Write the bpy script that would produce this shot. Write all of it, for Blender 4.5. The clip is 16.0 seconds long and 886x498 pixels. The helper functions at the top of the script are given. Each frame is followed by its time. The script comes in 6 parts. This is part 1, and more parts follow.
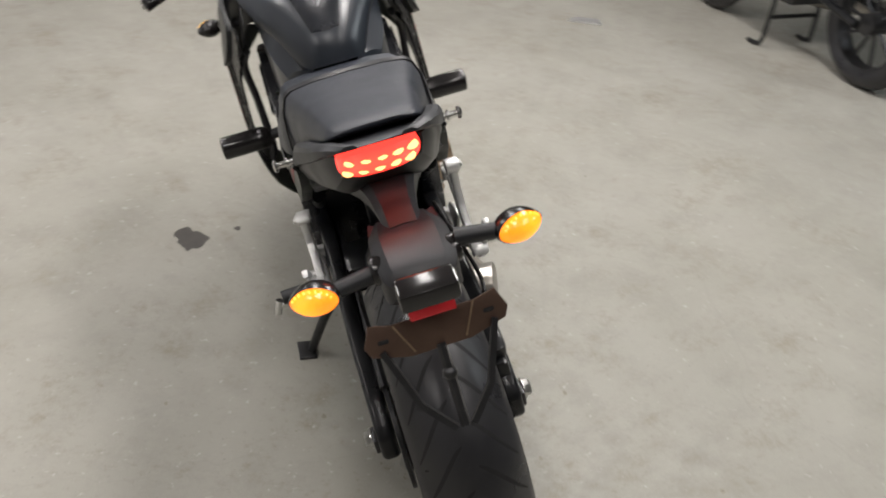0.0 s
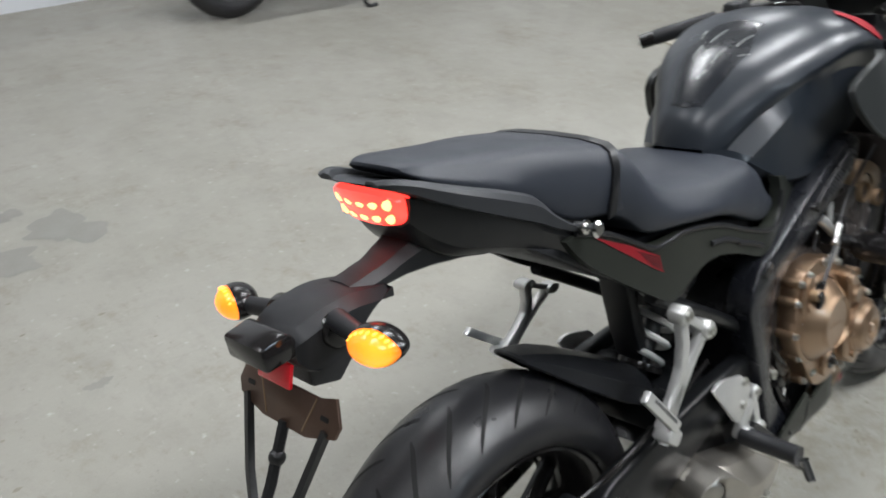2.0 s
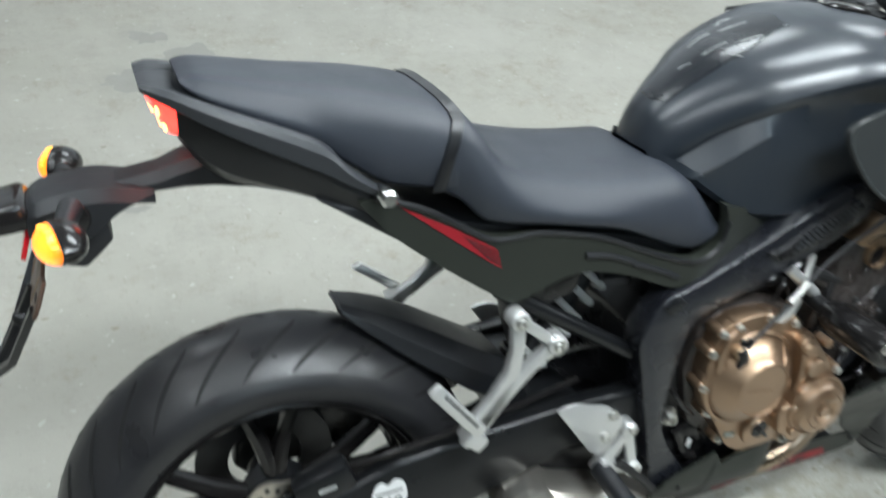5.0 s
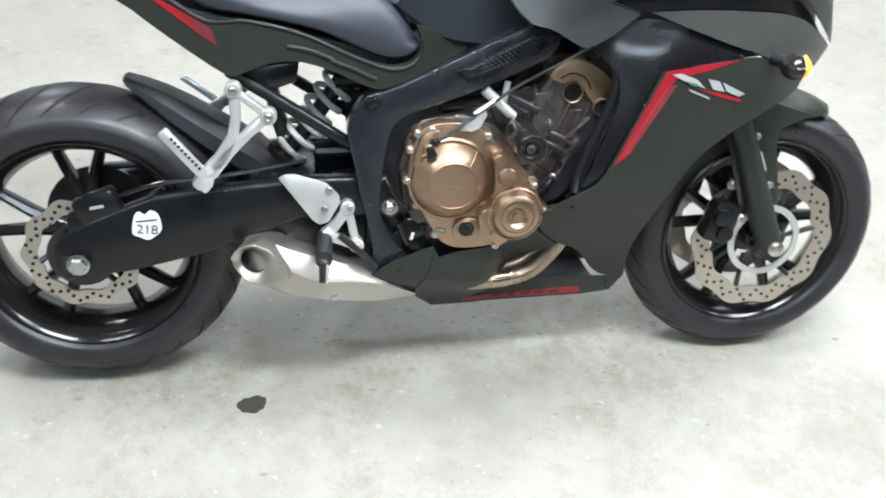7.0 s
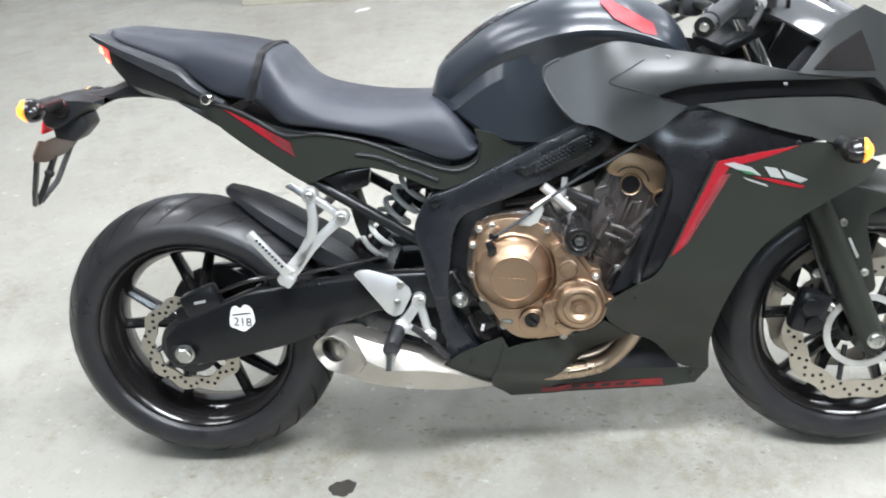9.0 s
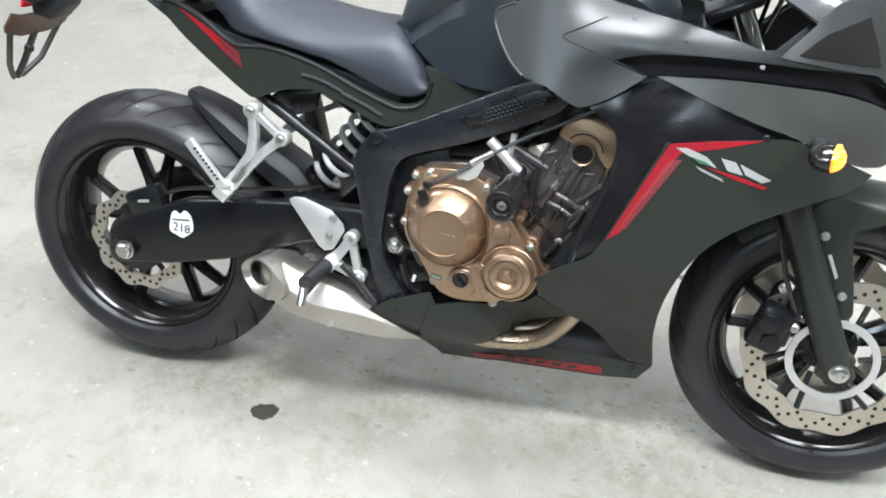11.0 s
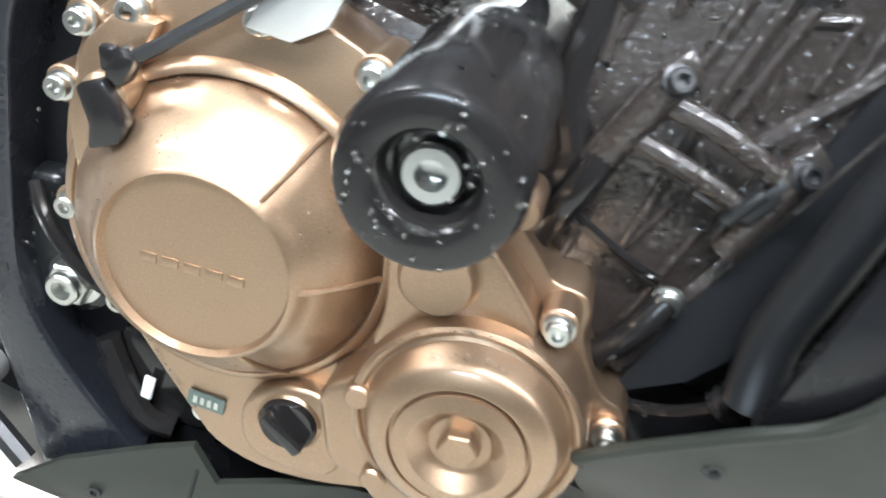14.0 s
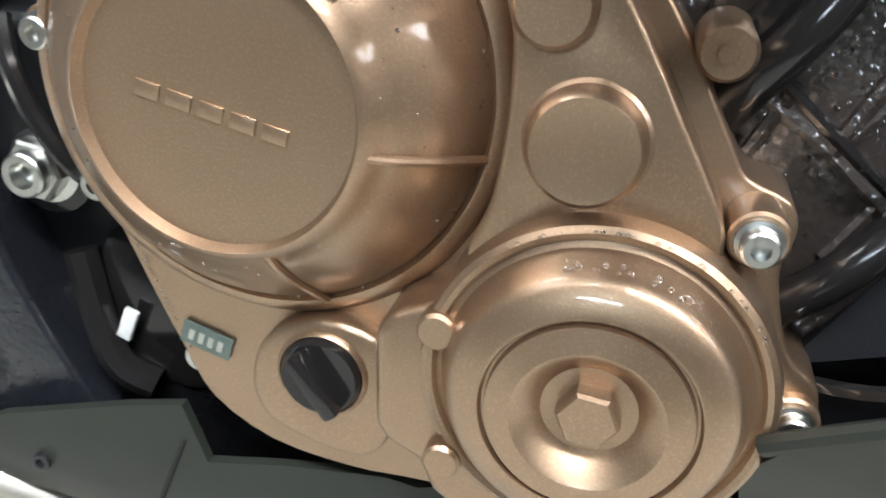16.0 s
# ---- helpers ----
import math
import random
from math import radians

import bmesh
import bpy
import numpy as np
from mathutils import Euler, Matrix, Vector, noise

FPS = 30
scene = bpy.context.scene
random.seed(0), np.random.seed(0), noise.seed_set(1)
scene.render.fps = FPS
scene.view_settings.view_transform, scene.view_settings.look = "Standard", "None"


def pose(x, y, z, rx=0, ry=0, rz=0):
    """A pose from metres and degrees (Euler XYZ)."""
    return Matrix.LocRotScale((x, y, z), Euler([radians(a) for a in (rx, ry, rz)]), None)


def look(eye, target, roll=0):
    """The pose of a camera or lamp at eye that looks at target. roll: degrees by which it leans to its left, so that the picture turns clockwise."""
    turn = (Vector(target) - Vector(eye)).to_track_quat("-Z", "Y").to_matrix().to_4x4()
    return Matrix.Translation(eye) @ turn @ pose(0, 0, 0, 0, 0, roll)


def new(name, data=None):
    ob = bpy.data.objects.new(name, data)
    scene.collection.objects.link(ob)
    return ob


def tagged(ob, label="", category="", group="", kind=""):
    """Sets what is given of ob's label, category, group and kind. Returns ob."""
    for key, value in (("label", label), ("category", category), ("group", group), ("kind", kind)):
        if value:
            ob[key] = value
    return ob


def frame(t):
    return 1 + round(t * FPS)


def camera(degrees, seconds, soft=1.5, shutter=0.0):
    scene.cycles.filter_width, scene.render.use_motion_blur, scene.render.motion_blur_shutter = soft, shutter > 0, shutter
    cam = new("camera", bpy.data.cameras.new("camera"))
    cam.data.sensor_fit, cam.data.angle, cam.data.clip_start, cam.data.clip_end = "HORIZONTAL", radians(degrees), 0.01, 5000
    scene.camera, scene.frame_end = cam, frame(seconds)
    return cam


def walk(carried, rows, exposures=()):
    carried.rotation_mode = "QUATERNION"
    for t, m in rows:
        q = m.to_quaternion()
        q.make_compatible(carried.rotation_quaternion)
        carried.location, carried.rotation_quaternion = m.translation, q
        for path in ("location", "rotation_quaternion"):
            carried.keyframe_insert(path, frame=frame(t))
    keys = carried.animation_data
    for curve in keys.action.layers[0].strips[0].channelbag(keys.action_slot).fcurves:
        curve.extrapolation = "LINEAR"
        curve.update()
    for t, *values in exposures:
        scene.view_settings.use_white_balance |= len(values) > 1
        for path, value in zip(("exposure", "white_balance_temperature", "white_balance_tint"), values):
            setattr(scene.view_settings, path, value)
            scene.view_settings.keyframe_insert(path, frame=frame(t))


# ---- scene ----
cam = camera(53.0, 16.0, soft=1.8, shutter=0.35)
PATH = [
    (0, (-1.232, 0.452, 1.473), (0.406, -0.008, 0.42), 3.2),
    (0.5, (-1.254, 0.079, 1.5), (0.443, 0.163, 0.444), 1.9),
    (0.8, (-1.222, -0.136, 1.511), (0.41, 0.346, 0.459), -0.9),
    (1, (-1.171, -0.241, 1.494), (0.399, 0.442, 0.461), -1.3),
    (1.5, (-0.939, -0.427, 1.454), (0.479, 0.54, 0.426), 0.5),
    (2, (-0.722, -0.505, 1.434), (0.497, 0.699, 0.402), 2.7),
    (2.5, (-0.53, -0.488, 1.389), (0.446, 0.91, 0.345), 4.8),
    (3, (-0.408, -0.451, 1.38), (0.514, 0.973, 0.321), 6.4),
    (3.5, (-0.367, -0.406, 1.341), (0.502, 1.04, 0.266), 9.1),
    (4, (-0.347, -0.377, 1.334), (0.471, 1.079, 0.233), 9.0),
    (4.5, (-0.318, -0.452, 1.376), (0.48, 1.002, 0.259), 9.8),
    (5, (-0.18, -0.731, 1.495), (0.504, 0.663, 0.234), 8.8),
    (5.2, (-0.185, -0.866, 1.512), (0.559, 0.486, 0.24), 8.5),
    (7.3, (0.55, -1.479, 1.488), (0.62, 0.099, 0.261), 3.4),
    (7.5, (0.606, -1.494, 1.5), (0.505, 0.116, 0.318), 0.7),
    (8, (0.628, -1.503, 1.535), (0.447, 0.175, 0.462), -2.4),
    (8.5, (0.63, -1.512, 1.544), (0.438, 0.164, 0.47), -2.9),
    (9, (0.702, -1.532, 1.532), (0.558, 0.145, 0.452), -4.5),
    (9.5, (0.756, -1.482, 1.498), (0.707, 0.184, 0.391), -3.0),
    (9.6, (0.79, -1.458, 1.508), (0.716, 0.191, 0.379), -2.4),
    (9.7, (0.792, -1.434, 1.488), (0.73, 0.215, 0.358), -0.3),
    (11.8, (1.191, -1.306, 1.480), (0.660, 0.184, 0.256), -2.7),
    (12, (1.148, -1.225, 1.435), (0.711, 0.296, 0.213), -1.1),
    (12.2, (1.077, -1.135, 1.380), (0.743, 0.314, 0.240), -0.2),
    (12.5, (0.978, -0.983, 1.277), (0.739, 0.596, 0.071), 0.8),
    (13, (0.933, -0.736, 1.059), (0.733, 0.876, -0.109), -0.7),
    (13.2, (0.919, -0.644, 0.978), (0.708, 0.968, -0.187), -0.5),
    (13.5, (0.911, -0.493, 0.898), (0.689, 1.067, -0.335), 0.5),
    (13.6, (0.913, -0.447, 0.866), (0.667, 1.084, -0.397), 0.2),
    (14, (0.877, -0.343, 0.802), (0.583, 1.104, -0.547), 2.5),
    (14.5, (0.836, -0.3, 0.754), (0.516, 1.135, -0.603), 5.3),
    (15, (0.833, -0.291, 0.706), (0.454, 1.129, -0.651), 4.7),
    (15.5, (0.825, -0.293, 0.698), (0.461, 1.132, -0.657), 6.1),
    (16, (0.828, -0.292, 0.669), (0.522, 1.217, -0.608), 7.2),
]
walk(cam, [(t, look(eye, target, roll)) for t, eye, target, roll in PATH],
     exposures=[(0, -0.94, 6750, 13), (1.0, -1.0, 6350, 10), (2.5, -0.82, 6200, 9), (4.5, -0.84, 6300, 8), (5.2, -0.35, 5850, 1), (7.3, 0.12, 6020, 9), (9.7, 0.14, 6050, 9), (12.0, 0.20, 5980, 8), (13.0, 0.74, 5880, 4), (14.0, 0.76, 5900, 6), (15.0, 0.27, 6180, 8), (16.0, 0.28, 6080, 7)])


# ---- light and world: an indoor garage under tube lamps ----
world = bpy.data.worlds.new("world")
scene.world = world
world.use_nodes = True
world.node_tree.nodes["Background"].inputs[0].default_value = (0.55, 0.57, 0.6, 1)
world.node_tree.nodes["Background"].inputs[1].default_value = 0.05


# ---- materials ----
def material(name, base, rough=0.5, metal=0.0, coat=0.0, grain=0.0, grain_scale=200.0, blotch=0.0, blotch_scale=8.0,
             bump=0.0, bump_scale=300.0, rough_var=0.0, emit=None, power=0.0, spec=0.5, dark=None, coat_rough=0.16, wet=0.0):
    """A Principled material with fine grain, broad blotches, bump and uneven gloss, in object space."""
    m = bpy.data.materials.new(name)
    m.use_nodes = True
    nt = m.node_tree
    b = nt.nodes["Principled BSDF"]
    b.inputs["Base Color"].default_value = (*base, 1)
    b.inputs["Roughness"].default_value = rough
    b.inputs["Metallic"].default_value = metal
    b.inputs["Coat Weight"].default_value = coat
    b.inputs["Coat Roughness"].default_value = coat_rough
    b.inputs["Specular IOR Level"].default_value = spec
    tex = nt.nodes.new("ShaderNodeTexCoord")

    def noise_at(scale, detail=3.0):
        n = nt.nodes.new("ShaderNodeTexNoise")
        n.inputs["Scale"].default_value = scale
        n.inputs["Detail"].default_value = detail
        nt.links.new(tex.outputs["Object"], n.inputs["Vector"])
        return n

    if grain or blotch:
        low = dark if dark else tuple(c * 0.55 for c in base)
        fine, broad = noise_at(grain_scale, 2.0), noise_at(blotch_scale, 5.0)
        mix1 = nt.nodes.new("ShaderNodeMix")
        mix1.data_type = "RGBA"
        mix1.inputs[6].default_value, mix1.inputs[7].default_value = (*base, 1), (*low, 1)
        r1 = nt.nodes.new("ShaderNodeMapRange")
        r1.inputs[1].default_value, r1.inputs[2].default_value, r1.inputs[4].default_value = 0.4, 0.75, blotch
        nt.links.new(broad.outputs[0], r1.inputs[0])
        nt.links.new(r1.outputs[0], mix1.inputs[0])
        mix2 = nt.nodes.new("ShaderNodeMix")
        mix2.data_type = "RGBA"
        mix2.inputs[7].default_value = (*(min(1, c * 1.5) for c in base), 1)
        r2 = nt.nodes.new("ShaderNodeMapRange")
        r2.inputs[1].default_value, r2.inputs[2].default_value, r2.inputs[4].default_value = 0.5, 0.8, grain
        nt.links.new(fine.outputs[0], r2.inputs[0])
        nt.links.new(r2.outputs[0], mix2.inputs[0])
        nt.links.new(mix1.outputs[2], mix2.inputs[6])
        nt.links.new(mix2.outputs[2], b.inputs["Base Color"])
    if rough_var:
        n = noise_at(14.0, 4.0)
        r = nt.nodes.new("ShaderNodeMapRange")
        r.inputs[1].default_value, r.inputs[2].default_value = 0.3, 0.7
        r.inputs[3].default_value, r.inputs[4].default_value = max(0.02, rough - rough_var), min(1, rough + rough_var)
        nt.links.new(n.outputs[0], r.inputs[0])
        nt.links.new(r.outputs[0], b.inputs["Roughness"])
    if bump:
        n = noise_at(bump_scale, 2.0)
        bn = nt.nodes.new("ShaderNodeBump")
        bn.inputs["Strength"].default_value = bump
        bn.inputs["Distance"].default_value = 0.001
        nt.links.new(n.outputs[0], bn.inputs["Height"])
        nt.links.new(bn.outputs[0], b.inputs["Normal"])
    if wet:
        v = nt.nodes.new("ShaderNodeTexVoronoi")
        v.feature = "SMOOTH_F1"
        v.inputs["Scale"].default_value = 260.0
        v.inputs["Smoothness"].default_value = 0.6
        nt.links.new(tex.outputs["Object"], v.inputs["Vector"])
        bw = nt.nodes.new("ShaderNodeBump")
        bw.inputs["Strength"].default_value, bw.inputs["Distance"].default_value = wet, 0.002
        bw.invert = True
        nt.links.new(v.outputs["Distance"], bw.inputs["Height"])
        nt.links.new(bw.outputs[0], b.inputs["Coat Normal"])
    if emit:
        b.inputs["Emission Color"].default_value = (*emit, 1)
        b.inputs["Emission Strength"].default_value = power
    return m


BRONZE = material("bronze_paint", (0.37, 0.252, 0.163), 0.40, 0.90, coat=0.6, coat_rough=0.08, grain=0.6, grain_scale=1100, blotch=0.12, blotch_scale=9, rough_var=0.05, bump=0.08, bump_scale=1500)
BRONZE_DULL = material("bronze_cast", (0.31, 0.215, 0.132), 0.42, 0.7, coat=0.3, grain=0.3, grain_scale=700, blotch=0.25, blotch_scale=20, bump=0.1, bump_scale=900)
TANK_BLACK = material("tank_paint", (0.01855, 0.02318, 0.03014), 0.32, 0.0, coat=0.22, coat_rough=0.22, rough_var=0.05, grain=0.15, grain_scale=900, blotch=0.1)
MATTE_GREY = material("matte_grey_paint", (0.0205, 0.0230, 0.0185), 0.43, 0.0, coat=0.06, grain=0.2, grain_scale=900, blotch=0.15, blotch_scale=5, rough_var=0.06, spec=0.3)
SATIN_GREY = material("satin_grey_paint", (0.0204, 0.02252, 0.02252), 0.38, 0.05, coat=0.12, coat_rough=0.25, grain=0.2, grain_scale=900, blotch=0.15, blotch_scale=5, rough_var=0.05)
RAIL_GREY = material("matte_rail_paint", (0.02857, 0.03068, 0.03491), 0.44, grain=0.2, grain_scale=900, blotch=0.15, blotch_scale=6, rough_var=0.05)
# sheen of the blade's upward face, put into a lighter base colour
BLADE_SHEEN = material("blade_sheen_grey", (0.036, 0.0376, 0.0352), 0.36, 0.1, coat=0.2, grain=0.2, grain_scale=900, blotch=0.15, blotch_scale=5, rough_var=0.06)
GILL_BLACK = material("black_gill_plastic", (0.0072, 0.0072, 0.0084), 0.28, grain=0.2, grain_scale=700, rough_var=0.08, blotch=0.1, spec=0.4)
# near-black carries the shade of the recessed channel in its base colour
CHANNEL_SHADE = material("channel_shade_black", (0.006, 0.006, 0.007), 0.55, grain=0.2, grain_scale=700, rough_var=0.06, blotch=0.1, spec=0.2)
MATTE_BLACK = material("matte_black_paint", (0.008112, 0.00845, 0.009464), 0.36, 0.0, grain=0.2, grain_scale=700, rough_var=0.07, blotch=0.1)
PLASTIC = material("grained_black_plastic", (0.01102, 0.01171, 0.01377), 0.44, grain=0.25, grain_scale=500, bump=0.25, bump_scale=900, blotch=0.15, rough_var=0.08)
FRAME_PAINT = material("frame_paint", (0.0075, 0.008, 0.009), 0.34, 0.0, coat=0.3, coat_rough=0.10, wet=0.12, grain=0.2, grain_scale=500, blotch=0.2, blotch_scale=15, rough_var=0.1, bump=0.15, bump_scale=450, spec=0.22)
GLOSS_BLACK = material("gloss_black", (0.012, 0.011, 0.011), 0.16, blotch=0.1, grain=0.1, rough_var=0.08)
PAD_BLACK = material("tank_pad_resin", (0.016, 0.018, 0.022), 0.24, coat=0.3, blotch=0.1, grain=0.1, rough_var=0.06)
VINYL = material("seat_vinyl", (0.02781, 0.03197, 0.04171), 0.41, grain=0.3, grain_scale=900, bump=0.4, bump_scale=1100, blotch=0.15, blotch_scale=6, rough_var=0.06)
RUBBER = material("tyre_rubber", (0.01512, 0.01512, 0.01728), 0.40, grain=0.3, grain_scale=120, blotch=0.35, blotch_scale=10, bump=0.2, bump_scale=400, rough_var=0.15, dark=(0.03, 0.029, 0.027))
GROOVE = material("tread_groove", (0.006, 0.006, 0.006), 0.8, grain=0.1)
ENGINE_BLACK = material("engine_black", (0.031, 0.0245, 0.0215), 0.38, 0.1, coat=0.9, coat_rough=0.05, wet=0.8, grain=0.5, grain_scale=300, blotch=0.4, blotch_scale=30, bump=0.5, bump_scale=900, rough_var=0.16)
FRAME_SATIN = material("satin_frame_paint", (0.011, 0.012, 0.016), 0.28, 0.1, coat=0.5, coat_rough=0.12, wet=0.3, grain=0.3, grain_scale=400, blotch=0.5, blotch_scale=16, rough_var=0.12, bump=0.4, bump_scale=350, dark=(0.021, 0.0225, 0.027))
DARK_METAL = material("dark_steel", (0.06, 0.06, 0.062), 0.36, 0.8, blotch=0.4, blotch_scale=30, grain=0.2)
CHROME = material("chrome", (0.75, 0.75, 0.74), 0.14, 1.0, blotch=0.15, blotch_scale=60, rough_var=0.06)
ZINC = material("zinc_bolt", (0.62, 0.62, 0.59), 0.3, 1.0, blotch=0.35, blotch_scale=150, grain=0.2, grain_scale=700)
CAST_ALU = material("satin_aluminium", (0.713, 0.713, 0.7015), 0.38, 0.75, grain=0.15, grain_scale=800, blotch=0.2, blotch_scale=25, bump=0.08, bump_scale=900)
STEEL = material("brushed_stainless", (0.46, 0.44, 0.40), 0.40, 0.9, grain=0.2, grain_scale=350, blotch=0.35, blotch_scale=12, rough_var=0.1, dark=(0.34, 0.29, 0.22))
PIPE = material("tempered_pipe", (0.42, 0.33, 0.24), 0.32, 0.95, blotch=0.5, blotch_scale=18, dark=(0.18, 0.12, 0.08), rough_var=0.1)
# brown tint puts the amber indicators' glow on the steel into its colour
BRACKET_GLOW = material("amber_glow_steel", (0.12, 0.075, 0.055), 0.38, 0.6, blotch=0.4, blotch_scale=25, grain=0.2)
DISC_STEEL = material("disc_steel", (0.55, 0.51, 0.44), 0.32, 0.9, grain=0.3, grain_scale=250, blotch=0.3, blotch_scale=12, dark=(0.33, 0.27, 0.19))
RED = material("red_decal", (0.264, 0.0056, 0.0136), 0.42, grain=0.2, grain_scale=700, blotch=0.15)
RED_WORN = material("worn_red_decal", (0.20, 0.008, 0.012), 0.45, grain=0.3, grain_scale=400, blotch=0.7, blotch_scale=30, dark=(0.05, 0.01, 0.01))
SPRING_PAINT = material("pale_spring_paint", (0.6, 0.6, 0.58), 0.4, grain=0.2, blotch=0.3, blotch_scale=30)
SILVER_DECAL = material("silver_decal", (0.40, 0.41, 0.40), 0.4, 0.3, grain=0.15, grain_scale=500)
GREEN_DECAL = material("green_decal", (0.05, 0.15, 0.07), 0.45, grain=0.1)
WHITE_DECAL = material("white_sticker", (0.75, 0.75, 0.74), 0.5, grain=0.1, blotch=0.15, blotch_scale=40)
BLACK_INK = material("black_ink", (0.015, 0.015, 0.015), 0.5, grain=0.1)


def lamp_lens(name, base, edge, middle, edge_power, middle_power):
    """A ribbed lens with emission graded hottest mid-lens, standing in for its bulb."""
    m = material(name, base, 0.12, coat=0.5, emit=edge, power=edge_power, bump=0.8, bump_scale=170)
    nt = m.node_tree
    b = nt.nodes["Principled BSDF"]
    tex = nt.nodes.new("ShaderNodeTexCoord")
    far = nt.nodes.new("ShaderNodeVectorMath")
    far.operation = "DISTANCE"
    far.inputs[1].default_value = (0.5, 0.5, 0.5)
    nt.links.new(tex.outputs["Generated"], far.inputs[0])
    fac = nt.nodes.new("ShaderNodeMapRange")
    for i, v in enumerate((0.38, 0.80, 1.0, 0.0)):
        fac.inputs[i + 1].default_value = v
    nt.links.new(far.outputs["Value"], fac.inputs[0])
    mix = nt.nodes.new("ShaderNodeMix")
    mix.data_type = "RGBA"
    mix.inputs[6].default_value, mix.inputs[7].default_value = (*edge, 1), (*middle, 1)
    nt.links.new(fac.outputs[0], mix.inputs[0])
    nt.links.new(mix.outputs[2], b.inputs["Emission Color"])
    power = nt.nodes.new("ShaderNodeMapRange")
    for i, v in enumerate((0.0, 1.0, edge_power, middle_power)):
        power.inputs[i + 1].default_value = v
    nt.links.new(fac.outputs[0], power.inputs[0])
    nt.links.new(power.outputs[0], b.inputs["Emission Strength"])
    return m


AMBER_LIT = lamp_lens("amber_lens_lit", (0.6, 0.16, 0.005), (1.0, 0.17, 0.004), (1.0, 0.30, 0.02), 0.4, 3.8)
AMBER_RIB = material("amber_rib", (0.8, 0.35, 0.03), 0.15, emit=(1.0, 0.5, 0.06), power=4.0)
RED_LENS = lamp_lens("red_lens", (0.7, 0.03, 0.03), (1.0, 0.03, 0.025), (1.0, 0.05, 0.03), 4.5, 6.0)
LED = material("led_glow", (1.0, 0.5, 0.25), 0.3, emit=(1.0, 0.40, 0.13), power=7.0)
# faint emission stands in for light the reflector sends back
REFLECTOR_GLOW = material("red_reflector_glow", (0.6, 0.01, 0.02), 0.15, coat=0.6, emit=(1.0, 0.02, 0.03), power=0.15, bump=0.5, bump_scale=500)
HEADLAMP = material("headlamp_lens", (0.8, 0.85, 0.9), 0.05, coat=0.6, emit=(1.0, 1.0, 0.96), power=2.0)
CARD = material("pale_cardboard", (0.50, 0.47, 0.40), 0.8, grain=0.2, grain_scale=120, blotch=0.3, blotch_scale=9)
WALL_PAINT = material("white_wall_paint", (0.72, 0.74, 0.77), 0.6, grain=0.1, grain_scale=60, blotch=0.25, blotch_scale=1.5, bump=0.2, bump_scale=80, dark=(0.5, 0.51, 0.52))
CEILING = material("unseen_ceiling_dim", (0.24, 0.24, 0.24), 0.8, grain=0.1, grain_scale=20, blotch=0.3, blotch_scale=1.0)
TUBE = material("lamp_tube", (0.9, 0.9, 0.9), 0.4, emit=(1.0, 0.99, 0.98), power=14.0)
ENAMEL = material("lamp_enamel", (0.7, 0.7, 0.68), 0.4, grain=0.1)
SCREEN = material("smoked_screen", (0.07, 0.072, 0.075), 0.08, coat=0.5, blotch=0.1)
MOULD_GREY = material("label_green_grey", (0.09, 0.115, 0.10), 0.5, grain=0.3, grain_scale=900)


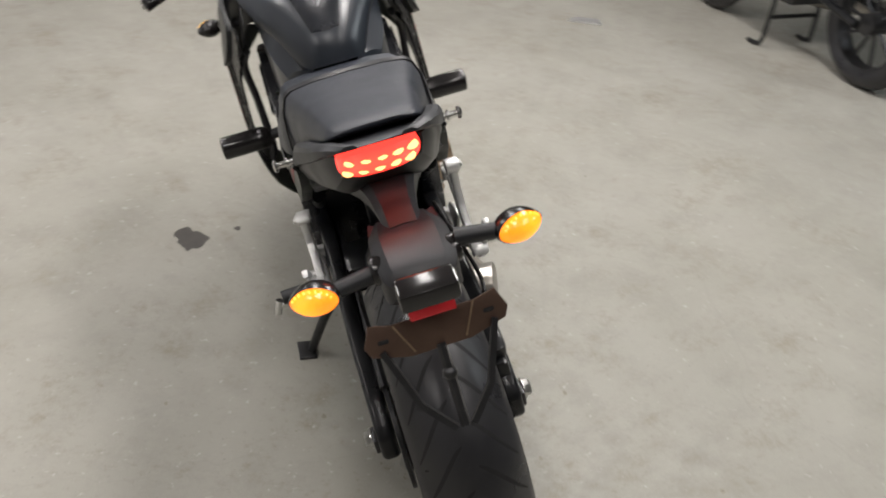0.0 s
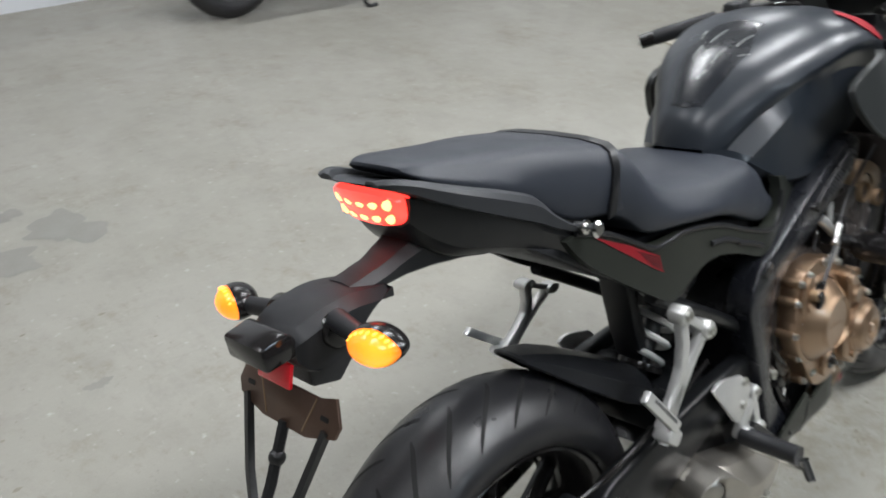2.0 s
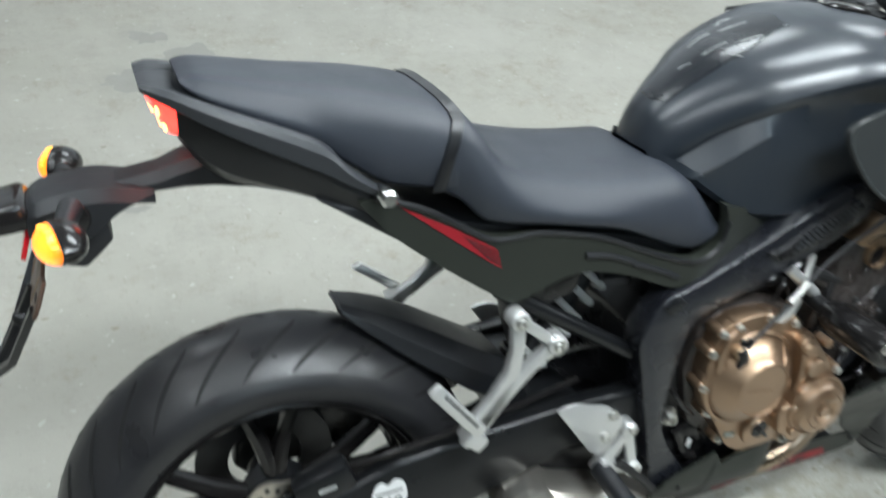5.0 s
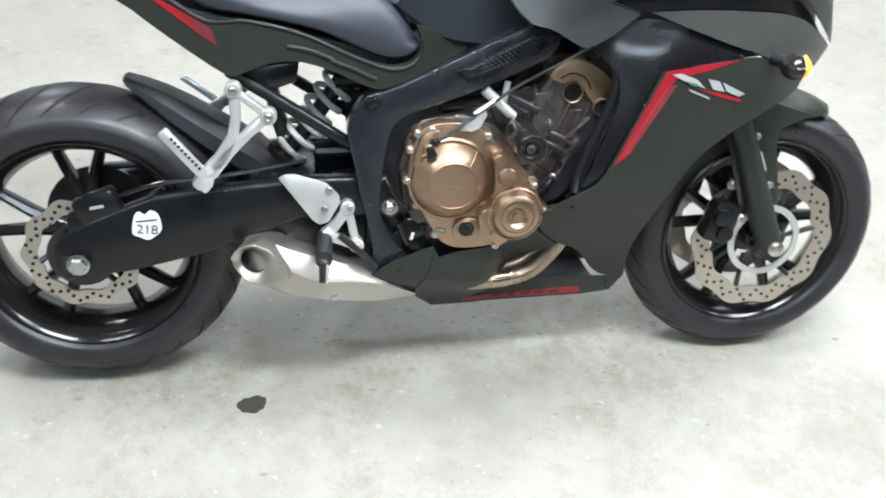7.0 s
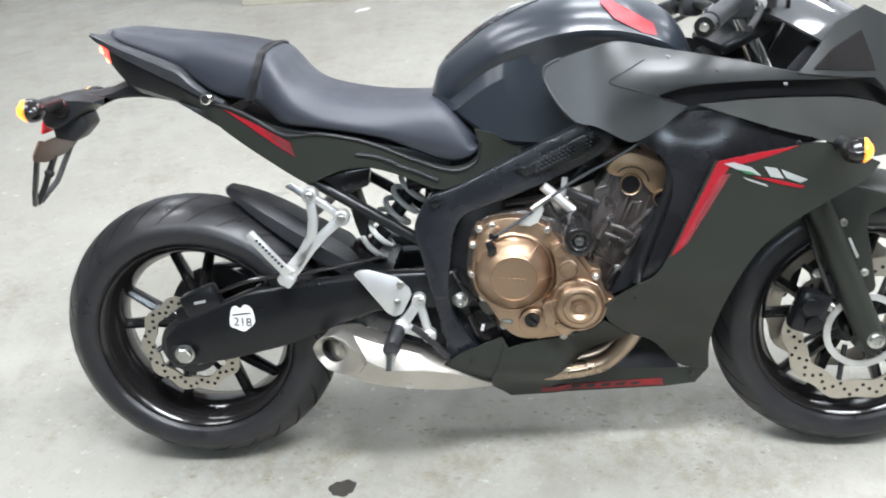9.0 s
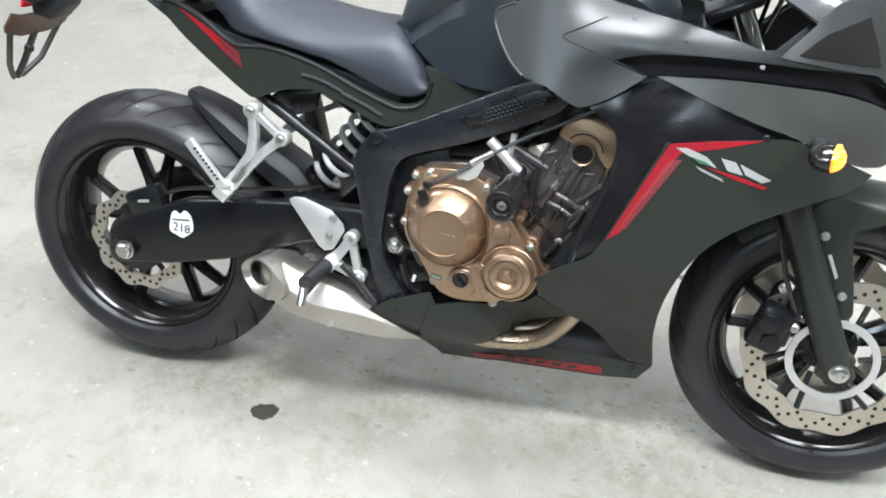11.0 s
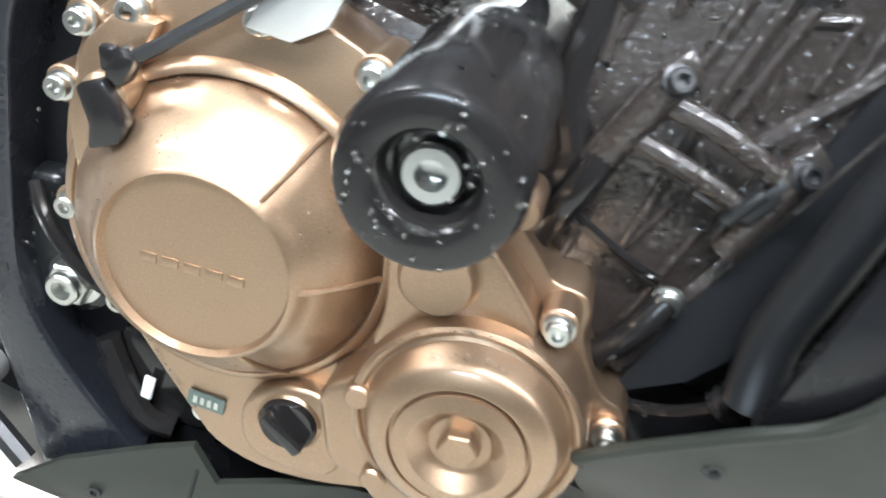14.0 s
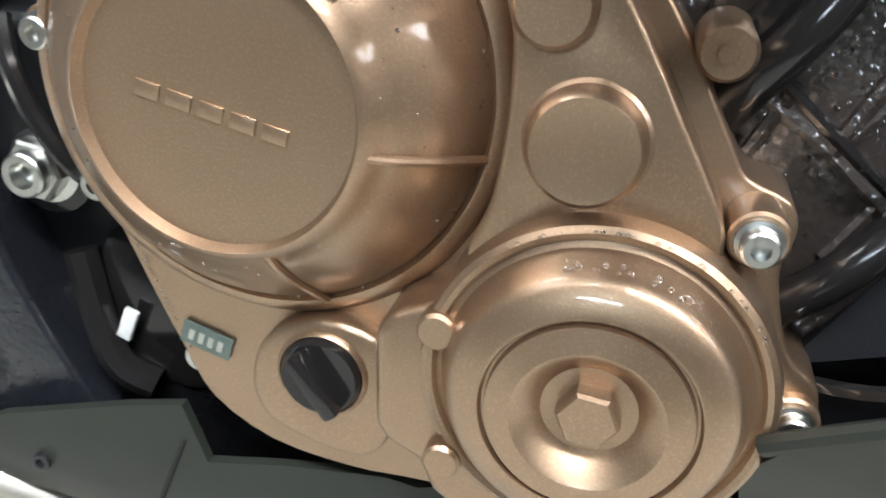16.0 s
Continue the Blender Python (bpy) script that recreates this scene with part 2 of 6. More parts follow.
def concrete():
    """Pale worn concrete: cloudy tone, sand grain, pits, fine cracks, dark oil stains and damp patches."""
    m = bpy.data.materials.new("worn_concrete")
    m.use_nodes = True
    nt = m.node_tree
    b = nt.nodes["Principled BSDF"]
    tex = nt.nodes.new("ShaderNodeTexCoord")

    def noise_node(scale, detail=4.0, rough=0.55):
        n = nt.nodes.new("ShaderNodeTexNoise")
        n.inputs["Scale"].default_value, n.inputs["Detail"].default_value, n.inputs["Roughness"].default_value = scale, detail, rough
        nt.links.new(tex.outputs["Object"], n.inputs["Vector"])
        return n.outputs[0]

    def ranged(src, a, c, lo=0.0, hi=1.0):
        r = nt.nodes.new("ShaderNodeMapRange")
        for i, v in enumerate((a, c, lo, hi)):
            r.inputs[i + 1].default_value = v
        nt.links.new(src, r.inputs[0])
        return r.outputs[0]

    def mixed(fac, a, c):
        x = nt.nodes.new("ShaderNodeMix")
        x.data_type = "RGBA"
        nt.links.new(fac, x.inputs[0])
        for i, v in ((6, a), (7, c)):
            if isinstance(v, tuple):
                x.inputs[i].default_value = (*v, 1)
            else:
                nt.links.new(v, x.inputs[i])
        return x.outputs[2]

    col = mixed(ranged(noise_node(1.1, 5), 0.3, 0.7), (0.272, 0.264, 0.226), (0.330, 0.322, 0.284))
    col = mixed(ranged(noise_node(6.0, 6, 0.65), 0.45, 0.75, 0, 0.55), col, (0.345, 0.334, 0.296))
    col = mixed(ranged(noise_node(7.0, 8, 0.8), 0.50, 0.68, 0, 0.75), col, (0.255, 0.245, 0.215))
    col = mixed(ranged(noise_node(1.7, 9, 0.82), 0.52, 0.66, 0, 0.6), col, (0.22, 0.21, 0.18))
    col = mixed(ranged(noise_node(42.0, 4, 0.7), 0.60, 0.72, 0, 0.45), col, (0.19, 0.17, 0.13))
    col = mixed(ranged(noise_node(2.6, 10, 0.9), 0.52, 0.66, 0, 0.75), col, (0.185, 0.160, 0.115))
    col = mixed(ranged(noise_node(34.0, 3, 0.6), 0.64, 0.72, 0, 0.5), col, (0.50, 0.495, 0.475))
    col = mixed(ranged(noise_node(75.0, 3, 0.6), 0.66, 0.73, 0, 0.6), col, (0.19, 0.18, 0.155))
    col = mixed(ranged(noise_node(420.0, 2, 0.6), 0.4, 0.75, 0, 0.45), col, (0.26, 0.25, 0.225))
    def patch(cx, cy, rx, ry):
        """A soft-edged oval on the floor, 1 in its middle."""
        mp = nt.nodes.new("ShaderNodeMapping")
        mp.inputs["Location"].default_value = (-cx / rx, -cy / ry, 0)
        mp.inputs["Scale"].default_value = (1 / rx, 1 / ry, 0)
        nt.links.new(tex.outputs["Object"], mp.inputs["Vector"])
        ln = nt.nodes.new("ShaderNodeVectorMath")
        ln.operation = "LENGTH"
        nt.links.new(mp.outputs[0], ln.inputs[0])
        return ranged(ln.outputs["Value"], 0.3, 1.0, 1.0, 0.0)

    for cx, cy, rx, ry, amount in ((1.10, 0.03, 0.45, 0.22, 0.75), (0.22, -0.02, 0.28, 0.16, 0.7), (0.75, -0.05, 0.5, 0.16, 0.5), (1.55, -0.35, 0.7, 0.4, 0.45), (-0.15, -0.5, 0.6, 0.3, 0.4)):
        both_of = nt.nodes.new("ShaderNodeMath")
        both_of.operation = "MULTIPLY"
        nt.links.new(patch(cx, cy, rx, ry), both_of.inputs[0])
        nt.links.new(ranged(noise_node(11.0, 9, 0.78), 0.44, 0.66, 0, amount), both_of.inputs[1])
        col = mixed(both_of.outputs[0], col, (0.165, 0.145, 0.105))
    v = nt.nodes.new("ShaderNodeTexVoronoi")
    v.feature = "DISTANCE_TO_EDGE"
    v.inputs["Scale"].default_value = 0.55
    warp = nt.nodes.new("ShaderNodeVectorMath")
    warp.operation = "MULTIPLY_ADD"
    n = nt.nodes.new("ShaderNodeTexNoise")
    n.inputs["Scale"].default_value, n.inputs["Detail"].default_value = 3.0, 6.0
    nt.links.new(tex.outputs["Object"], n.inputs["Vector"])
    nt.links.new(n.outputs["Color"], warp.inputs[0])
    warp.inputs[1].default_value = (0.35, 0.35, 0)
    nt.links.new(tex.outputs["Object"], warp.inputs[2])
    nt.links.new(warp.outputs[0], v.inputs["Vector"])
    col = mixed(ranged(v.outputs["Distance"], 0.0, 0.002, 0.22, 0.0), col, (0.22, 0.21, 0.18))
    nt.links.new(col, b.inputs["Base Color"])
    nt.links.new(ranged(noise_node(5.0, 5), 0.35, 0.7, 0.5, 0.75), b.inputs["Roughness"])
    bn = nt.nodes.new("ShaderNodeBump")
    bn.inputs["Strength"].default_value, bn.inputs["Distance"].default_value = 0.35, 0.002
    nt.links.new(noise_node(150.0, 5, 0.7), bn.inputs["Height"])
    nt.links.new(bn.outputs[0], b.inputs["Normal"])
    return m


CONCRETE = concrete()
STAIN = material("oil_stain", (0.045, 0.04, 0.034), 0.45, blotch=0.5, blotch_scale=30, grain=0.2, grain_scale=200)
GRIME = material("floor_grime", (0.24, 0.225, 0.185), 0.7, grain=0.3, grain_scale=300, blotch=0.9, blotch_scale=25, dark=(0.17, 0.15, 0.115))
DAMP = material("old_stain", (0.222, 0.218, 0.196), 0.6, blotch=0.6, blotch_scale=14, grain=0.3, grain_scale=200, dark=(0.26, 0.255, 0.232))


# ---- mesh helpers ----
def finish(bm, name, mat, sharp=35, smooth=True):
    bmesh.ops.remove_doubles(bm, verts=bm.verts, dist=1e-6)
    bmesh.ops.recalc_face_normals(bm, faces=bm.faces)
    me = bpy.data.meshes.new(name)
    bm.to_mesh(me)
    bm.free()
    if smooth:
        me.polygons.foreach_set("use_smooth", [True] * len(me.polygons))
        me.set_sharp_from_angle(angle=radians(sharp))
    me.materials.append(mat)
    return me


def part(name, bm, mat, parent, label="", sharp=35):
    ob = new(name, finish(bm, name, mat, sharp))
    ob.parent = parent
    if label:
        tagged(ob, label)
    return ob


def thing(name, bm, mat, label, category, group="", kind="", sharp=35):
    return tagged(new(name, finish(bm, name, mat, sharp)), label, category, group, kind)


def join(*bms):
    out = bmesh.new()
    for b in bms:
        me = bpy.data.meshes.new("tmp")
        b.to_mesh(me)
        b.free()
        out.from_mesh(me)
        bpy.data.meshes.remove(me)
    return out


def moved(bm, m):
    bmesh.ops.transform(bm, matrix=m, verts=bm.verts)
    return bm


def catmull(pts, n=6, closed=False):
    """A smooth run of points through pts."""
    pts = [Vector(p) for p in pts]
    out, k = [], len(pts)
    for i in range(k if closed else k - 1):
        if closed:
            a, b, c, d = pts[(i - 1) % k], pts[i], pts[(i + 1) % k], pts[(i + 2) % k]
        else:
            a, b, c, d = pts[max(i - 1, 0)], pts[i], pts[i + 1], pts[min(i + 2, k - 1)]
        for j in range(n):
            t = j / n
            out.append(0.5 * ((2 * b) + (c - a) * t + (2 * a - 5 * b + 4 * c - d) * t * t + (3 * b - a - 3 * c + d) * t ** 3))
    if not closed:
        out.append(pts[-1])
    return out


def loft(rings, caps=True, closed=False):
    bm = bmesh.new()
    rows = [[bm.verts.new(p) for p in r] for r in rings]
    n = len(rows[0])
    pairs = list(zip(rows, rows[1:])) + ([(rows[-1], rows[0])] if closed else [])
    for a, b in pairs:
        for i in range(n):
            bm.faces.new((a[i], a[(i + 1) % n], b[(i + 1) % n], b[i]))
    if caps and not closed:
        bm.faces.new(rows[0])
        bm.faces.new(rows[-1])
    return bm


def tube(pts, r, seg=10, smooth=5, taper=None):
    """A round bar along pts; r is one radius, or taper gives (start, end)."""
    line = catmull(pts, smooth) if len(pts) > 2 and smooth else [Vector(p) for p in pts]
    rings, up = [], None
    for i, p in enumerate(line):
        d = (line[min(i + 1, len(line) - 1)] - line[max(i - 1, 0)]).normalized()
        if up is None:
            up = d.orthogonal().normalized()
        up = (up - d * up.dot(d)).normalized()
        side = d.cross(up)
        rr = r if taper is None else taper[0] + (taper[1] - taper[0]) * i / (len(line) - 1)
        rings.append([p + rr * (math.cos(a) * up + math.sin(a) * side) for a in (2 * math.pi * k / seg for k in range(seg))])
    return loft(rings)


def lathe(profile, centre, axis=(0, -1, 0), seg=32, closed=False):
    """Turn a profile of (radius, height along the axis) about an axis through centre."""
    ax = Vector(axis).normalized()
    u = ax.orthogonal().normalized()
    if abs(ax.y) > 0.99:
        u = Vector((1, 0, 0))
    w = ax.cross(u)
    c = Vector(centre)
    bm = bmesh.new()
    rows = []
    for r, h in profile:
        if r < 1e-6:
            rows.append([bm.verts.new(c + ax * h)])
        else:
            rows.append([bm.verts.new(c + ax * h + r * (math.cos(2 * math.pi * k / seg) * u + math.sin(2 * math.pi * k / seg) * w)) for k in range(seg)])
    pairs = list(zip(rows, rows[1:])) + ([(rows[-1], rows[0])] if closed else [])
    for a, b in pairs:
        for k in range(seg):
            q = (k + 1) % seg
            if len(a) == 1 and len(b) == 1:
                continue
            if len(a) == 1:
                bm.faces.new((a[0], b[q], b[k]))
            elif len(b) == 1:
                bm.faces.new((a[k], a[q], b[0]))
            else:
                bm.faces.new((a[k], a[q], b[q], b[k]))
    return bm


def plate(profile, y0, y1, bevel=0.003, holes=(), seg=2):
    """An outline in x and z, solid from y0 to y1, with rounded edges."""
    bm = bmesh.new()
    f = bm.faces.new([bm.verts.new((x, y0, z)) for x, z in profile])
    r = bmesh.ops.extrude_face_region(bm, geom=[f])
    bmesh.ops.translate(bm, vec=(0, y1 - y0, 0), verts=[v for v in r["geom"] if isinstance(v, bmesh.types.BMVert)])
    bmesh.ops.recalc_face_normals(bm, faces=bm.faces)
    if bevel:
        bmesh.ops.bevel(bm, geom=list(bm.edges), offset=bevel, segments=seg, profile=0.5, affect="EDGES", clamp_overlap=True)
    return bm


def box(size, centre, bevel=0.003, turn=None):
    bm = bmesh.new()
    bmesh.ops.create_cube(bm, size=1)
    bmesh.ops.scale(bm, vec=size, verts=bm.verts)
    if bevel:
        bmesh.ops.bevel(bm, geom=list(bm.edges), offset=bevel, segments=2, profile=0.5, affect="EDGES", clamp_overlap=True)
    if turn:
        bmesh.ops.transform(bm, matrix=pose(0, 0, 0, *turn), verts=bm.verts)
    bmesh.ops.translate(bm, vec=centre, verts=bm.verts)
    return bm


def panel(profile, yfun, thick=0.004, step=0.025, side=-1):
    """A shell over an outline in x and z, bent to y = yfun(x, z) and given thickness inwards. side: -1 right, 1 left."""
    bm = bmesh.new()
    bm.faces.new([bm.verts.new((x, 0, z)) for x, z in profile])
    for ax in (0, 2):
        vals = [p[0 if ax == 0 else 1] for p in profile]
        v = min(vals) + step
        while v < max(vals):
            co, no = [0, 0, 0], [0, 0, 0]
            co[ax], no[ax] = v, 1
            bmesh.ops.bisect_plane(bm, geom=list(bm.verts) + list(bm.edges) + list(bm.faces), dist=1e-5, plane_co=co, plane_no=no)
            v += step
    bmesh.ops.triangulate(bm, faces=[f for f in bm.faces if len(f.verts) > 4])
    outer = list(bm.faces)
    r = bmesh.ops.extrude_face_region(bm, geom=outer)
    inner = [v for v in r["geom"] if isinstance(v, bmesh.types.BMVert)]
    marks = set(inner)
    for v in bm.verts:
        y = yfun(v.co.x, v.co.z) - (thick if v in marks else 0)
        v.co.y = side * y
    return bm


def smooth_outline(pts, n=4):
    return [(p.x, p.y) for p in catmull([(x, z, 0) for x, z in pts], n, True)]


def soften(pts, rounds=2, keep=62):
    """Cut the blunt corners of an outline; corners sharper than keep degrees of turn stay."""
    for _ in range(rounds):
        out, n = [], len(pts)
        for i in range(n):
            a, b, c = Vector(pts[i - 1]), Vector(pts[i]), Vector(pts[(i + 1) % n])
            if math.degrees((b - a).angle(c - b)) > keep:
                out.append(tuple(b))
            else:
                out += [tuple(b.lerp(a, 0.25)), tuple(b.lerp(c, 0.25))]
        pts = out
    return pts


def pod(centre, radii, seg=20, rings=12, cut=None):
    """An egg shape; cut=(axis, lo, hi) keeps the part whose unit coordinate lies between lo and hi."""
    bm = bmesh.new()
    bmesh.ops.create_uvsphere(bm, u_segments=seg, v_segments=rings, radius=1)
    if cut:
        ax, lo, hi = cut
        for val, sign in ((lo, -1), (hi, 1)):
            if abs(val) < 1:
                co, no = [0, 0, 0], [0, 0, 0]
                co[ax], no[ax] = val, sign
                g = bmesh.ops.bisect_plane(bm, geom=list(bm.verts) + list(bm.edges) + list(bm.faces), plane_co=co, plane_no=no, clear_outer=True)
                edges = [e for e in g["geom_cut"] if isinstance(e, bmesh.types.BMEdge)]
                bmesh.ops.edgenet_fill(bm, edges=edges)
    bmesh.ops.scale(bm, vec=radii, verts=bm.verts)
    bmesh.ops.translate(bm, vec=centre, verts=bm.verts)
    return bm


def lerp_table(rows, x):
    """Linear look-up in rows of (x, a, b, ...)."""
    if x <= rows[0][0]:
        return rows[0][1:]
    for p, q in zip(rows, rows[1:]):
        if x <= q[0]:
            t = (x - p[0]) / (q[0] - p[0])
            t = t * t * (3 - 2 * t) * 0.5 + t * 0.5
            return tuple(a + (b - a) * t for a, b in zip(p[1:], q[1:]))
    return rows[-1][1:]


def smooth_rows(rows, n=4):
    """The same table with in-between rows on a smooth curve."""
    return [tuple(v) for v in catmull(rows, n)]


def bolt(centre, r, h, parent, axis=(0, -1, 0), mat=None, name="bolt", socket=True):
    """A flanged bolt with a socket or a hexagon head."""
    flange = lathe([(0, 0), (r * 1.25, 0), (r * 1.25, h * 0.25), (r, h * 0.3)], centre, axis, 18)
    if socket:
        head = lathe([(r, h * 0.25), (r, h * 0.9), (r * 0.85, h), (r * 0.5, h), (r * 0.5, h * 0.55), (0, h * 0.5)], centre, axis, 18)
    else:
        head = lathe([(r, h * 0.25), (r * 1.0, h * 0.85), (r * 0.85, h), (0, h)], centre, axis, 6)
    return part(name, join(flange, head), mat or ZINC, parent, sharp=30)


# ---- the room ----
bm = bmesh.new()
bmesh.ops.create_grid(bm, x_segments=2, y_segments=2, size=7)
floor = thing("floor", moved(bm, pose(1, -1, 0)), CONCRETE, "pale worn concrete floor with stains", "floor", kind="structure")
WX0, WX1, WY0, WY1, WH = -5.0, 7.0, -6.5, 4.35, 3.3
# unseen walls; the dark south one dims reflections in the motorcycle's right side
UNSEEN_WALL_DARK = material("unseen_wall_dark", (0.07, 0.07, 0.068), 0.7, grain=0.1, grain_scale=60, blotch=0.3, blotch_scale=1.2)
UNSEEN_WALL_GREY = material("unseen_wall_grey", (0.22, 0.22, 0.215), 0.7, grain=0.1, grain_scale=60, blotch=0.3, blotch_scale=1.2)
for nm, sz, c in (("wall_north", (WX1 - WX0 + 0.4, 0.2, WH), ((WX0 + WX1) / 2, WY1 + 0.1, WH / 2)),
                  ("wall_south", (WX1 - WX0 + 0.4, 0.2, WH), ((WX0 + WX1) / 2, WY0 - 0.1, WH / 2)),
                  ("wall_east", (0.2, WY1 - WY0, WH), (WX1 + 0.1, (WY0 + WY1) / 2, WH / 2)),
                  ("wall_west", (0.2, WY1 - WY0, WH), (WX0 - 0.1, (WY0 + WY1) / 2, WH / 2))):
    thing(nm, box(sz, c, 0), WALL_PAINT if nm == "wall_north" else UNSEEN_WALL_DARK if nm == "wall_south" else UNSEEN_WALL_GREY, "white painted garage wall" if nm == "wall_north" else "dull grey unseen wall added to shape the reflections", "wall", kind="structure")
# unseen ceiling, dulled so that less light bounces onto the motorcycle
thing("ceiling", box((WX1 - WX0 + 0.4, WY1 - WY0 + 0.4, 0.2), ((WX0 + WX1) / 2, (WY0 + WY1) / 2, WH + 0.1), 0), CEILING, "dull grey unseen ceiling kept dim to cut bounce", "ceiling", kind="structure")


def tube_light(x, y, watts, length=1.5, tone=(1.0, 0.99, 0.985)):
    e = tagged(new("ceiling_light"), "white enamel ceiling light with two lit tubes", "ceiling light", "ceiling lights")
    e.location = (x, y, WH - 0.06)
    part("housing", box((length, 0.44, 0.05), (0, 0, 0.03), 0.006), ENAMEL, e)
    for s in (-1, 1):
        part("tube", tube([(-length / 2 + 0.03, s * 0.12, -0.015), (length / 2 - 0.03, s * 0.12, -0.015)], 0.016, 10, 0), TUBE, e)
    lamp = bpy.data.lights.new("tube_glow", "AREA")
    lamp.shape, lamp.size, lamp.size_y, lamp.energy, lamp.color = "RECTANGLE", length, 0.40, watts, tone
    ob = new("tube_glow", lamp)
    ob.location = (x, y, WH - 0.12)
    return e


LAMP_W = 70.0
# unseen lamps, placed for brightness; the bluish far one adds sheen to the side
for ly, places in ((-3.9, ((0.4, 1.1),)), (-1.0, ((-1.6, 0.4), (0.9, 1.85), (3.0, 1.25), (5.6, 0.5))), (0.65, ((-1.6, 0.6), (1.4, 1.0), (4.4, 0.6))), (2.75, ((-1.6, 0.7), (1.4, 1.0), (4.4, 0.9)))):
    for lx, k in places:
        tube_light(lx, ly, LAMP_W * k, tone=(0.80, 0.92, 1.0) if ly < -3 else (1.0, 0.99, 0.985))


# ---- the motorcycle: x forward from the rear axle, y to its left, leaning on its side stand ----
LEAN = 14.3
bike = tagged(new("motorcycle"), "black and bronze sports motorcycle leaning on its side stand", "motorcycle")
bike.matrix_basis = pose(0, 0, 0, -LEAN, 0, 0)


def fair_y(x, z):
    """Half width of the fairing."""
    u = min(max((z - 0.2) / 0.33, 0), 1)
    y = 0.09 + 0.165 * u * u * (3 - 2 * u)
    v = min(max((x - 1.15) / 0.4, 0), 1)
    y -= (y - 0.03) * v ** 2
    y -= 0.25 * (z - 0.75) if z > 0.75 else 0
    return y - (3.5 * (z - 0.866) ** 2 + 0.22 * (z - 0.866) if z > 0.866 else 0) * min(max((x - 0.88) / 0.08, 0), 1) * min(max((1.30 - x) / 0.1, 0), 1)


def both(name, make, mat, label="", sharp=35, parent=None):
    """A part on the right (side -1) and its twin on the left."""
    out = []
    for s in (-1, 1):
        out.append(part(name, make(s), mat, parent or bike, label, sharp))
    return out


# -- wheels --
def wheel(x, R, half, disc_r, disc_sides, name):
    hub = part(name, lathe([(0.028, -0.075), (0.034, -0.07), (0.034, -0.03), (0.055, -0.02), (0.055, 0.02), (0.034, 0.03), (0.034, 0.07), (0.028, 0.075)], (x, 0, R), (0, 1, 0), 28), FRAME_PAINT, bike)
    crown = 0.055 * half / 0.09
    prof = []
    for i in range(17):
        u = -1 + i / 8
        prof.append((R - crown * abs(u) ** 2.1, u * half))
    side = [(R - crown - 0.012, half * 1.0), (R - crown - 0.03, half * 0.96), (R - crown - 0.034, half * 0.93), (0.222, half * 0.84), (0.215, half * 0.76)]
    prof = [(r, -h) for r, h in reversed(side)] + prof + side
    part("tyre", lathe(prof, (x, 0, R), (0, 1, 0), 96), RUBBER, hub, sharp=50)
    hr = half * 0.78
    rim = lathe([(0.219, -hr), (0.222, -hr - 0.006), (0.217, -hr - 0.009), (0.206, -hr), (0.196, -hr * 0.55), (0.188, -hr * 0.3), (0.188, hr * 0.3), (0.196, hr * 0.55), (0.206, hr),
                 (0.217, hr + 0.009), (0.222, hr + 0.006), (0.219, hr), (0.205, hr * 0.7), (0.198, 0), (0.205, -hr * 0.7)], (x, 0, R), (0, 1, 0), 72, True)
    part("rim", rim, GLOSS_BLACK, hub)
    for k in range(5):
        a = 2 * math.pi * k / 5 + 0.35
        for d in (-0.2, 0.2):
            p = [(x + r * math.cos(a + e), 0, R + r * math.sin(a + e)) for r, e in ((0.045, d * 0.4), (0.11, d * 0.75), (0.195, d * 1.15))]
            sp = tube(p, 0.011, 8, 3, (0.0155, 0.0115))
            bmesh.ops.scale(sp, vec=(1, 1.35, 1), verts=sp.verts)
            part("spoke", sp, GLOSS_BLACK, hub)
    # tread grooves: slanted strips laid on the crown, black for their shaded depth
    for k in range(26):
        for s in (-1, 1):
            bm = bmesh.new()
            rows = []
            for j in range(7):
                t = j / 6
                u = s * (0.10 + 0.78 * t)
                a = 2 * math.pi * (k + (0.5 if s > 0 else 0)) / 26 + 0.30 * t ** 1.3
                r = R - crown * abs(u) ** 2.1 + 0.0006
                w = 0.0058 * (1 - 0.7 * abs(2 * t - 1) ** 3) / R
                rows.append([bm.verts.new((x + r * math.cos(a + q), u * half, R + r * math.sin(a + q))) for q in (-w, w)])
            for p, q in zip(rows, rows[1:]):
                bm.faces.new((p[0], p[1], q[1], q[0]))
            part("tread_groove", bm, GROOVE, hub)
    for s, yd in disc_sides:
        rings = []
        n = 120
        for r0, wav in ((disc_r, 0.0045), (disc_r * 0.74, 0.003)):
            for dy in ((-0.0025, 0.0025) if not rings else (0.0025, -0.0025)):
                rings.append([(x + (r0 + wav * math.cos(a * 10)) * math.cos(a), yd + dy, R + (r0 + wav * math.cos(a * 10)) * math.sin(a)) for a in (2 * math.pi * i / n for i in range(n))])
        disc = part("brake_disc", loft(rings, False, True), DISC_STEEL, hub, "steel wave brake disc with drilled holes", 40)
        n_holes = int(disc_r * 420)
        for k in range(n_holes):
            a = 2 * math.pi * k / n_holes
            rr = disc_r * (0.80, 0.87, 0.94, 0.87)[k % 4]
            # flat disc on the steel, black in place of a shaded hole
            part("drilled_hole", lathe([(0.0, 0.0031), (0.0042, 0.0031)], (x + rr * math.cos(a), yd, R + rr * math.sin(a)), (0, s, 0), 8), GROOVE, disc)
        for k in range(6):
            a = 2 * math.pi * k / 6 + 0.2
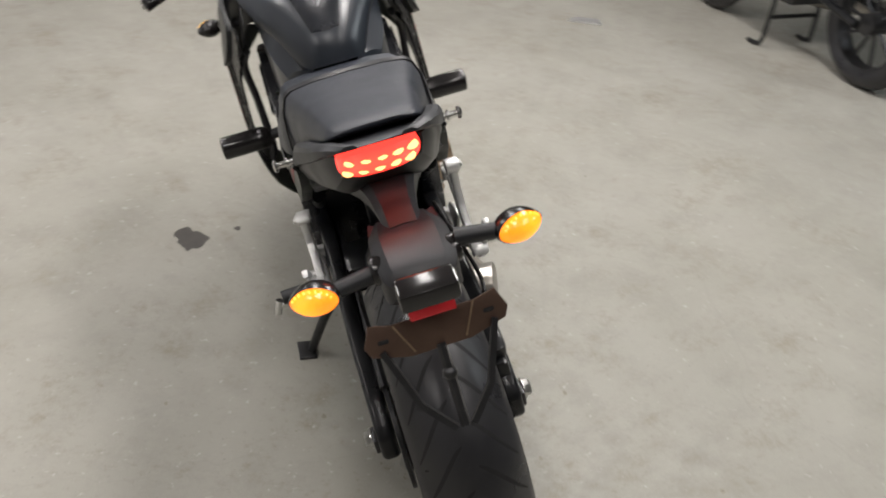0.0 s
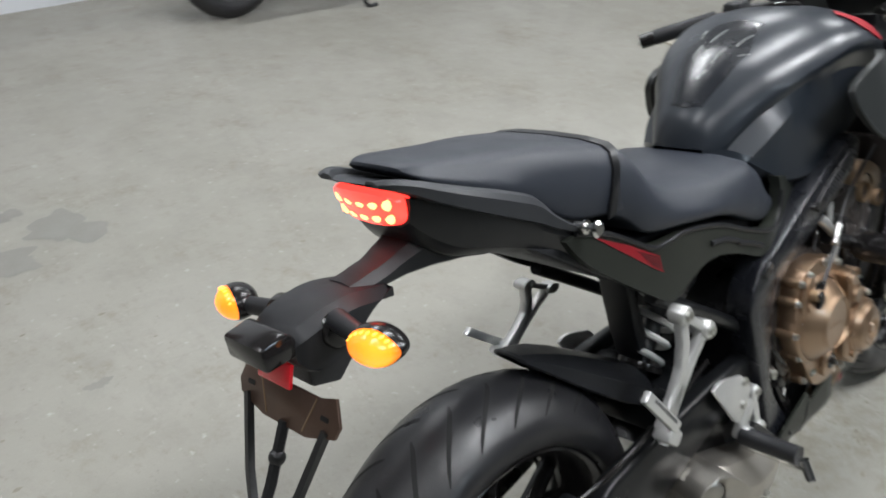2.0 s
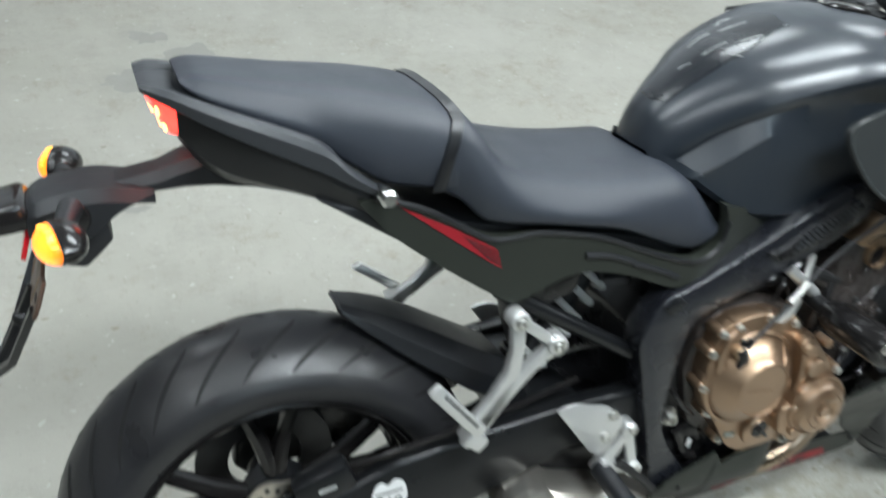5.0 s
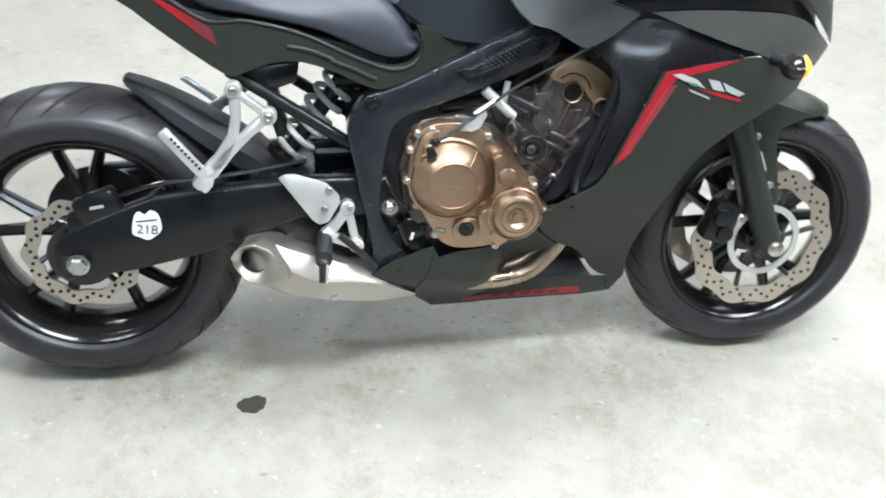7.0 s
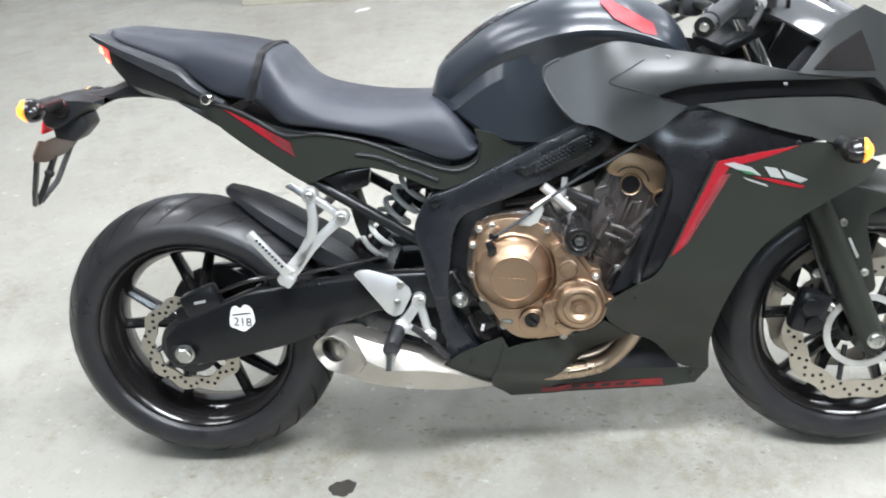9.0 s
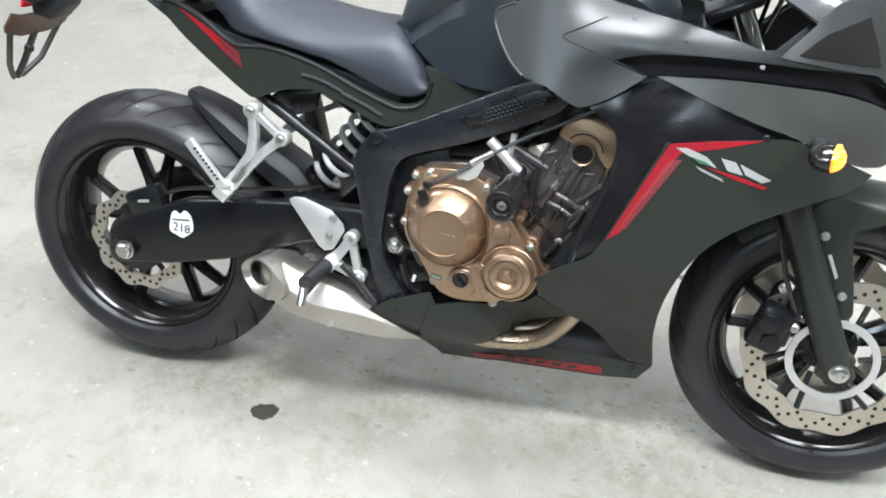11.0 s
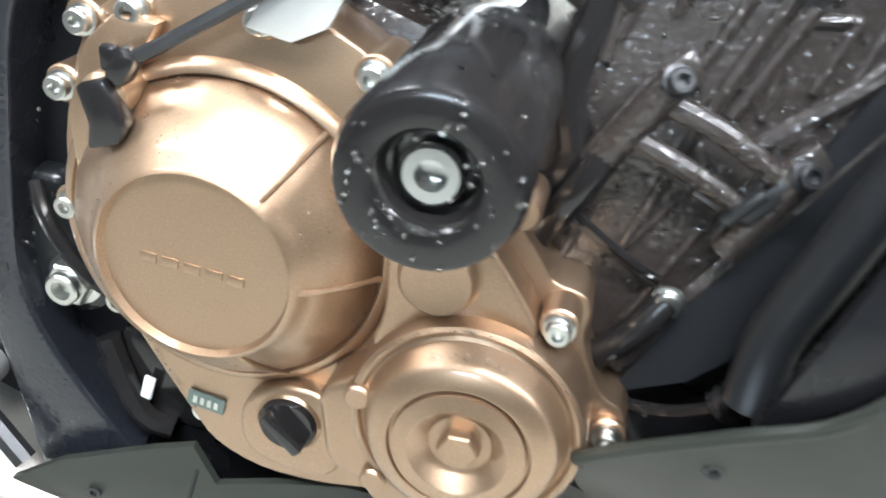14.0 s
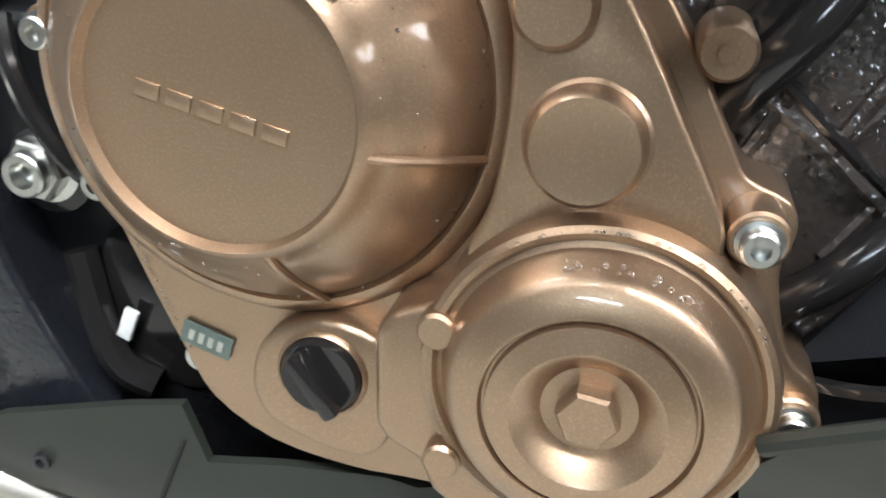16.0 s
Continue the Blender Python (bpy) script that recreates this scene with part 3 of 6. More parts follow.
            part("disc_carrier", tube([(x + 0.05 * math.cos(a - 0.25), yd * 0.8, R + 0.05 * math.sin(a - 0.25)), (x + disc_r * 0.76 * math.cos(a), yd, R + disc_r * 0.76 * math.sin(a))], 0.006, 8, 0), DARK_METAL, hub)
    return hub


rear = wheel(0.0, 0.315, 0.09, 0.112, [(-1, -0.098)], "rear_wheel")
front = wheel(1.45, 0.30, 0.06, 0.164, [(-1, -0.078), (1, 0.078)], "front_wheel")
part("tone_ring", lathe([(0.070, -0.002), (0.084, -0.002), (0.084, 0.002), (0.070, 0.002)], (1.45, -0.086, 0.30), (0, -1, 0), 48, True), CAST_ALU, front)
part("tone_ring", lathe([(0.05, -0.002), (0.066, -0.002), (0.066, 0.002), (0.05, 0.002)], (0.0, -0.106, 0.315), (0, -1, 0), 48, True), DARK_METAL, rear)
part("sprocket", lathe([(0.06, -0.004), (0.112, -0.004), (0.112, 0.004), (0.06, 0.004)], (0, 0.10, 0.315), (0, 1, 0), 44, True), DARK_METAL, rear)
for zc, zf in ((0.425, 0.46), (0.205, 0.395)):
    part("drive_chain", tube([(0.0, 0.10, zc), (0.3, 0.10, (zc + zf) / 2), (0.6, 0.10, zf)], 0.009, 8, 4), DARK_METAL, bike)

# -- swing arm, hugger, shock --
SWING = [(-0.045, 0.345), (-0.02, 0.37), (0.02, 0.395), (0.149, 0.447), (0.283, 0.465), (0.426, 0.48), (0.60, 0.483), (0.61, 0.40), (0.424, 0.395), (0.339, 0.364), (0.226, 0.322), (0.10, 0.292), (-0.028, 0.275), (-0.05, 0.30)]
arms = both("swing_arm", lambda s: plate(SWING, s * 0.108, s * 0.142, 0.009, seg=3), FRAME_PAINT)
part("swing_arm_brace", box((0.12, 0.22, 0.07), (0.40, 0, 0.435), 0.015), FRAME_PAINT, bike)
both("chain_adjuster", lambda s: box((0.042, 0.010, 0.034), (-0.006, s * 0.146, 0.314), 0.003), DARK_METAL)
bolt((0.002, -0.152, 0.315), 0.017, 0.016, bike, name="axle_nut", socket=False)
bolt((0.002, 0.152, 0.315), 0.015, 0.014, bike, (0, 1, 0), name="axle_nut", socket=False)
sticker = part("sticker", plate(smooth_outline([(0.106, 0.375), (0.112, 0.41), (0.122, 0.419), (0.132, 0.413), (0.143, 0.421), (0.157, 0.412), (0.161, 0.382), (0.146, 0.366), (0.134, 0.36), (0.12, 0.366)], 3), -0.1424, -0.1434, 0), WHITE_DECAL, arms[0], "white shield sticker with the number 218")


def lettering(body, size, where, turn, mat, parent, name="lettering", depth=0.0004, shear=0.0):
    cu = bpy.data.curves.new(name, "FONT")
    cu.body, cu.size, cu.extrude, cu.shear = body, size, depth, shear
    cu.align_x, cu.align_y = "CENTER", "CENTER"
    tmp = bpy.data.objects.new("tmp", cu)
    scene.collection.objects.link(tmp)
    me = bpy.data.meshes.new_from_object(tmp.evaluated_get(bpy.context.evaluated_depsgraph_get()))
    bpy.data.objects.remove(tmp)
    me.materials.clear()
    me.materials.append(mat)
    ob = new(name, me)
    ob.parent = parent
    ob.matrix_basis = pose(*where, *turn)
    return ob


lettering("218", 0.027, (0.134, -0.1437, 0.381), (90, 5, 0), BLACK_INK, sticker)
part("sticker_line", box((0.04, 0.0006, 0.003), (0.134, -0.1437, 0.400), 0, (0, -5, 0)), BLACK_INK, sticker)


def hugger():
    st = [(0.096, 0.647, 0.024, 0.005), (0.101, 0.648, 0.034, 0.010), (0.13, 0.640, 0.044, 0.026), (0.17, 0.625, 0.054, 0.045), (0.22, 0.600, 0.060, 0.060), (0.29, 0.558, 0.064, 0.070), (0.35, 0.522, 0.066, 0.07), (0.385, 0.482, 0.066, 0.07)]
    rings = []
    for x, z, w, d in st:
        outer = [(x, -w, z - d), (x, -w * 0.92, z - d * 0.5), (x, -w * 0.60, z - d * 0.07), (x, 0, z), (x, w * 0.60, z - d * 0.07), (x, w * 0.92, z - d * 0.5), (x, w, z - d)]
        inner = [(a, b * 0.93, c - 0.004) for a, b, c in reversed(outer)]
        rings.append(outer + inner)
    return loft(rings)


# two added black fillers keep the gap above the muffler dark
part("linkage_gap_filler", plate([(0.345, 0.365), (0.44, 0.42), (0.60, 0.44), (0.64, 0.30), (0.52, 0.305), (0.42, 0.325)], -0.06, 0.06, 0.008), GILL_BLACK, bike)
part("swing_arm_gap_filler", plate([(0.33, 0.372), (0.42, 0.412), (0.56, 0.42), (0.62, 0.36), (0.60, 0.29), (0.50, 0.30), (0.42, 0.325), (0.36, 0.352)], -0.118, -0.06, 0.006), GILL_BLACK, bike)
part("rear_hugger", hugger(), PLASTIC, bike, "matte black rear wheel hugger", 24)
SHOCK_TOP, SHOCK_LOW = Vector((0.535, -0.012, 0.672)), Vector((0.385, -0.012, 0.468))
shock = part("shock_absorber", tube([SHOCK_TOP, SHOCK_LOW], 0.017, 14, 0), DARK_METAL, bike)
axis = (SHOCK_LOW - SHOCK_TOP).normalized()
across = axis.cross(Vector((0, 1, 0))).normalized()
coil = [SHOCK_TOP.lerp(SHOCK_LOW, 0.12 + 0.74 * t) + 0.034 * (math.cos(t * 12 * math.pi) * across + math.sin(t * 12 * math.pi) * Vector((0, 1, 0))) for t in (i / 120 for i in range(121))]
part("spring", tube(coil, 0.0062, 8, 0), SPRING_PAINT, shock, "pale coil spring")
for t in (0.08, 0.90):
    part("spring_seat", lathe([(0.017, -0.006), (0.040, -0.006), (0.041, 0.0), (0.040, 0.006), (0.017, 0.006)], SHOCK_TOP.lerp(SHOCK_LOW, t), axis, 28, True), GLOSS_BLACK, shock)
part("inner_tray", plate([(0.305, 0.665), (0.345, 0.692), (0.43, 0.702), (0.425, 0.664), (0.36, 0.640)], -0.118, -0.095, 0.004), GILL_BLACK, bike)
part("reservoir_clamp", tube([(0.50, -0.05, 0.655), (0.56, -0.06, 0.66)], 0.02, 14, 0), FRAME_PAINT, bike)

# -- frame --
FRAME_SIDE = [(0.557, 0.652), (0.59, 0.655), (0.73, 0.723), (0.86, 0.786), (0.895, 0.788), (0.918, 0.765), (0.905, 0.730), (0.869, 0.707), (0.743, 0.650), (0.64, 0.617), (0.607, 0.598), (0.594, 0.565), (0.588, 0.527), (0.580, 0.466), (0.576, 0.420), (0.596, 0.372), (0.640, 0.310), (0.574, 0.288), (0.561, 0.364), (0.550, 0.415), (0.538, 0.465), (0.527, 0.526), (0.514, 0.574), (0.522, 0.605), (0.540, 0.632)]
both("frame_side", lambda s: plate(soften(FRAME_SIDE), s * 0.112, s * 0.160, 0.012, seg=3), FRAME_SATIN, "satin black cast frame side")
insert = both("spar_insert", lambda s: plate([(0.718, 0.698), (0.732, 0.691), (0.741, 0.683), (0.80, 0.698), (0.868, 0.723), (0.891, 0.746), (0.879, 0.762), (0.854, 0.763), (0.797, 0.734), (0.745, 0.704)], s * 0.157, s * 0.168, 0.003), GILL_BLACK)
for i in range(14):
    for j in range(4):
        x, z = 0.765 + i * 0.0078 + j * 0.002, 0.695 + i * 0.0034 + j * 0.008
        part("mesh_stud", box((0.0055, 0.0016, 0.0038), (x, -0.1684, z), 0, (0, -27, 0)), RAIL_GREY, insert[0])
both("subframe_tube", lambda s: tube([(0.30, s * 0.115, 0.685), (0.42, s * 0.12, 0.61), (0.545, s * 0.122, 0.53)], 0.0125, 12), FRAME_PAINT)
both("frame_lug", lambda s: plate([(0.548, 0.636), (0.572, 0.650), (0.583, 0.640), (0.560, 0.622)], s * 0.156, s * 0.166, 0.002), FRAME_PAINT)
both("frame_mark", lambda s: box((0.022, 0.0016, 0.006), (0.562, s * 0.160, 0.430), 0.0005), DARK_METAL)
part("pivot_bolt", join(lathe([(0, 0), (0.0165, 0), (0.0165, 0.003), (0.0125, 0.004)], (0.6008, -0.139, 0.418), (0, -1, 0), 28), lathe([(0.0140, 0.003), (0.0140, 0.0105), (0.0125, 0.012), (0.0095, 0.012)], (0.6008, -0.139, 0.418), (0, -1, 0), 6), lathe([(0.0098, 0.011), (0.0098, 0.017), (0.0088, 0.018), (0.0058, 0.018), (0.0055, 0.010), (0, 0.0095)], (0.6008, -0.139, 0.418), (0, -1, 0), 24)), ZINC, bike, "zinc pivot bolt with a hexagon head", 28)
part("bolt_washer", lathe([(0, 0), (0.021, 0), (0.022, 0.0015), (0.018, 0.003), (0, 0.003)], (0.6008, -0.138, 0.418), (0, -1, 0), 28), GLOSS_BLACK, bike)
bolt((0.600, 0.148, 0.418), 0.0105, 0.016, bike, (0, 1, 0), name="pivot_bolt")
part("under_seat_box", plate([(0.08, 0.84), (0.22, 0.80), (0.5, 0.74), (0.60, 0.72), (0.58, 0.67), (0.44, 0.70), (0.32, 0.69), (0.20, 0.75), (0.05, 0.85)], -0.115, 0.115, 0.01), PLASTIC, bike)
part("inner_mudguard", plate([(0.345, 0.70), (0.37, 0.70), (0.385, 0.63), (0.405, 0.55), (0.39, 0.50), (0.372, 0.56)], -0.03, 0.03, 0.008), PLASTIC, bike)

# -- seats --
def seat_section(x, top, low, w, crown=0.012):
    k = min(1.0, (top - low) / 0.06)
    half = [(0.0, top), (w * 0.5, top - crown * k * 0.15), (w * 0.80, top - crown * k * 0.6), (w * 0.90, top - (crown + 0.004) * k), (w * 0.975, top - (crown + 0.026) * k), (w, (top + low) / 2 - 0.012 * k), (w * 1.01, low + 0.006 * k), (w * 0.97, low), (0.3 * w, low)]
    return [(x, -y, z) for y, z in half] + [(x, y, z) for y, z in reversed(half[1:])]


PILLION = smooth_rows([(-0.088, 0.991, 0.986, 0.050), (-0.080, 0.993, 0.979, 0.063), (-0.06, 0.994, 0.967, 0.074), (0.0, 0.986, 0.940, 0.086), (0.06, 0.978, 0.914, 0.096), (0.09, 0.974, 0.890, 0.103), (0.14, 0.966, 0.860, 0.113), (0.19, 0.956, 0.850, 0.121), (0.225, 0.946, 0.845, 0.126), (0.238, 0.934, 0.842, 0.122)])
RIDER = smooth_rows([(0.205, 0.930, 0.845, 0.118), (0.235, 0.944, 0.83, 0.128), (0.26, 0.924, 0.805, 0.138), (0.29, 0.885, 0.797, 0.145), (0.33, 0.860, 0.792, 0.150), (0.40, 0.842, 0.78, 0.152), (0.47, 0.833, 0.763, 0.148), (0.53, 0.831, 0.736, 0.143), (0.570, 0.829, 0.719, 0.140), (0.60, 0.812, 0.712, 0.137), (0.625, 0.785, 0.714, 0.133), (0.643, 0.760, 0.722, 0.128), (0.651, 0.745, 0.734, 0.122)])


def seat(rows, n=34):
    a, b = rows[0][0], rows[-1][0]
    xs = sorted({a + (b - a) * i / n for i in range(n + 1)} | {r[0] for r in rows})
    return loft([seat_section(x, *lerp_table(rows, x)) for x in xs])


part("pillion_seat", seat(PILLION), VINYL, bike, "black vinyl pillion seat", 60)
part("rider_seat", seat(RIDER), VINYL, bike, "black vinyl rider seat", 60)


def seat_strap():
    """A flat strap over the ridge between the seats, slanting back as it runs down the sides."""
    rings = []
    for dx, lift in ((-0.010, -0.0015), (-0.009, 0.0018), (0.006, 0.0018), (0.008, -0.0015)):
        ring = []
        for q in (6, 5, 4, 3, 2, 1, 0, 16, 15, 14, 13, 12, 11):
            x0, y0, z0 = seat_section(0.232, 0.948, 0.842, 0.1275)[q]
            drop = max(0.0, 0.93 - z0)
            ring.append((x0 + dx - 0.35 * drop, y0 * (1 + lift * 8), z0 + lift - abs(dx) * 0.12))
        rings.append(ring)
    bm = bmesh.new()
    rows = [[bm.verts.new(p) for p in r] for r in rings]
    for p, q in zip(rows, rows[1:] + rows[:1]):
        for i in range(len(p) - 1):
            bm.faces.new((p[i], p[i + 1], q[i + 1], q[i]))
    return bm


part("seat_strap", seat_strap(), MATTE_BLACK, bike, "black strap across the seat", 50)

# -- tail --
TAIL = smooth_rows([(-0.132, 0.988, 0.980, 0.060), (-0.118, 0.988, 0.974, 0.076), (-0.10, 0.984, 0.965, 0.086), (-0.08, 0.977, 0.953, 0.094), (-0.05, 0.965, 0.937, 0.103), (-0.02, 0.954, 0.922, 0.110), (0.03, 0.935, 0.898, 0.119), (0.065, 0.918, 0.881, 0.125), (0.088, 0.893, 0.868, 0.129), (0.12, 0.866, 0.852, 0.133), (0.15, 0.850, 0.838, 0.135)])
UNDER = smooth_rows([(-0.095, 0.958, 0.918, 0.066), (-0.07, 0.950, 0.885, 0.082), (-0.04, 0.938, 0.864, 0.094), (0.0, 0.918, 0.854, 0.108), (0.04, 0.900, 0.842, 0.117), (0.085, 0.874, 0.826, 0.125), (0.12, 0.856, 0.808, 0.130), (0.16, 0.838, 0.785, 0.134)])


def tail_section(x, top, low, w):
    """The satin rail round the seat: a narrow ledge on top and a convex side."""
    half = [(0.0, top - 0.008), (w - 0.030, top - 0.008), (w - 0.024, top - 0.001), (w - 0.012, top), (w - 0.004, top - 0.004), (w, top - 0.35 * (top - low)), (w - 0.002, low + 0.002), (w - 0.006, low), (0.4 * w, low)]
    return [(x, -y, z) for y, z in half] + [(x, y, z) for y, z in reversed(half[1:])]


def under_section(x, top, low, w):
    half = [(0.0, top), (w * 0.96, top), (w * 0.97, top - 0.25 * (top - low)), (w * 0.88, low + 0.22 * (top - low)), (w * 0.70, low + 0.003), (w * 0.62, low), (0.3 * w, low)]
    return [(x, -y, z) for y, z in half] + [(x, y, z) for y, z in reversed(half[1:])]


xs = [(-0.132 + 0.282 * i / 40) for i in range(41)]
tail = part("tail_cowl", loft([tail_section(x, *lerp_table(TAIL, x)) for x in xs]), RAIL_GREY, bike, "matte dark grey tail cowl with a sharp lip", 28)
part("tail_underside", loft([under_section(x, *lerp_table(UNDER, x)) for x in [(-0.095 + 0.255 * i / 30) for i in range(31)]]), MATTE_BLACK, tail, "matte black underside", 28)
tl_rings = []
for k, (dx, grow) in enumerate(((0.018, 1.0), (0.0, 1.0), (-0.005, 0.93), (-0.007, 0.6), (-0.0075, 0.1))):
    ring = []
    for i in range(28):
        a = 2 * math.pi * i / 28
        cu, su = math.copysign(abs(math.cos(a)) ** 0.55, math.cos(a)), math.copysign(abs(math.sin(a)) ** 0.7, math.sin(a))
        y, v = 0.062 * grow * cu, 0.026 * grow * su
        bend = 0.013 * (y / 0.072) ** 2
        ring.append((-0.111 + dx + bend - 0.42 * v, y + 0.004, 0.945 + v + 0.1 * dx))
    tl_rings.append(ring)
lamp = part("tail_light", loft(tl_rings), RED_LENS, bike, "lit red tail light with rows of LEDs", 50)
for r in range(2):
    for i in range(5):
        y = -0.042 + 0.0225 * i + (0.004 if r else -0.002)
        v = 0.009 - 0.020 * r
        part("led", pod((-0.1158 + 0.013 * (y / 0.072) ** 2 - 0.42 * v, y, 0.945 + v), (0.0024, 0.0098, 0.0080), 14, 8), LED, lamp)

COVER = [(0.10, 0.845), (0.118, 0.851), (0.185, 0.828), (0.262, 0.783), (0.30, 0.779), (0.342, 0.781), (0.432, 0.761), (0.533, 0.718), (0.60, 0.697), (0.645, 0.710), (0.657, 0.748), (0.645, 0.775), (0.768, 0.739), (0.75, 0.730), (0.59, 0.655), (0.555, 0.662), (0.488, 0.695), (0.409, 0.716), (0.345, 0.695), (0.312, 0.679), (0.29, 0.688), (0.212, 0.742), (0.135, 0.800)]


def cover_y(x, z):
    return 0.130 + 0.022 * min(1, max(0, (x - 0.1) / 0.22)) - 0.02 * max(0, 0.76 - z) - 0.035 * max(0, x - 0.6) / 0.15


cov = both("side_cover", lambda s: panel(soften(COVER), cover_y, 0.02, 0.03, s), MATTE_GREY, "matte dark grey side cover under the seat")
for s, c in zip((-1, 1), cov):
    part("stripe", panel([(0.150, 0.836), (0.215, 0.803), (0.279, 0.765), (0.286, 0.737), (0.262, 0.753), (0.224, 0.781)], lambda x, z: cover_y(x, z) + 0.0012, 0.0015, 0.03, s), RED, c, "red stripe decal")
    for k in range(5):
        x0, z0, x1, z1 = 0.232 + 0.007 * k, 0.788 - 0.0072 * k, 0.2795 + 0.0012 * k, 0.7615 - 0.0048 * k
        part("stripe_line", tube([(x0, s * (cover_y(x0, z0) + 0.0014), z0), (x1, s * (cover_y(x1, z1) + 0.0014), z1)], 0.0007, 5, 0), MATTE_BLACK, c)
    for pts in ([(0.41, 0.738), (0.45, 0.731), (0.49, 0.715)], [(0.49, 0.712), (0.53, 0.697), (0.57, 0.678)]):
        part("cover_ridge", tube([(x, s * (cover_y(x, z) + 0.001), z) for x, z in pts], 0.0045, 8), PLASTIC, c)
    part("cover_edge", tube([(x, s * (cover_y(x, z) + 0.0), z) for x, z in COVER[1:11]], 0.004, 8), MATTE_BLACK, c)
    hook = part("luggage_hook", tube([(0.127, s * 0.125, 0.860), (0.127, s * 0.160, 0.860)], 0.0058, 12, 0), CHROME, bike, "chrome luggage hook")
    part("hook_head", lathe([(0, -0.004), (0.0105, -0.003), (0.0115, 0.001), (0.008, 0.004), (0, 0.004)], (0.127, s * 0.162, 0.860), (0, s, 0), 18), CHROME, hook)
    part("hook_head", lathe([(0, -0.003), (0.010, -0.002), (0.010, 0.002), (0, 0.003)], (0.127, s * 0.142, 0.860), (0, s, 0), 18), CHROME, hook)

# -- plate holder and rear indicators --
def holder_section(x, zt, zb, w):
    half = [(0, zt), (w * 0.7, zt - 0.002), (w, zt - 0.014), (w, zb + 0.004), (w * 0.85, zb), (0.3 * w, zb)]
    return [(x, -y, z) for y, z in half] + [(x, y, z) for y, z in reversed(half[1:])]


HOLD = smooth_rows([(-0.272, 0.848, 0.812, 0.042), (-0.262, 0.856, 0.800, 0.052), (-0.235, 0.864, 0.796, 0.056), (-0.20, 0.868, 0.812, 0.057), (-0.175, 0.866, 0.832, 0.056), (-0.15, 0.861, 0.844, 0.053), (-0.128, 0.857, 0.851, 0.049)])
NECK = [(-0.17, 0.867, 0.846, 0.029), (-0.12, 0.875, 0.849, 0.030), (-0.09, 0.886, 0.852, 0.035), (-0.06, 0.897, 0.853, 0.044), (-0.02, 0.893, 0.852, 0.06), (0.03, 0.890, 0.846, 0.08)]
hold = part("plate_holder", loft([holder_section(x, *lerp_table(HOLD, x)) for x in [-0.272 + 0.144 * i / 20 for i in range(21)]]), PLASTIC, bike, "black plastic tail bracket for the number plate", 30)
part("holder_arm", loft([holder_section(x, *lerp_table(NECK, x)) for x in [-0.17 + 0.20 * i / 20 for i in range(21)]]), PLASTIC, hold, "", 30)
part("holder_neck", plate([(-0.262, 0.82), (-0.185, 0.82), (-0.18, 0.795), (-0.215, 0.762), (-0.255, 0.772)], -0.036, 0.036, 0.006), PLASTIC, hold)
for s in (-1, 1):
    part("stalk_boss", lathe([(0.021, -0.02), (0.0205, 0.004), (0.018, 0.008), (0.014, 0.009), (0, 0.009)], (-0.222, s * 0.056, 0.838), (0, s, 0), 28), GLOSS_BLACK, hold)
part("plate_lamp", plate([(-0.315, 0.848), (-0.278, 0.856), (-0.264, 0.842), (-0.268, 0.822), (-0.312, 0.817)], -0.042, 0.042, 0.006), GLOSS_BLACK, hold, "glossy black plate lamp")
part("reflector", moved(box((0.006, 0.066, 0.030), (0, 0, 0), 0.0015), pose(-0.279, 0, 0.797, 0, 18, 0)), REFLECTOR_GLOW, hold, "red reflector")
wing = [(-0.105, 0.0), (-0.092, 0.030), (-0.062, 0.022), (0.062, 0.022), (0.092, 0.030), (0.105, 0.0), (0.098, -0.016), (0.045, -0.030), (-0.045, -0.030), (-0.098, -0.016)]
bm = plate(wing, -0.0025, 0.0025, 0.001)
bmesh.ops.transform(bm, matrix=pose(-0.272, 0, 0.752, 0, 0, 90), verts=bm.verts)
bmesh.ops.transform(bm, matrix=pose(-0.272, 0, 0.752, 0, 22, 0) @ pose(0.272, 0, -0.752), verts=bm.verts)
br = part("plate_bracket", bm, BRACKET_GLOW, hold, "bent steel plate bracket coloured by indicator glow")
for s in (-1, 1):
    # black block in place of an open, shaded slot
    part("slot", moved(box((0.0062, 0.016, 0.007), (0, 0, 0), 0.002), pose(-0.272, s * 0.077, 0.754, 0, 22, 0)), GROOVE, br)
    part("bracket_leg", tube([(-0.278, s * 0.082, 0.742), (-0.315, s * 0.052, 0.66), (-0.342, s * 0.012, 0.622)], 0.0065, 4, 0), DARK_METAL, hold)
    part("bracket_crease", moved(box((0.0055, 0.003, 0.05), (0, 0, 0), 0.001), pose(-0.2735, s * 0.048, 0.75, s * -25, 22, 0)), BRONZE_DULL, br)
part("bracket_leg", tube([(-0.282, 0, 0.73), (-0.318, 0, 0.66), (-0.342, 0, 0.622)], 0.0075, 6, 0), DARK_METAL, hold)
part("bracket_joint", pod((-0.302, 0, 0.690), (0.011, 0.011, 0.011), 14, 8), DARK_METAL, hold)


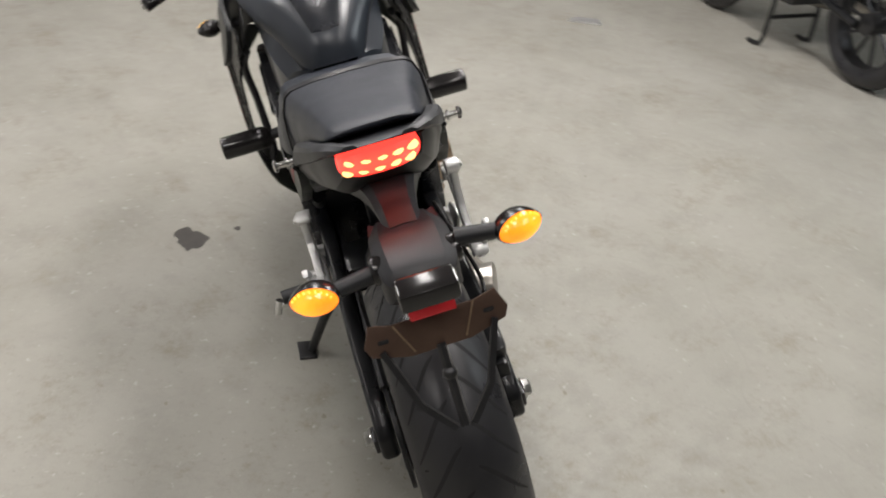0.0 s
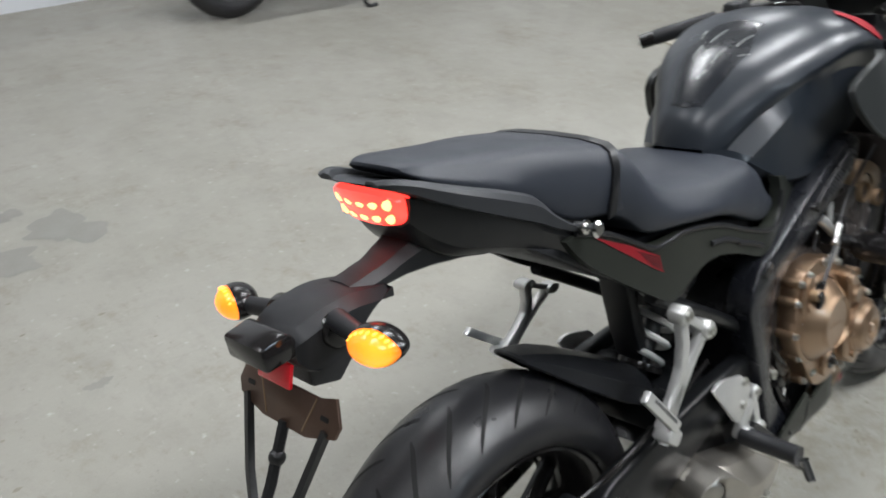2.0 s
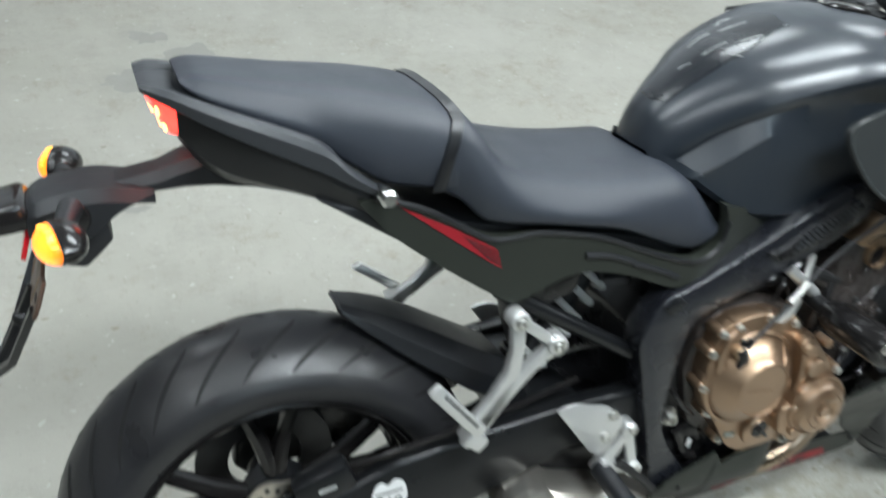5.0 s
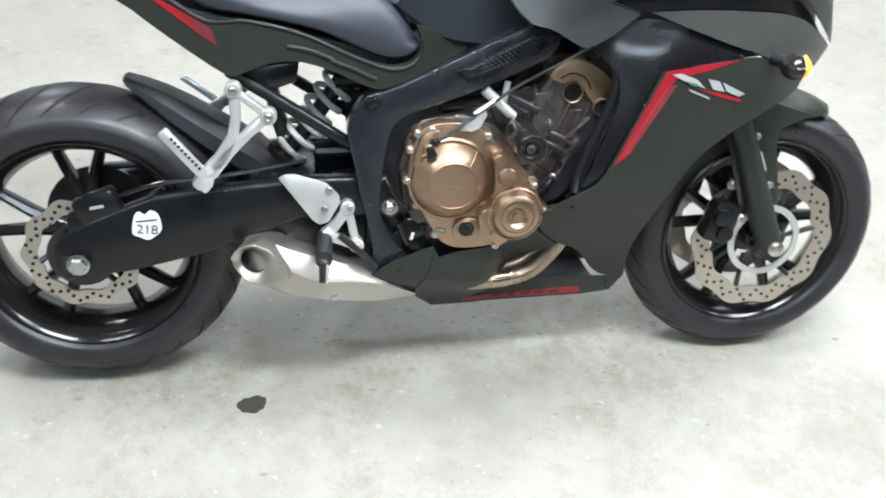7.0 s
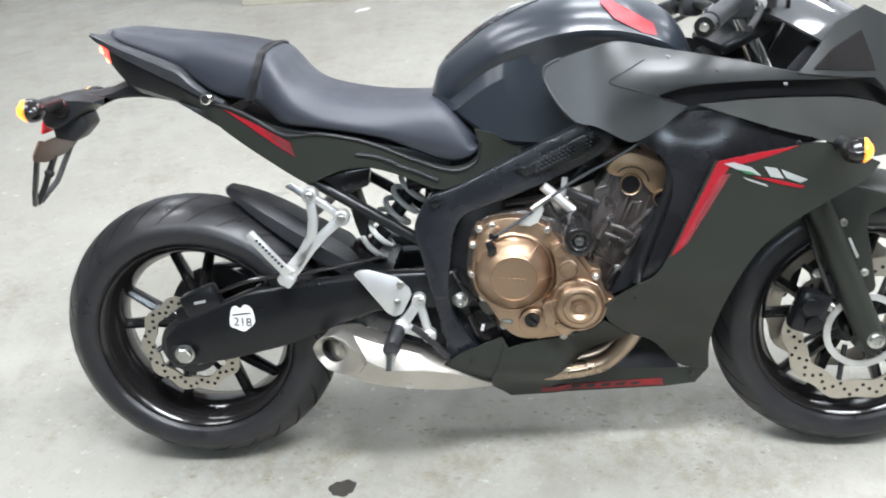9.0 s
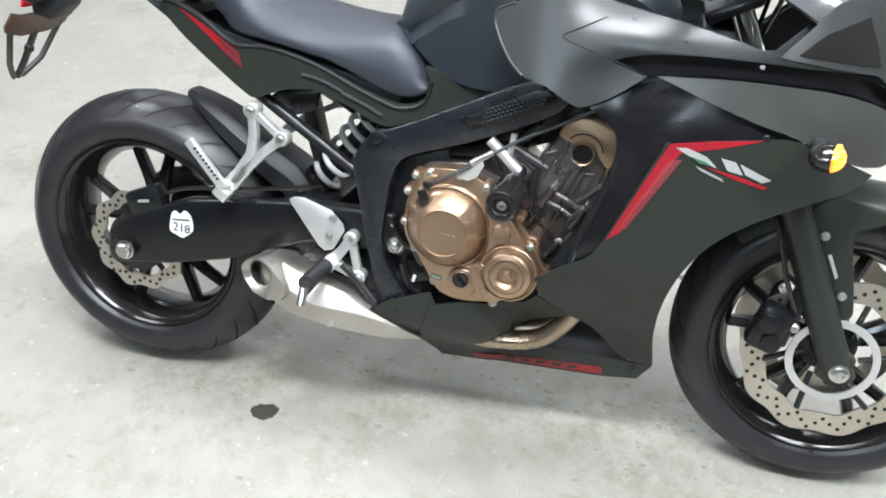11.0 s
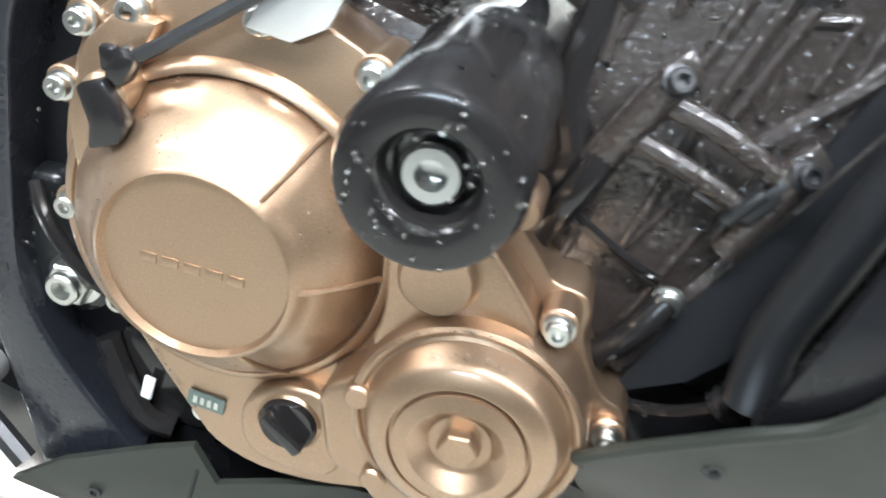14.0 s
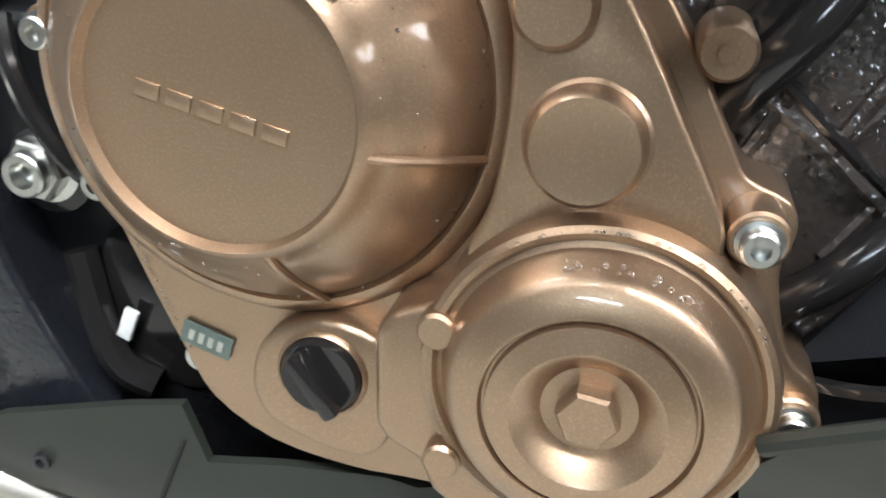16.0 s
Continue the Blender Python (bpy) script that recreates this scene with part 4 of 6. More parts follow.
def indicator(x, y, z, s, rear):
    """A pointed pod on a short stalk: black shell, amber lens facing away from the motorcycle."""
    stalk = part("indicator", tube([(x + (0.012 if rear else -0.01), s * (y - 0.088), z + (0.002 if rear else 0)), (x, s * (y - 0.02), z)], 0.012, 14, 0, (0.014, 0.011)), PLASTIC, bike, "black indicator with an amber lens")
    sign = -1 if rear else 1

    def egg(lo, hi, k):
        e = pod((0, 0, 0), (0.028 * k, 0.037 * k, 0.024 * k), 24, 16, (0, lo, hi))
        for v in e.verts:
            t = max(0.0, s * v.co.y / 0.037)
            v.co.z *= 1 - 0.45 * t ** 2
        return moved(e, pose(x, s * y, z, 0, 0, s * sign * 16))

    part("indicator_body", egg(*((-0.25, 1) if rear else (-1, 0.35)), 1.0), GLOSS_BLACK, stalk)
    lens = part("indicator_lens", egg(*((-1, -0.25) if rear else (0.35, 1)), 0.97), AMBER_LIT, stalk, "lit amber lens")
    for k in range(9):
        turn = math.radians(-64 + 16 * k)
        q = pose(x, s * y, z, 0, 0, s * sign * 16) @ Vector((sign * 0.0125, s * 0.030 * math.sin(turn), 0.0205 * math.cos(turn)))
        part("lens_rib", pod(tuple(q), (0.0042, 0.0014, 0.0014), 8, 6), AMBER_RIB, lens)
    return stalk


for s in (-1, 1):
    indicator(-0.234, 0.148, 0.842 - 0.009 * s, s, True)
    indicator(1.322, 0.285, 0.737, s, False)

# -- foot rests --
def flat_bar(pts, widths, y0, y1, bevel=0.003):
    """A flat cast arm along pts in x and z, with a width at each point."""
    line = [Vector((x, 0, z)) for x, z in pts]
    left, right = [], []
    for i, q in enumerate(line):
        d = (line[min(i + 1, len(line) - 1)] - line[max(i - 1, 0)]).normalized()
        n = Vector((-d.z, 0, d.x)) * widths[i] / 2
        left.append(((q + n).x, (q + n).z))
        right.append(((q - n).x, (q - n).z))
    return plate(left + right[::-1], y0, y1, bevel)


EYES = ((0.311, 0.660), (0.372, 0.611))


def hanger(s):
    """A flat cast triangle of three arms with bolt eyes and a clevis at its foot."""
    y0, y1 = s * 0.150, s * 0.166
    bars = [flat_bar([EYES[0], EYES[1]], (0.015, 0.015), y0, y1), flat_bar([EYES[0], (0.313, 0.61), (0.306, 0.572), (0.284, 0.532), (0.248, 0.490)], (0.020, 0.019, 0.021, 0.027, 0.032), y0, y1), flat_bar([EYES[1], (0.335, 0.580), (0.300, 0.545), (0.262, 0.500)], (0.020, 0.019, 0.021, 0.026), y0, y1)]
    eyes = [lathe([(0, -0.014), (0.0150, -0.014), (0.0155, 0.010), (0.0135, 0.013), (0, 0.013)], (x, s * 0.158, z), (0, s, 0), 24) for x, z in EYES]
    foot = [box((0.034, 0.034, 0.026), (0.248, s * 0.168, 0.487), 0.006, (0, 40, 0)), lathe([(0, -0.02), (0.0085, -0.02), (0.0085, 0.02), (0, 0.02)], (0.247, s * 0.168, 0.492), (0.6, 0, 0.8), 16)]
    return join(*bars, *eyes, *foot)


for s in (-1, 1):
    h = part("pillion_hanger", hanger(s), CAST_ALU, bike, "cast aluminium pillion foot rest hanger", 40)
    for x, z in EYES:
        bolt((x, s * 0.170, z), 0.0075, 0.007, h, (0, s, 0))
    peg = part("pillion_foot_rest", moved(box((0.116, 0.013, 0.021), (0, 0, 0), 0.004), pose(0.219, s * 0.180, 0.545, 0, 51, 0)), CAST_ALU, h)
    for k in range(9):
        part("rest_rib", moved(box((0.0060, 0.004, 0.006), (-0.036 + 0.009 * k, s * 0.0052, 0.004), 0.001), pose(0.219, s * 0.180, 0.545, 0, 51, 0)), PLASTIC, peg)
    if s > 0:
        h.matrix_basis = Matrix.Translation((0, 0, 0.245)) @ Matrix.Diagonal((1, 1, 0.6, 1))
    heel = part("heel_guard", plate([(0.385, 0.490), (0.398, 0.497), (0.416, 0.498), (0.474, 0.480), (0.499, 0.455), (0.503, 0.440), (0.480, 0.398), (0.462, 0.392), (0.448, 0.402)], s * 0.157, s * 0.165, 0.0035), CAST_ALU, bike, "satin aluminium heel guard")
    for x, z in ((0.481, 0.465), (0.472, 0.425), (0.520, 0.428), (0.535, 0.345)):
        bolt((x, s * 0.165, z), 0.0068, 0.006, heel, (0, s, 0))
    step = join(flat_bar([(0.516, 0.426), (0.534, 0.346)], (0.017, 0.017), s * 0.150, s * 0.163), flat_bar([(0.515, 0.424), (0.498, 0.398), (0.476, 0.372)], (0.020, 0.020, 0.026), s * 0.150, s * 0.165), flat_bar([(0.534, 0.345), (0.505, 0.356), (0.476, 0.370)], (0.020, 0.018, 0.026), s * 0.150, s * 0.164),
                *[lathe([(0, -0.012), (0.0140, -0.012), (0.0145, 0.010), (0.0125, 0.012), (0, 0.012)], (x, s * 0.155, z), (0, s, 0), 24) for x, z in ((0.516, 0.426), (0.534, 0.346))], box((0.030, 0.03, 0.026), (0.474, s * 0.165, 0.368), 0.005, (0, 35, 0)))
    part("rider_hanger", step, CAST_ALU, bike, "cast aluminium rider foot rest hanger", 40)
    rest = part("rider_foot_rest", tube([(0.470, s * 0.165, 0.366), (0.466, s * 0.268, 0.366)], 0.0165, 12, 0), PLASTIC, bike, "ribbed foot rest with a chrome tip")
    part("rest_bar", tube([(0.470, s * 0.165, 0.350), (0.466, s * 0.284, 0.349)], 0.009, 10, 0), CHROME, rest)
    part("rest_tip", tube([(0.466, s * 0.276, 0.362), (0.464, s * 0.290, 0.330)], 0.009, 10, 0), CHROME, rest)
part("brake_pedal", tube([(0.50, -0.165, 0.37), (0.54, -0.168, 0.335), (0.572, -0.172, 0.300)], 0.0075, 8), DARK_METAL, bike)
part("rear_caliper", join(box((0.085, 0.035, 0.055), (0.045, -0.122, 0.425), 0.01, (0, -22, 0)), box((0.05, 0.03, 0.04), (0.01, -0.12, 0.39), 0.008)), FRAME_PAINT, bike)
part("caliper_mark", box((0.026, 0.0008, 0.006), (0.046, -0.1403, 0.428), 0, (0, -10, 0)), SILVER_DECAL, bike)
part("brake_hose", tube([(0.08, -0.12, 0.44), (0.16, -0.145, 0.475), (0.30, -0.135, 0.49), (0.44, -0.12, 0.51)], 0.0045, 8), GLOSS_BLACK, bike)
part("side_stand", tube([(0.56, 0.12, 0.30), (0.60, 0.20, 0.18), (0.62, 0.262, 0.075)], 0.012, 10), DARK_METAL, bike)
part("stand_foot", moved(box((0.07, 0.045, 0.008), (0, 0, 0), 0.002), pose(0.625, 0.275, 0.0742, LEAN, 0, 0)), DARK_METAL, bike)

# -- exhaust --
MUF = smooth_rows([(0.315, 0.290, 0.352, 0.358, 0.160), (0.335, 0.274, 0.348, 0.366, 0.182), (0.37, 0.259, 0.338, 0.363, 0.200), (0.40, 0.250, 0.323, 0.353, 0.207), (0.45, 0.241, 0.296, 0.336, 0.206), (0.52, 0.227, 0.286, 0.310, 0.196), (0.585, 0.214, 0.266, 0.280, 0.174), (0.66, 0.206, 0.218, 0.224, 0.13)])


def muffler_section(x):
    """Flat below, a creased outer side, and a sloping upper face."""
    zb, zc, zt, yo = lerp_table(MUF, x)
    d, e = zc - zb, zt - zc
    pts = [(0.095, zb + 0.012), (yo - 0.045, zb + 0.001), (yo - 0.022, zb + 0.003), (yo - 0.008, zb + 0.16 * d), (yo - 0.002, zb + 0.5 * d), (yo, zb + 0.93 * d), (yo - 0.002, zc), (yo - 0.008, zc + 0.35 * e), (yo - 0.026, zc + 0.9 * e), (yo - 0.042, zt), (0.095, zt - 0.006)]
    return [(x, -max(y, 0.09), z) for y, z in pts]


muf = part("muffler", loft([muffler_section(0.315 + 0.345 * i / 30) for i in range(31)]), STEEL, bike, "short brushed stainless muffler with a slanted outlet", 24)
RIM = [(0.289, 0.337), (0.297, 0.351), (0.310, 0.362), (0.337, 0.371), (0.364, 0.362), (0.387, 0.339), (0.405, 0.312), (0.388, 0.290), (0.353, 0.282), (0.318, 0.290), (0.296, 0.315)]
BORE = (0.331, 0.331)


def rim_reach(a):
    """Distance from the bore's middle to the rim's outline in direction a."""
    d, best = (math.cos(a), math.sin(a)), 0.05
    for (x0, z0), (x1, z1) in zip(RIM, RIM[1:] + RIM[:1]):
        ex, ez, px, pz = x1 - x0, z1 - z0, x0 - BORE[0], z0 - BORE[1]
        den = d[0] * ez - d[1] * ex
        if abs(den) > 1e-9:
            t, u = (px * ez - pz * ex) / den, (px * d[1] - pz * d[0]) / den
            if t > 0 and -1e-6 <= u <= 1 + 1e-6:
                best = t
    return best


def rim_ring(k, bore, depth):
    """A ring between the bore (k = 0) and the outline (k = 1), sunk by depth."""
    out = []
    for i in range(40):
        a = 2 * math.pi * i / 40
        r = k * rim_reach(a) + (1 - k) * bore
        x, z = BORE[0] + r * math.cos(a), BORE[1] + r * math.sin(a)
        out.append((x + 0.3 * depth, -0.204 - 0.3 * (x - 0.345) + depth, z))
    return out


part("outlet", loft([rim_ring(0.80, 0.026, 0.090), rim_ring(0.93, 0.026, 0.050), rim_ring(1.0, 0.026, 0.006), rim_ring(0.97, 0.026, 0.001), rim_ring(0.85, 0.026, 0.0), rim_ring(0.12, 0.025, 0.007), rim_ring(0.0, 0.0255, 0.010), rim_ring(0.0, 0.0245, 0.05)], False), STEEL, muf, "cast outlet rim")
part("outlet_bore", loft([rim_ring(0.0, 0.0252, 0.011), rim_ring(0.0, 0.0242, 0.049), rim_ring(0.0, 0.001, 0.05)], False), GROOVE, muf)
bolt((0.488, -0.197, 0.250), 0.006, 0.006, muf)
for k, y in enumerate((-0.115, -0.06, 0.0, 0.06)):
    part("header_pipe", tube([(0.70, y * 0.7, 0.225), (0.80, y, 0.235), (0.89, y, 0.250), (0.94, y, 0.290), (0.975, y, 0.35), (1.00, y, 0.45)], 0.019, 14), PIPE, bike)
part("collector", tube([(0.60, -0.08, 0.24), (0.72, -0.04, 0.23)], 0.035, 16, 0), STEEL, bike)

# -- engine --
CASE = [(0.615, 0.50), (0.63, 0.57), (0.66, 0.60), (0.74, 0.61), (0.80, 0.59), (0.86, 0.53), (0.91, 0.44), (0.905, 0.37), (0.86, 0.34), (0.72, 0.335), (0.66, 0.36), (0.63, 0.42)]
part("crankcase", plate(CASE, -0.145, 0.165, 0.008), ENGINE_BLACK, bike)
BLOCK = [(0.845, 0.54), (0.862, 0.625), (0.905, 0.690), (0.93, 0.705), (1.008, 0.680), (1.014, 0.645), (0.985, 0.56), (0.955, 0.48), (0.915, 0.425), (0.87, 0.46)]
block = part("cylinder_block", plate(BLOCK, -0.152, 0.16, 0.007), ENGINE_BLACK, bike)
part("head_cover", plate(smooth_outline([(0.900, 0.684), (0.914, 0.706), (0.945, 0.720), (0.990, 0.704), (1.026, 0.676), (1.028, 0.645), (0.998, 0.632), (0.978, 0.648), (0.958, 0.675), (0.93, 0.672)], 3), -0.158, 0.15, 0.004), BRONZE_DULL, bike, "bronze painted cylinder head cover")
for x, z, r in ((0.946, 0.657, 0.021), (1.008, 0.627, 0.018)):
    c = part("head_plug", lathe([(r, -0.012), (r, 0.007), (r * 0.95, 0.009), (r * 0.88, 0.008), (r * 0.86, -0.004), (0, -0.005)], (x, -0.156, z), (0, -1, 0), 28), BRONZE_DULL, bike)
    part("plug_core", lathe([(r * 0.87, -0.004), (r * 0.8, 0.001), (0, 0.0015)], (x, -0.156, z), (0, -1, 0), 24), GILL_BLACK, c)
for r, w, mat in ((0.0355, 0.0014, GROOVE), (0.0395, 0.0024, BRONZE_DULL)):
    part("cover_arc", tube([(0.946 + r * math.cos(a), -0.1585, 0.657 + r * math.sin(a)) for a in (math.radians(8 + 16 * k) for k in range(9))], w, 8, 3), mat, bike)
RIBS = [((0.949, 0.640), (0.919, 0.566), 4.5), ((0.947, 0.617), (0.970, 0.619), 3), ((0.947, 0.617), (0.943, 0.574), 3), ((0.970, 0.619), (0.960, 0.588), 3), ((0.998, 0.610), (0.945, 0.562), 4.5), ((1.009, 0.606), (0.963, 0.541), 5), ((1.000, 0.590), (0.904, 0.440), 7),
        ((0.878, 0.648), (0.903, 0.655), 3.5), ((0.903, 0.655), (0.913, 0.677), 3.5), ((0.878, 0.648), (0.874, 0.590), 4), ((0.919, 0.566), (0.896, 0.500), 3.5), ((0.896, 0.500), (0.868, 0.515), 3), ((0.896, 0.500), (0.919, 0.484), 3),
        ((0.928, 0.549), (0.896, 0.500), 3), ((0.880, 0.520), (0.862, 0.470), 3), ((0.930, 0.52), (0.905, 0.465), 3), ((0.895, 0.64), (0.878, 0.60), 3), ((0.918, 0.672), (0.900, 0.612), 3.5), ((0.985, 0.632), (0.972, 0.585), 3), ((0.905, 0.545), (0.935, 0.53), 2.5), ((0.928, 0.623), (0.913, 0.590), 3.5), ((0.953, 0.622), (0.931, 0.573), 4), ((0.986, 0.604), (0.952, 0.564), 4), ((0.995, 0.576), (0.974, 0.550), 3.5), ((0.858, 0.502), (0.881, 0.543), 4), ((0.909, 0.442), (0.949, 0.496), 4.5), ((0.921, 0.470), (0.962, 0.520), 3)]
for (x0, z0), (x1, z1), r in RIBS:
    part("casting_rib", tube([(x0, -0.1515, z0), (x1, -0.1515, z1)], r * 0.001, 8, 0), ENGINE_BLACK, block)
# clamp bridge: two long bosses joined by a pair of bars
for (x0, z0), (x1, z1) in (((0.904, 0.591), (0.878, 0.546)), ((0.962, 0.560), (0.940, 0.517))):
    b = part("stud_boss", tube([(x0, -0.170, z0), (x1, -0.164, z1)], 0.0078, 14, 0), ENGINE_BLACK, block)
    bolt((x0, -0.174, z0), 0.0055, 0.007, b, (0.3, -0.9, 0.4), mat=DARK_METAL)
    part("boss_web", plate([(x0 - 0.013, z0 - 0.004), (x0 + 0.004, z0 + 0.012), (x0 + 0.012, z0 + 0.002), (x1 + 0.006, z1), (x1 - 0.008, z1 + 0.004)], -0.150, -0.166, 0.002), ENGINE_BLACK, block)
part("clamp_bar", tube([(0.898, -0.168, 0.582), (0.93, -0.170, 0.570), (0.957, -0.170, 0.553)], 0.0052, 10), ENGINE_BLACK, block)
part("clamp_bar", tube([(0.888, -0.167, 0.564), (0.92, -0.168, 0.551), (0.950, -0.168, 0.534)], 0.0048, 10), ENGINE_BLACK, block)
part("clamp_link", box((0.009, 0.008, 0.026), (0.950, -0.172, 0.546), 0.002, (0, 40, 0)), DARK_METAL, block)
part("clamp_link", box((0.006, 0.008, 0.022), (0.942, -0.173, 0.542), 0.002, (0, 40, 0)), DARK_METAL, block)
part("coolant_pipe", tube([(0.872, -0.150, 0.62), (0.862, -0.156, 0.58), (0.868, -0.158, 0.545), (0.852, -0.155, 0.52)], 0.0075, 10), GLOSS_BLACK, bike)
conduit = catmull([(0.955, -0.176, 0.440), (0.972, -0.180, 0.475), (0.990, -0.182, 0.515), (1.004, -0.182, 0.560), (1.012, -0.180, 0.61)], 12)
rings = []
for i, q in enumerate(conduit):
    d = (conduit[min(i + 1, len(conduit) - 1)] - conduit[max(i - 1, 0)]).normalized()
    u = d.cross(Vector((0, 1, 0))).normalized()
    w = d.cross(u)
    r = 0.0095 if i % 2 else 0.0078
    rings.append([q + r * (math.cos(a) * u + math.sin(a) * w) for a in (2 * math.pi * k / 14 for k in range(14))])
part("ribbed_conduit", loft(rings), GLOSS_BLACK, bike, "ribbed black plastic conduit", 20)

# black pipes, lead and bolt on the crankcase beside the covers
for p, r in (([(0.857, -0.160, 0.505), (0.866, -0.166, 0.522), (0.874, -0.168, 0.537), (0.884, -0.164, 0.557)], 0.0075),
             ([(0.888, -0.158, 0.440), (0.900, -0.166, 0.456), (0.911, -0.168, 0.471), (0.922, -0.164, 0.486)], 0.0075)):
    pipe = part("water_pipe", tube(p, r, 12, 5), GLOSS_BLACK, bike, "glossy black pipe")
    bolt(p[-1], 0.0065, 0.006, pipe, mat=ZINC)
part("lead", tube([(0.870, -0.160, 0.523), (0.887, -0.163, 0.512), (0.904, -0.163, 0.501), (0.916, -0.158, 0.493)], 0.0022, 8, 5), GLOSS_BLACK, bike)
part("breather_hose", tube([(0.590, -0.150, 0.480), (0.599, -0.158, 0.466), (0.611, -0.160, 0.447), (0.627, -0.160, 0.431), (0.640, -0.152, 0.419)], 0.0045, 10, 5), GLOSS_BLACK, bike, "glossy black breather hose")
part("lower_sump_edge", tube([(0.905, -0.15, 0.415), (0.94, -0.17, 0.43), (0.985, -0.19, 0.47)], 0.004, 8), GLOSS_BLACK, bike)

# added black block, keeps the gap behind the clutch cover dark
part("pivot_gap_filler", plate([(0.555, 0.33), (0.55, 0.56), (0.60, 0.62), (0.70, 0.63), (0.70, 0.35)], -0.128, 0.128, 0.008), GILL_BLACK, bike)
FLANGE = [(0.632, 0.50), (0.634, 0.535), (0.648, 0.578), (0.668, 0.596), (0.70, 0.602), (0.745, 0.600), (0.785, 0.580), (0.80, 0.560), (0.822, 0.552), (0.838, 0.536), (0.862, 0.504), (0.870, 0.494), (0.884, 0.490), (0.889, 0.480), (0.888, 0.466), (0.899, 0.440), (0.912, 0.430), (0.914, 0.412), (0.897, 0.402), (0.876, 0.379), (0.843, 0.366), (0.81, 0.350), (0.785, 0.346), (0.760, 0.343), (0.728, 0.345), (0.702, 0.357), (0.688, 0.376), (0.668, 0.408), (0.645, 0.45)]
clutch = part("clutch_cover", plate(smooth_outline(FLANGE, 3), -0.140, -0.180, 0.004, seg=3), BRONZE, bike, "bronze painted clutch and pulse covers", 40)
CX, CZ = 0.7133, 0.4892
part("clutch_dome", lathe([(0.0855, -0.01), (0.085, 0.012), (0.082, 0.0165), (0.0785, 0.017), (0.0768, 0.0145), (0.0758, 0.0185), (0.0725, 0.0240), (0.064, 0.0335), (0.0545, 0.0425), (0.0500, 0.0460), (0.0478, 0.0500), (0.0455, 0.0512), (0.0443, 0.0485), (0.0438, 0.0475), (0, 0.0475)], (CX, -0.168, CZ), (0, -1, 0), 96), BRONZE, clutch, sharp=50)


def on_dome(r, a):
    h = lerp_table([(0.0435, 0.048), (0.050, 0.046), (0.0545, 0.0425), (0.064, 0.0335), (0.0725, 0.024), (0.0758, 0.0185), (0.08, 0.016)], r)[0]
    return (CX + r * math.cos(a), -0.168 - h - 0.0005, CZ + r * math.sin(a))


for a in (-0.09, 0.88, -1.15):
    part("dome_rib", tube([on_dome(r, a) for r in (0.048, 0.055, 0.064, 0.072, 0.078)], 0.0017, 8, 3), BRONZE, clutch)
# raised maker's mark, drawn as five plain bars
for k in range(5):
    part("raised_mark", box((0.0082, 0.0011, 0.0052), (0.6912 + 0.0104 * k, -0.2158, 0.4896 - 0.0011 * k), 0.0005, (0, 6, 0)), BRONZE, clutch)
part("boss", lathe([(0.0195, -0.004), (0.019, 0.002), (0.0178, 0.003), (0.0172, 0.0085), (0.0155, 0.0105), (0.013, 0.0100), (0, 0.0095)], (0.821, -0.200, 0.500), (0, -1, 0), 40), BRONZE, clutch)
part("boss_neck", plate(smooth_outline([(0.787, 0.548), (0.806, 0.556), (0.823, 0.542), (0.845, 0.513), (0.866, 0.482), (0.858, 0.466), (0.812, 0.452), (0.793, 0.455), (0.797, 0.475), (0.797, 0.50), (0.794, 0.525)], 3), -0.172, -0.2015, 0.005, seg=3), BRONZE, clutch, sharp=40)
part("boss", lathe([(0.0125, -0.004), (0.012, 0.006), (0.0102, 0.0085), (0, 0.0085)], (0.804, -0.1995, 0.536), (0, -1, 0), 28), BRONZE, clutch)
part("boss", lathe([(0.0088, -0.02), (0.0086, 0.006), (0.0072, 0.008), (0.0030, 0.0078), (0.0026, 0.0092), (0, 0.0092)], (0.852, -0.1865, 0.5315), (0, -1, 0), 24), BRONZE, clutch)
PX, PZ = 0.841, 0.426
part("pulse_cover", lathe([(0.0560, -0.03), (0.0560, 0.006), (0.0550, 0.0095), (0.0530, 0.0110), (0.0512, 0.0105), (0.0500, 0.0088), (0.0482, 0.0098), (0.0455, 0.0160), (0.0440, 0.0200), (0.0428, 0.0218), (0.0410, 0.0230), (0.0345, 0.0262), (0.0330, 0.0262), (0.0322, 0.0240), (0.0314, 0.0240), (0.0308, 0.0268), (0.0232, 0.0284), (0.0216, 0.0276),
                            (0.0158, 0.0215), (0.0146, 0.0205), (0, 0.0205)], (PX, -0.2004, PZ), (0, -1, 0), 96), BRONZE, clutch, sharp=32)
part("hex_boss", lathe([(0.0098, 0.018), (0.0098, 0.0262), (0.0088, 0.0275), (0, 0.0275)], (PX, -0.2004, PZ), (0, -1, 0), 6), BRONZE, clutch, sharp=20)
part("cover_shoulder", plate([(0.7685, 0.423), (0.7735, 0.387), (0.779, 0.381), (0.791, 0.377), (0.797, 0.366), (0.815, 0.356), (0.850, 0.380), (0.815, 0.455), (0.797, 0.447), (0.783, 0.437), (0.773, 0.431)], -0.172, -0.2065, 0.004, seg=3), BRONZE, clutch, sharp=40)
for x, z in ((0.790, 0.433), (0.7995, 0.3848)):
    part("dowel", lathe([(0.0068, -0.01), (0.0066, 0.0095), (0.0055, 0.0108), (0, 0.0108)], (x, -0.203, z), (0, -1, 0), 20), BRONZE, clutch)
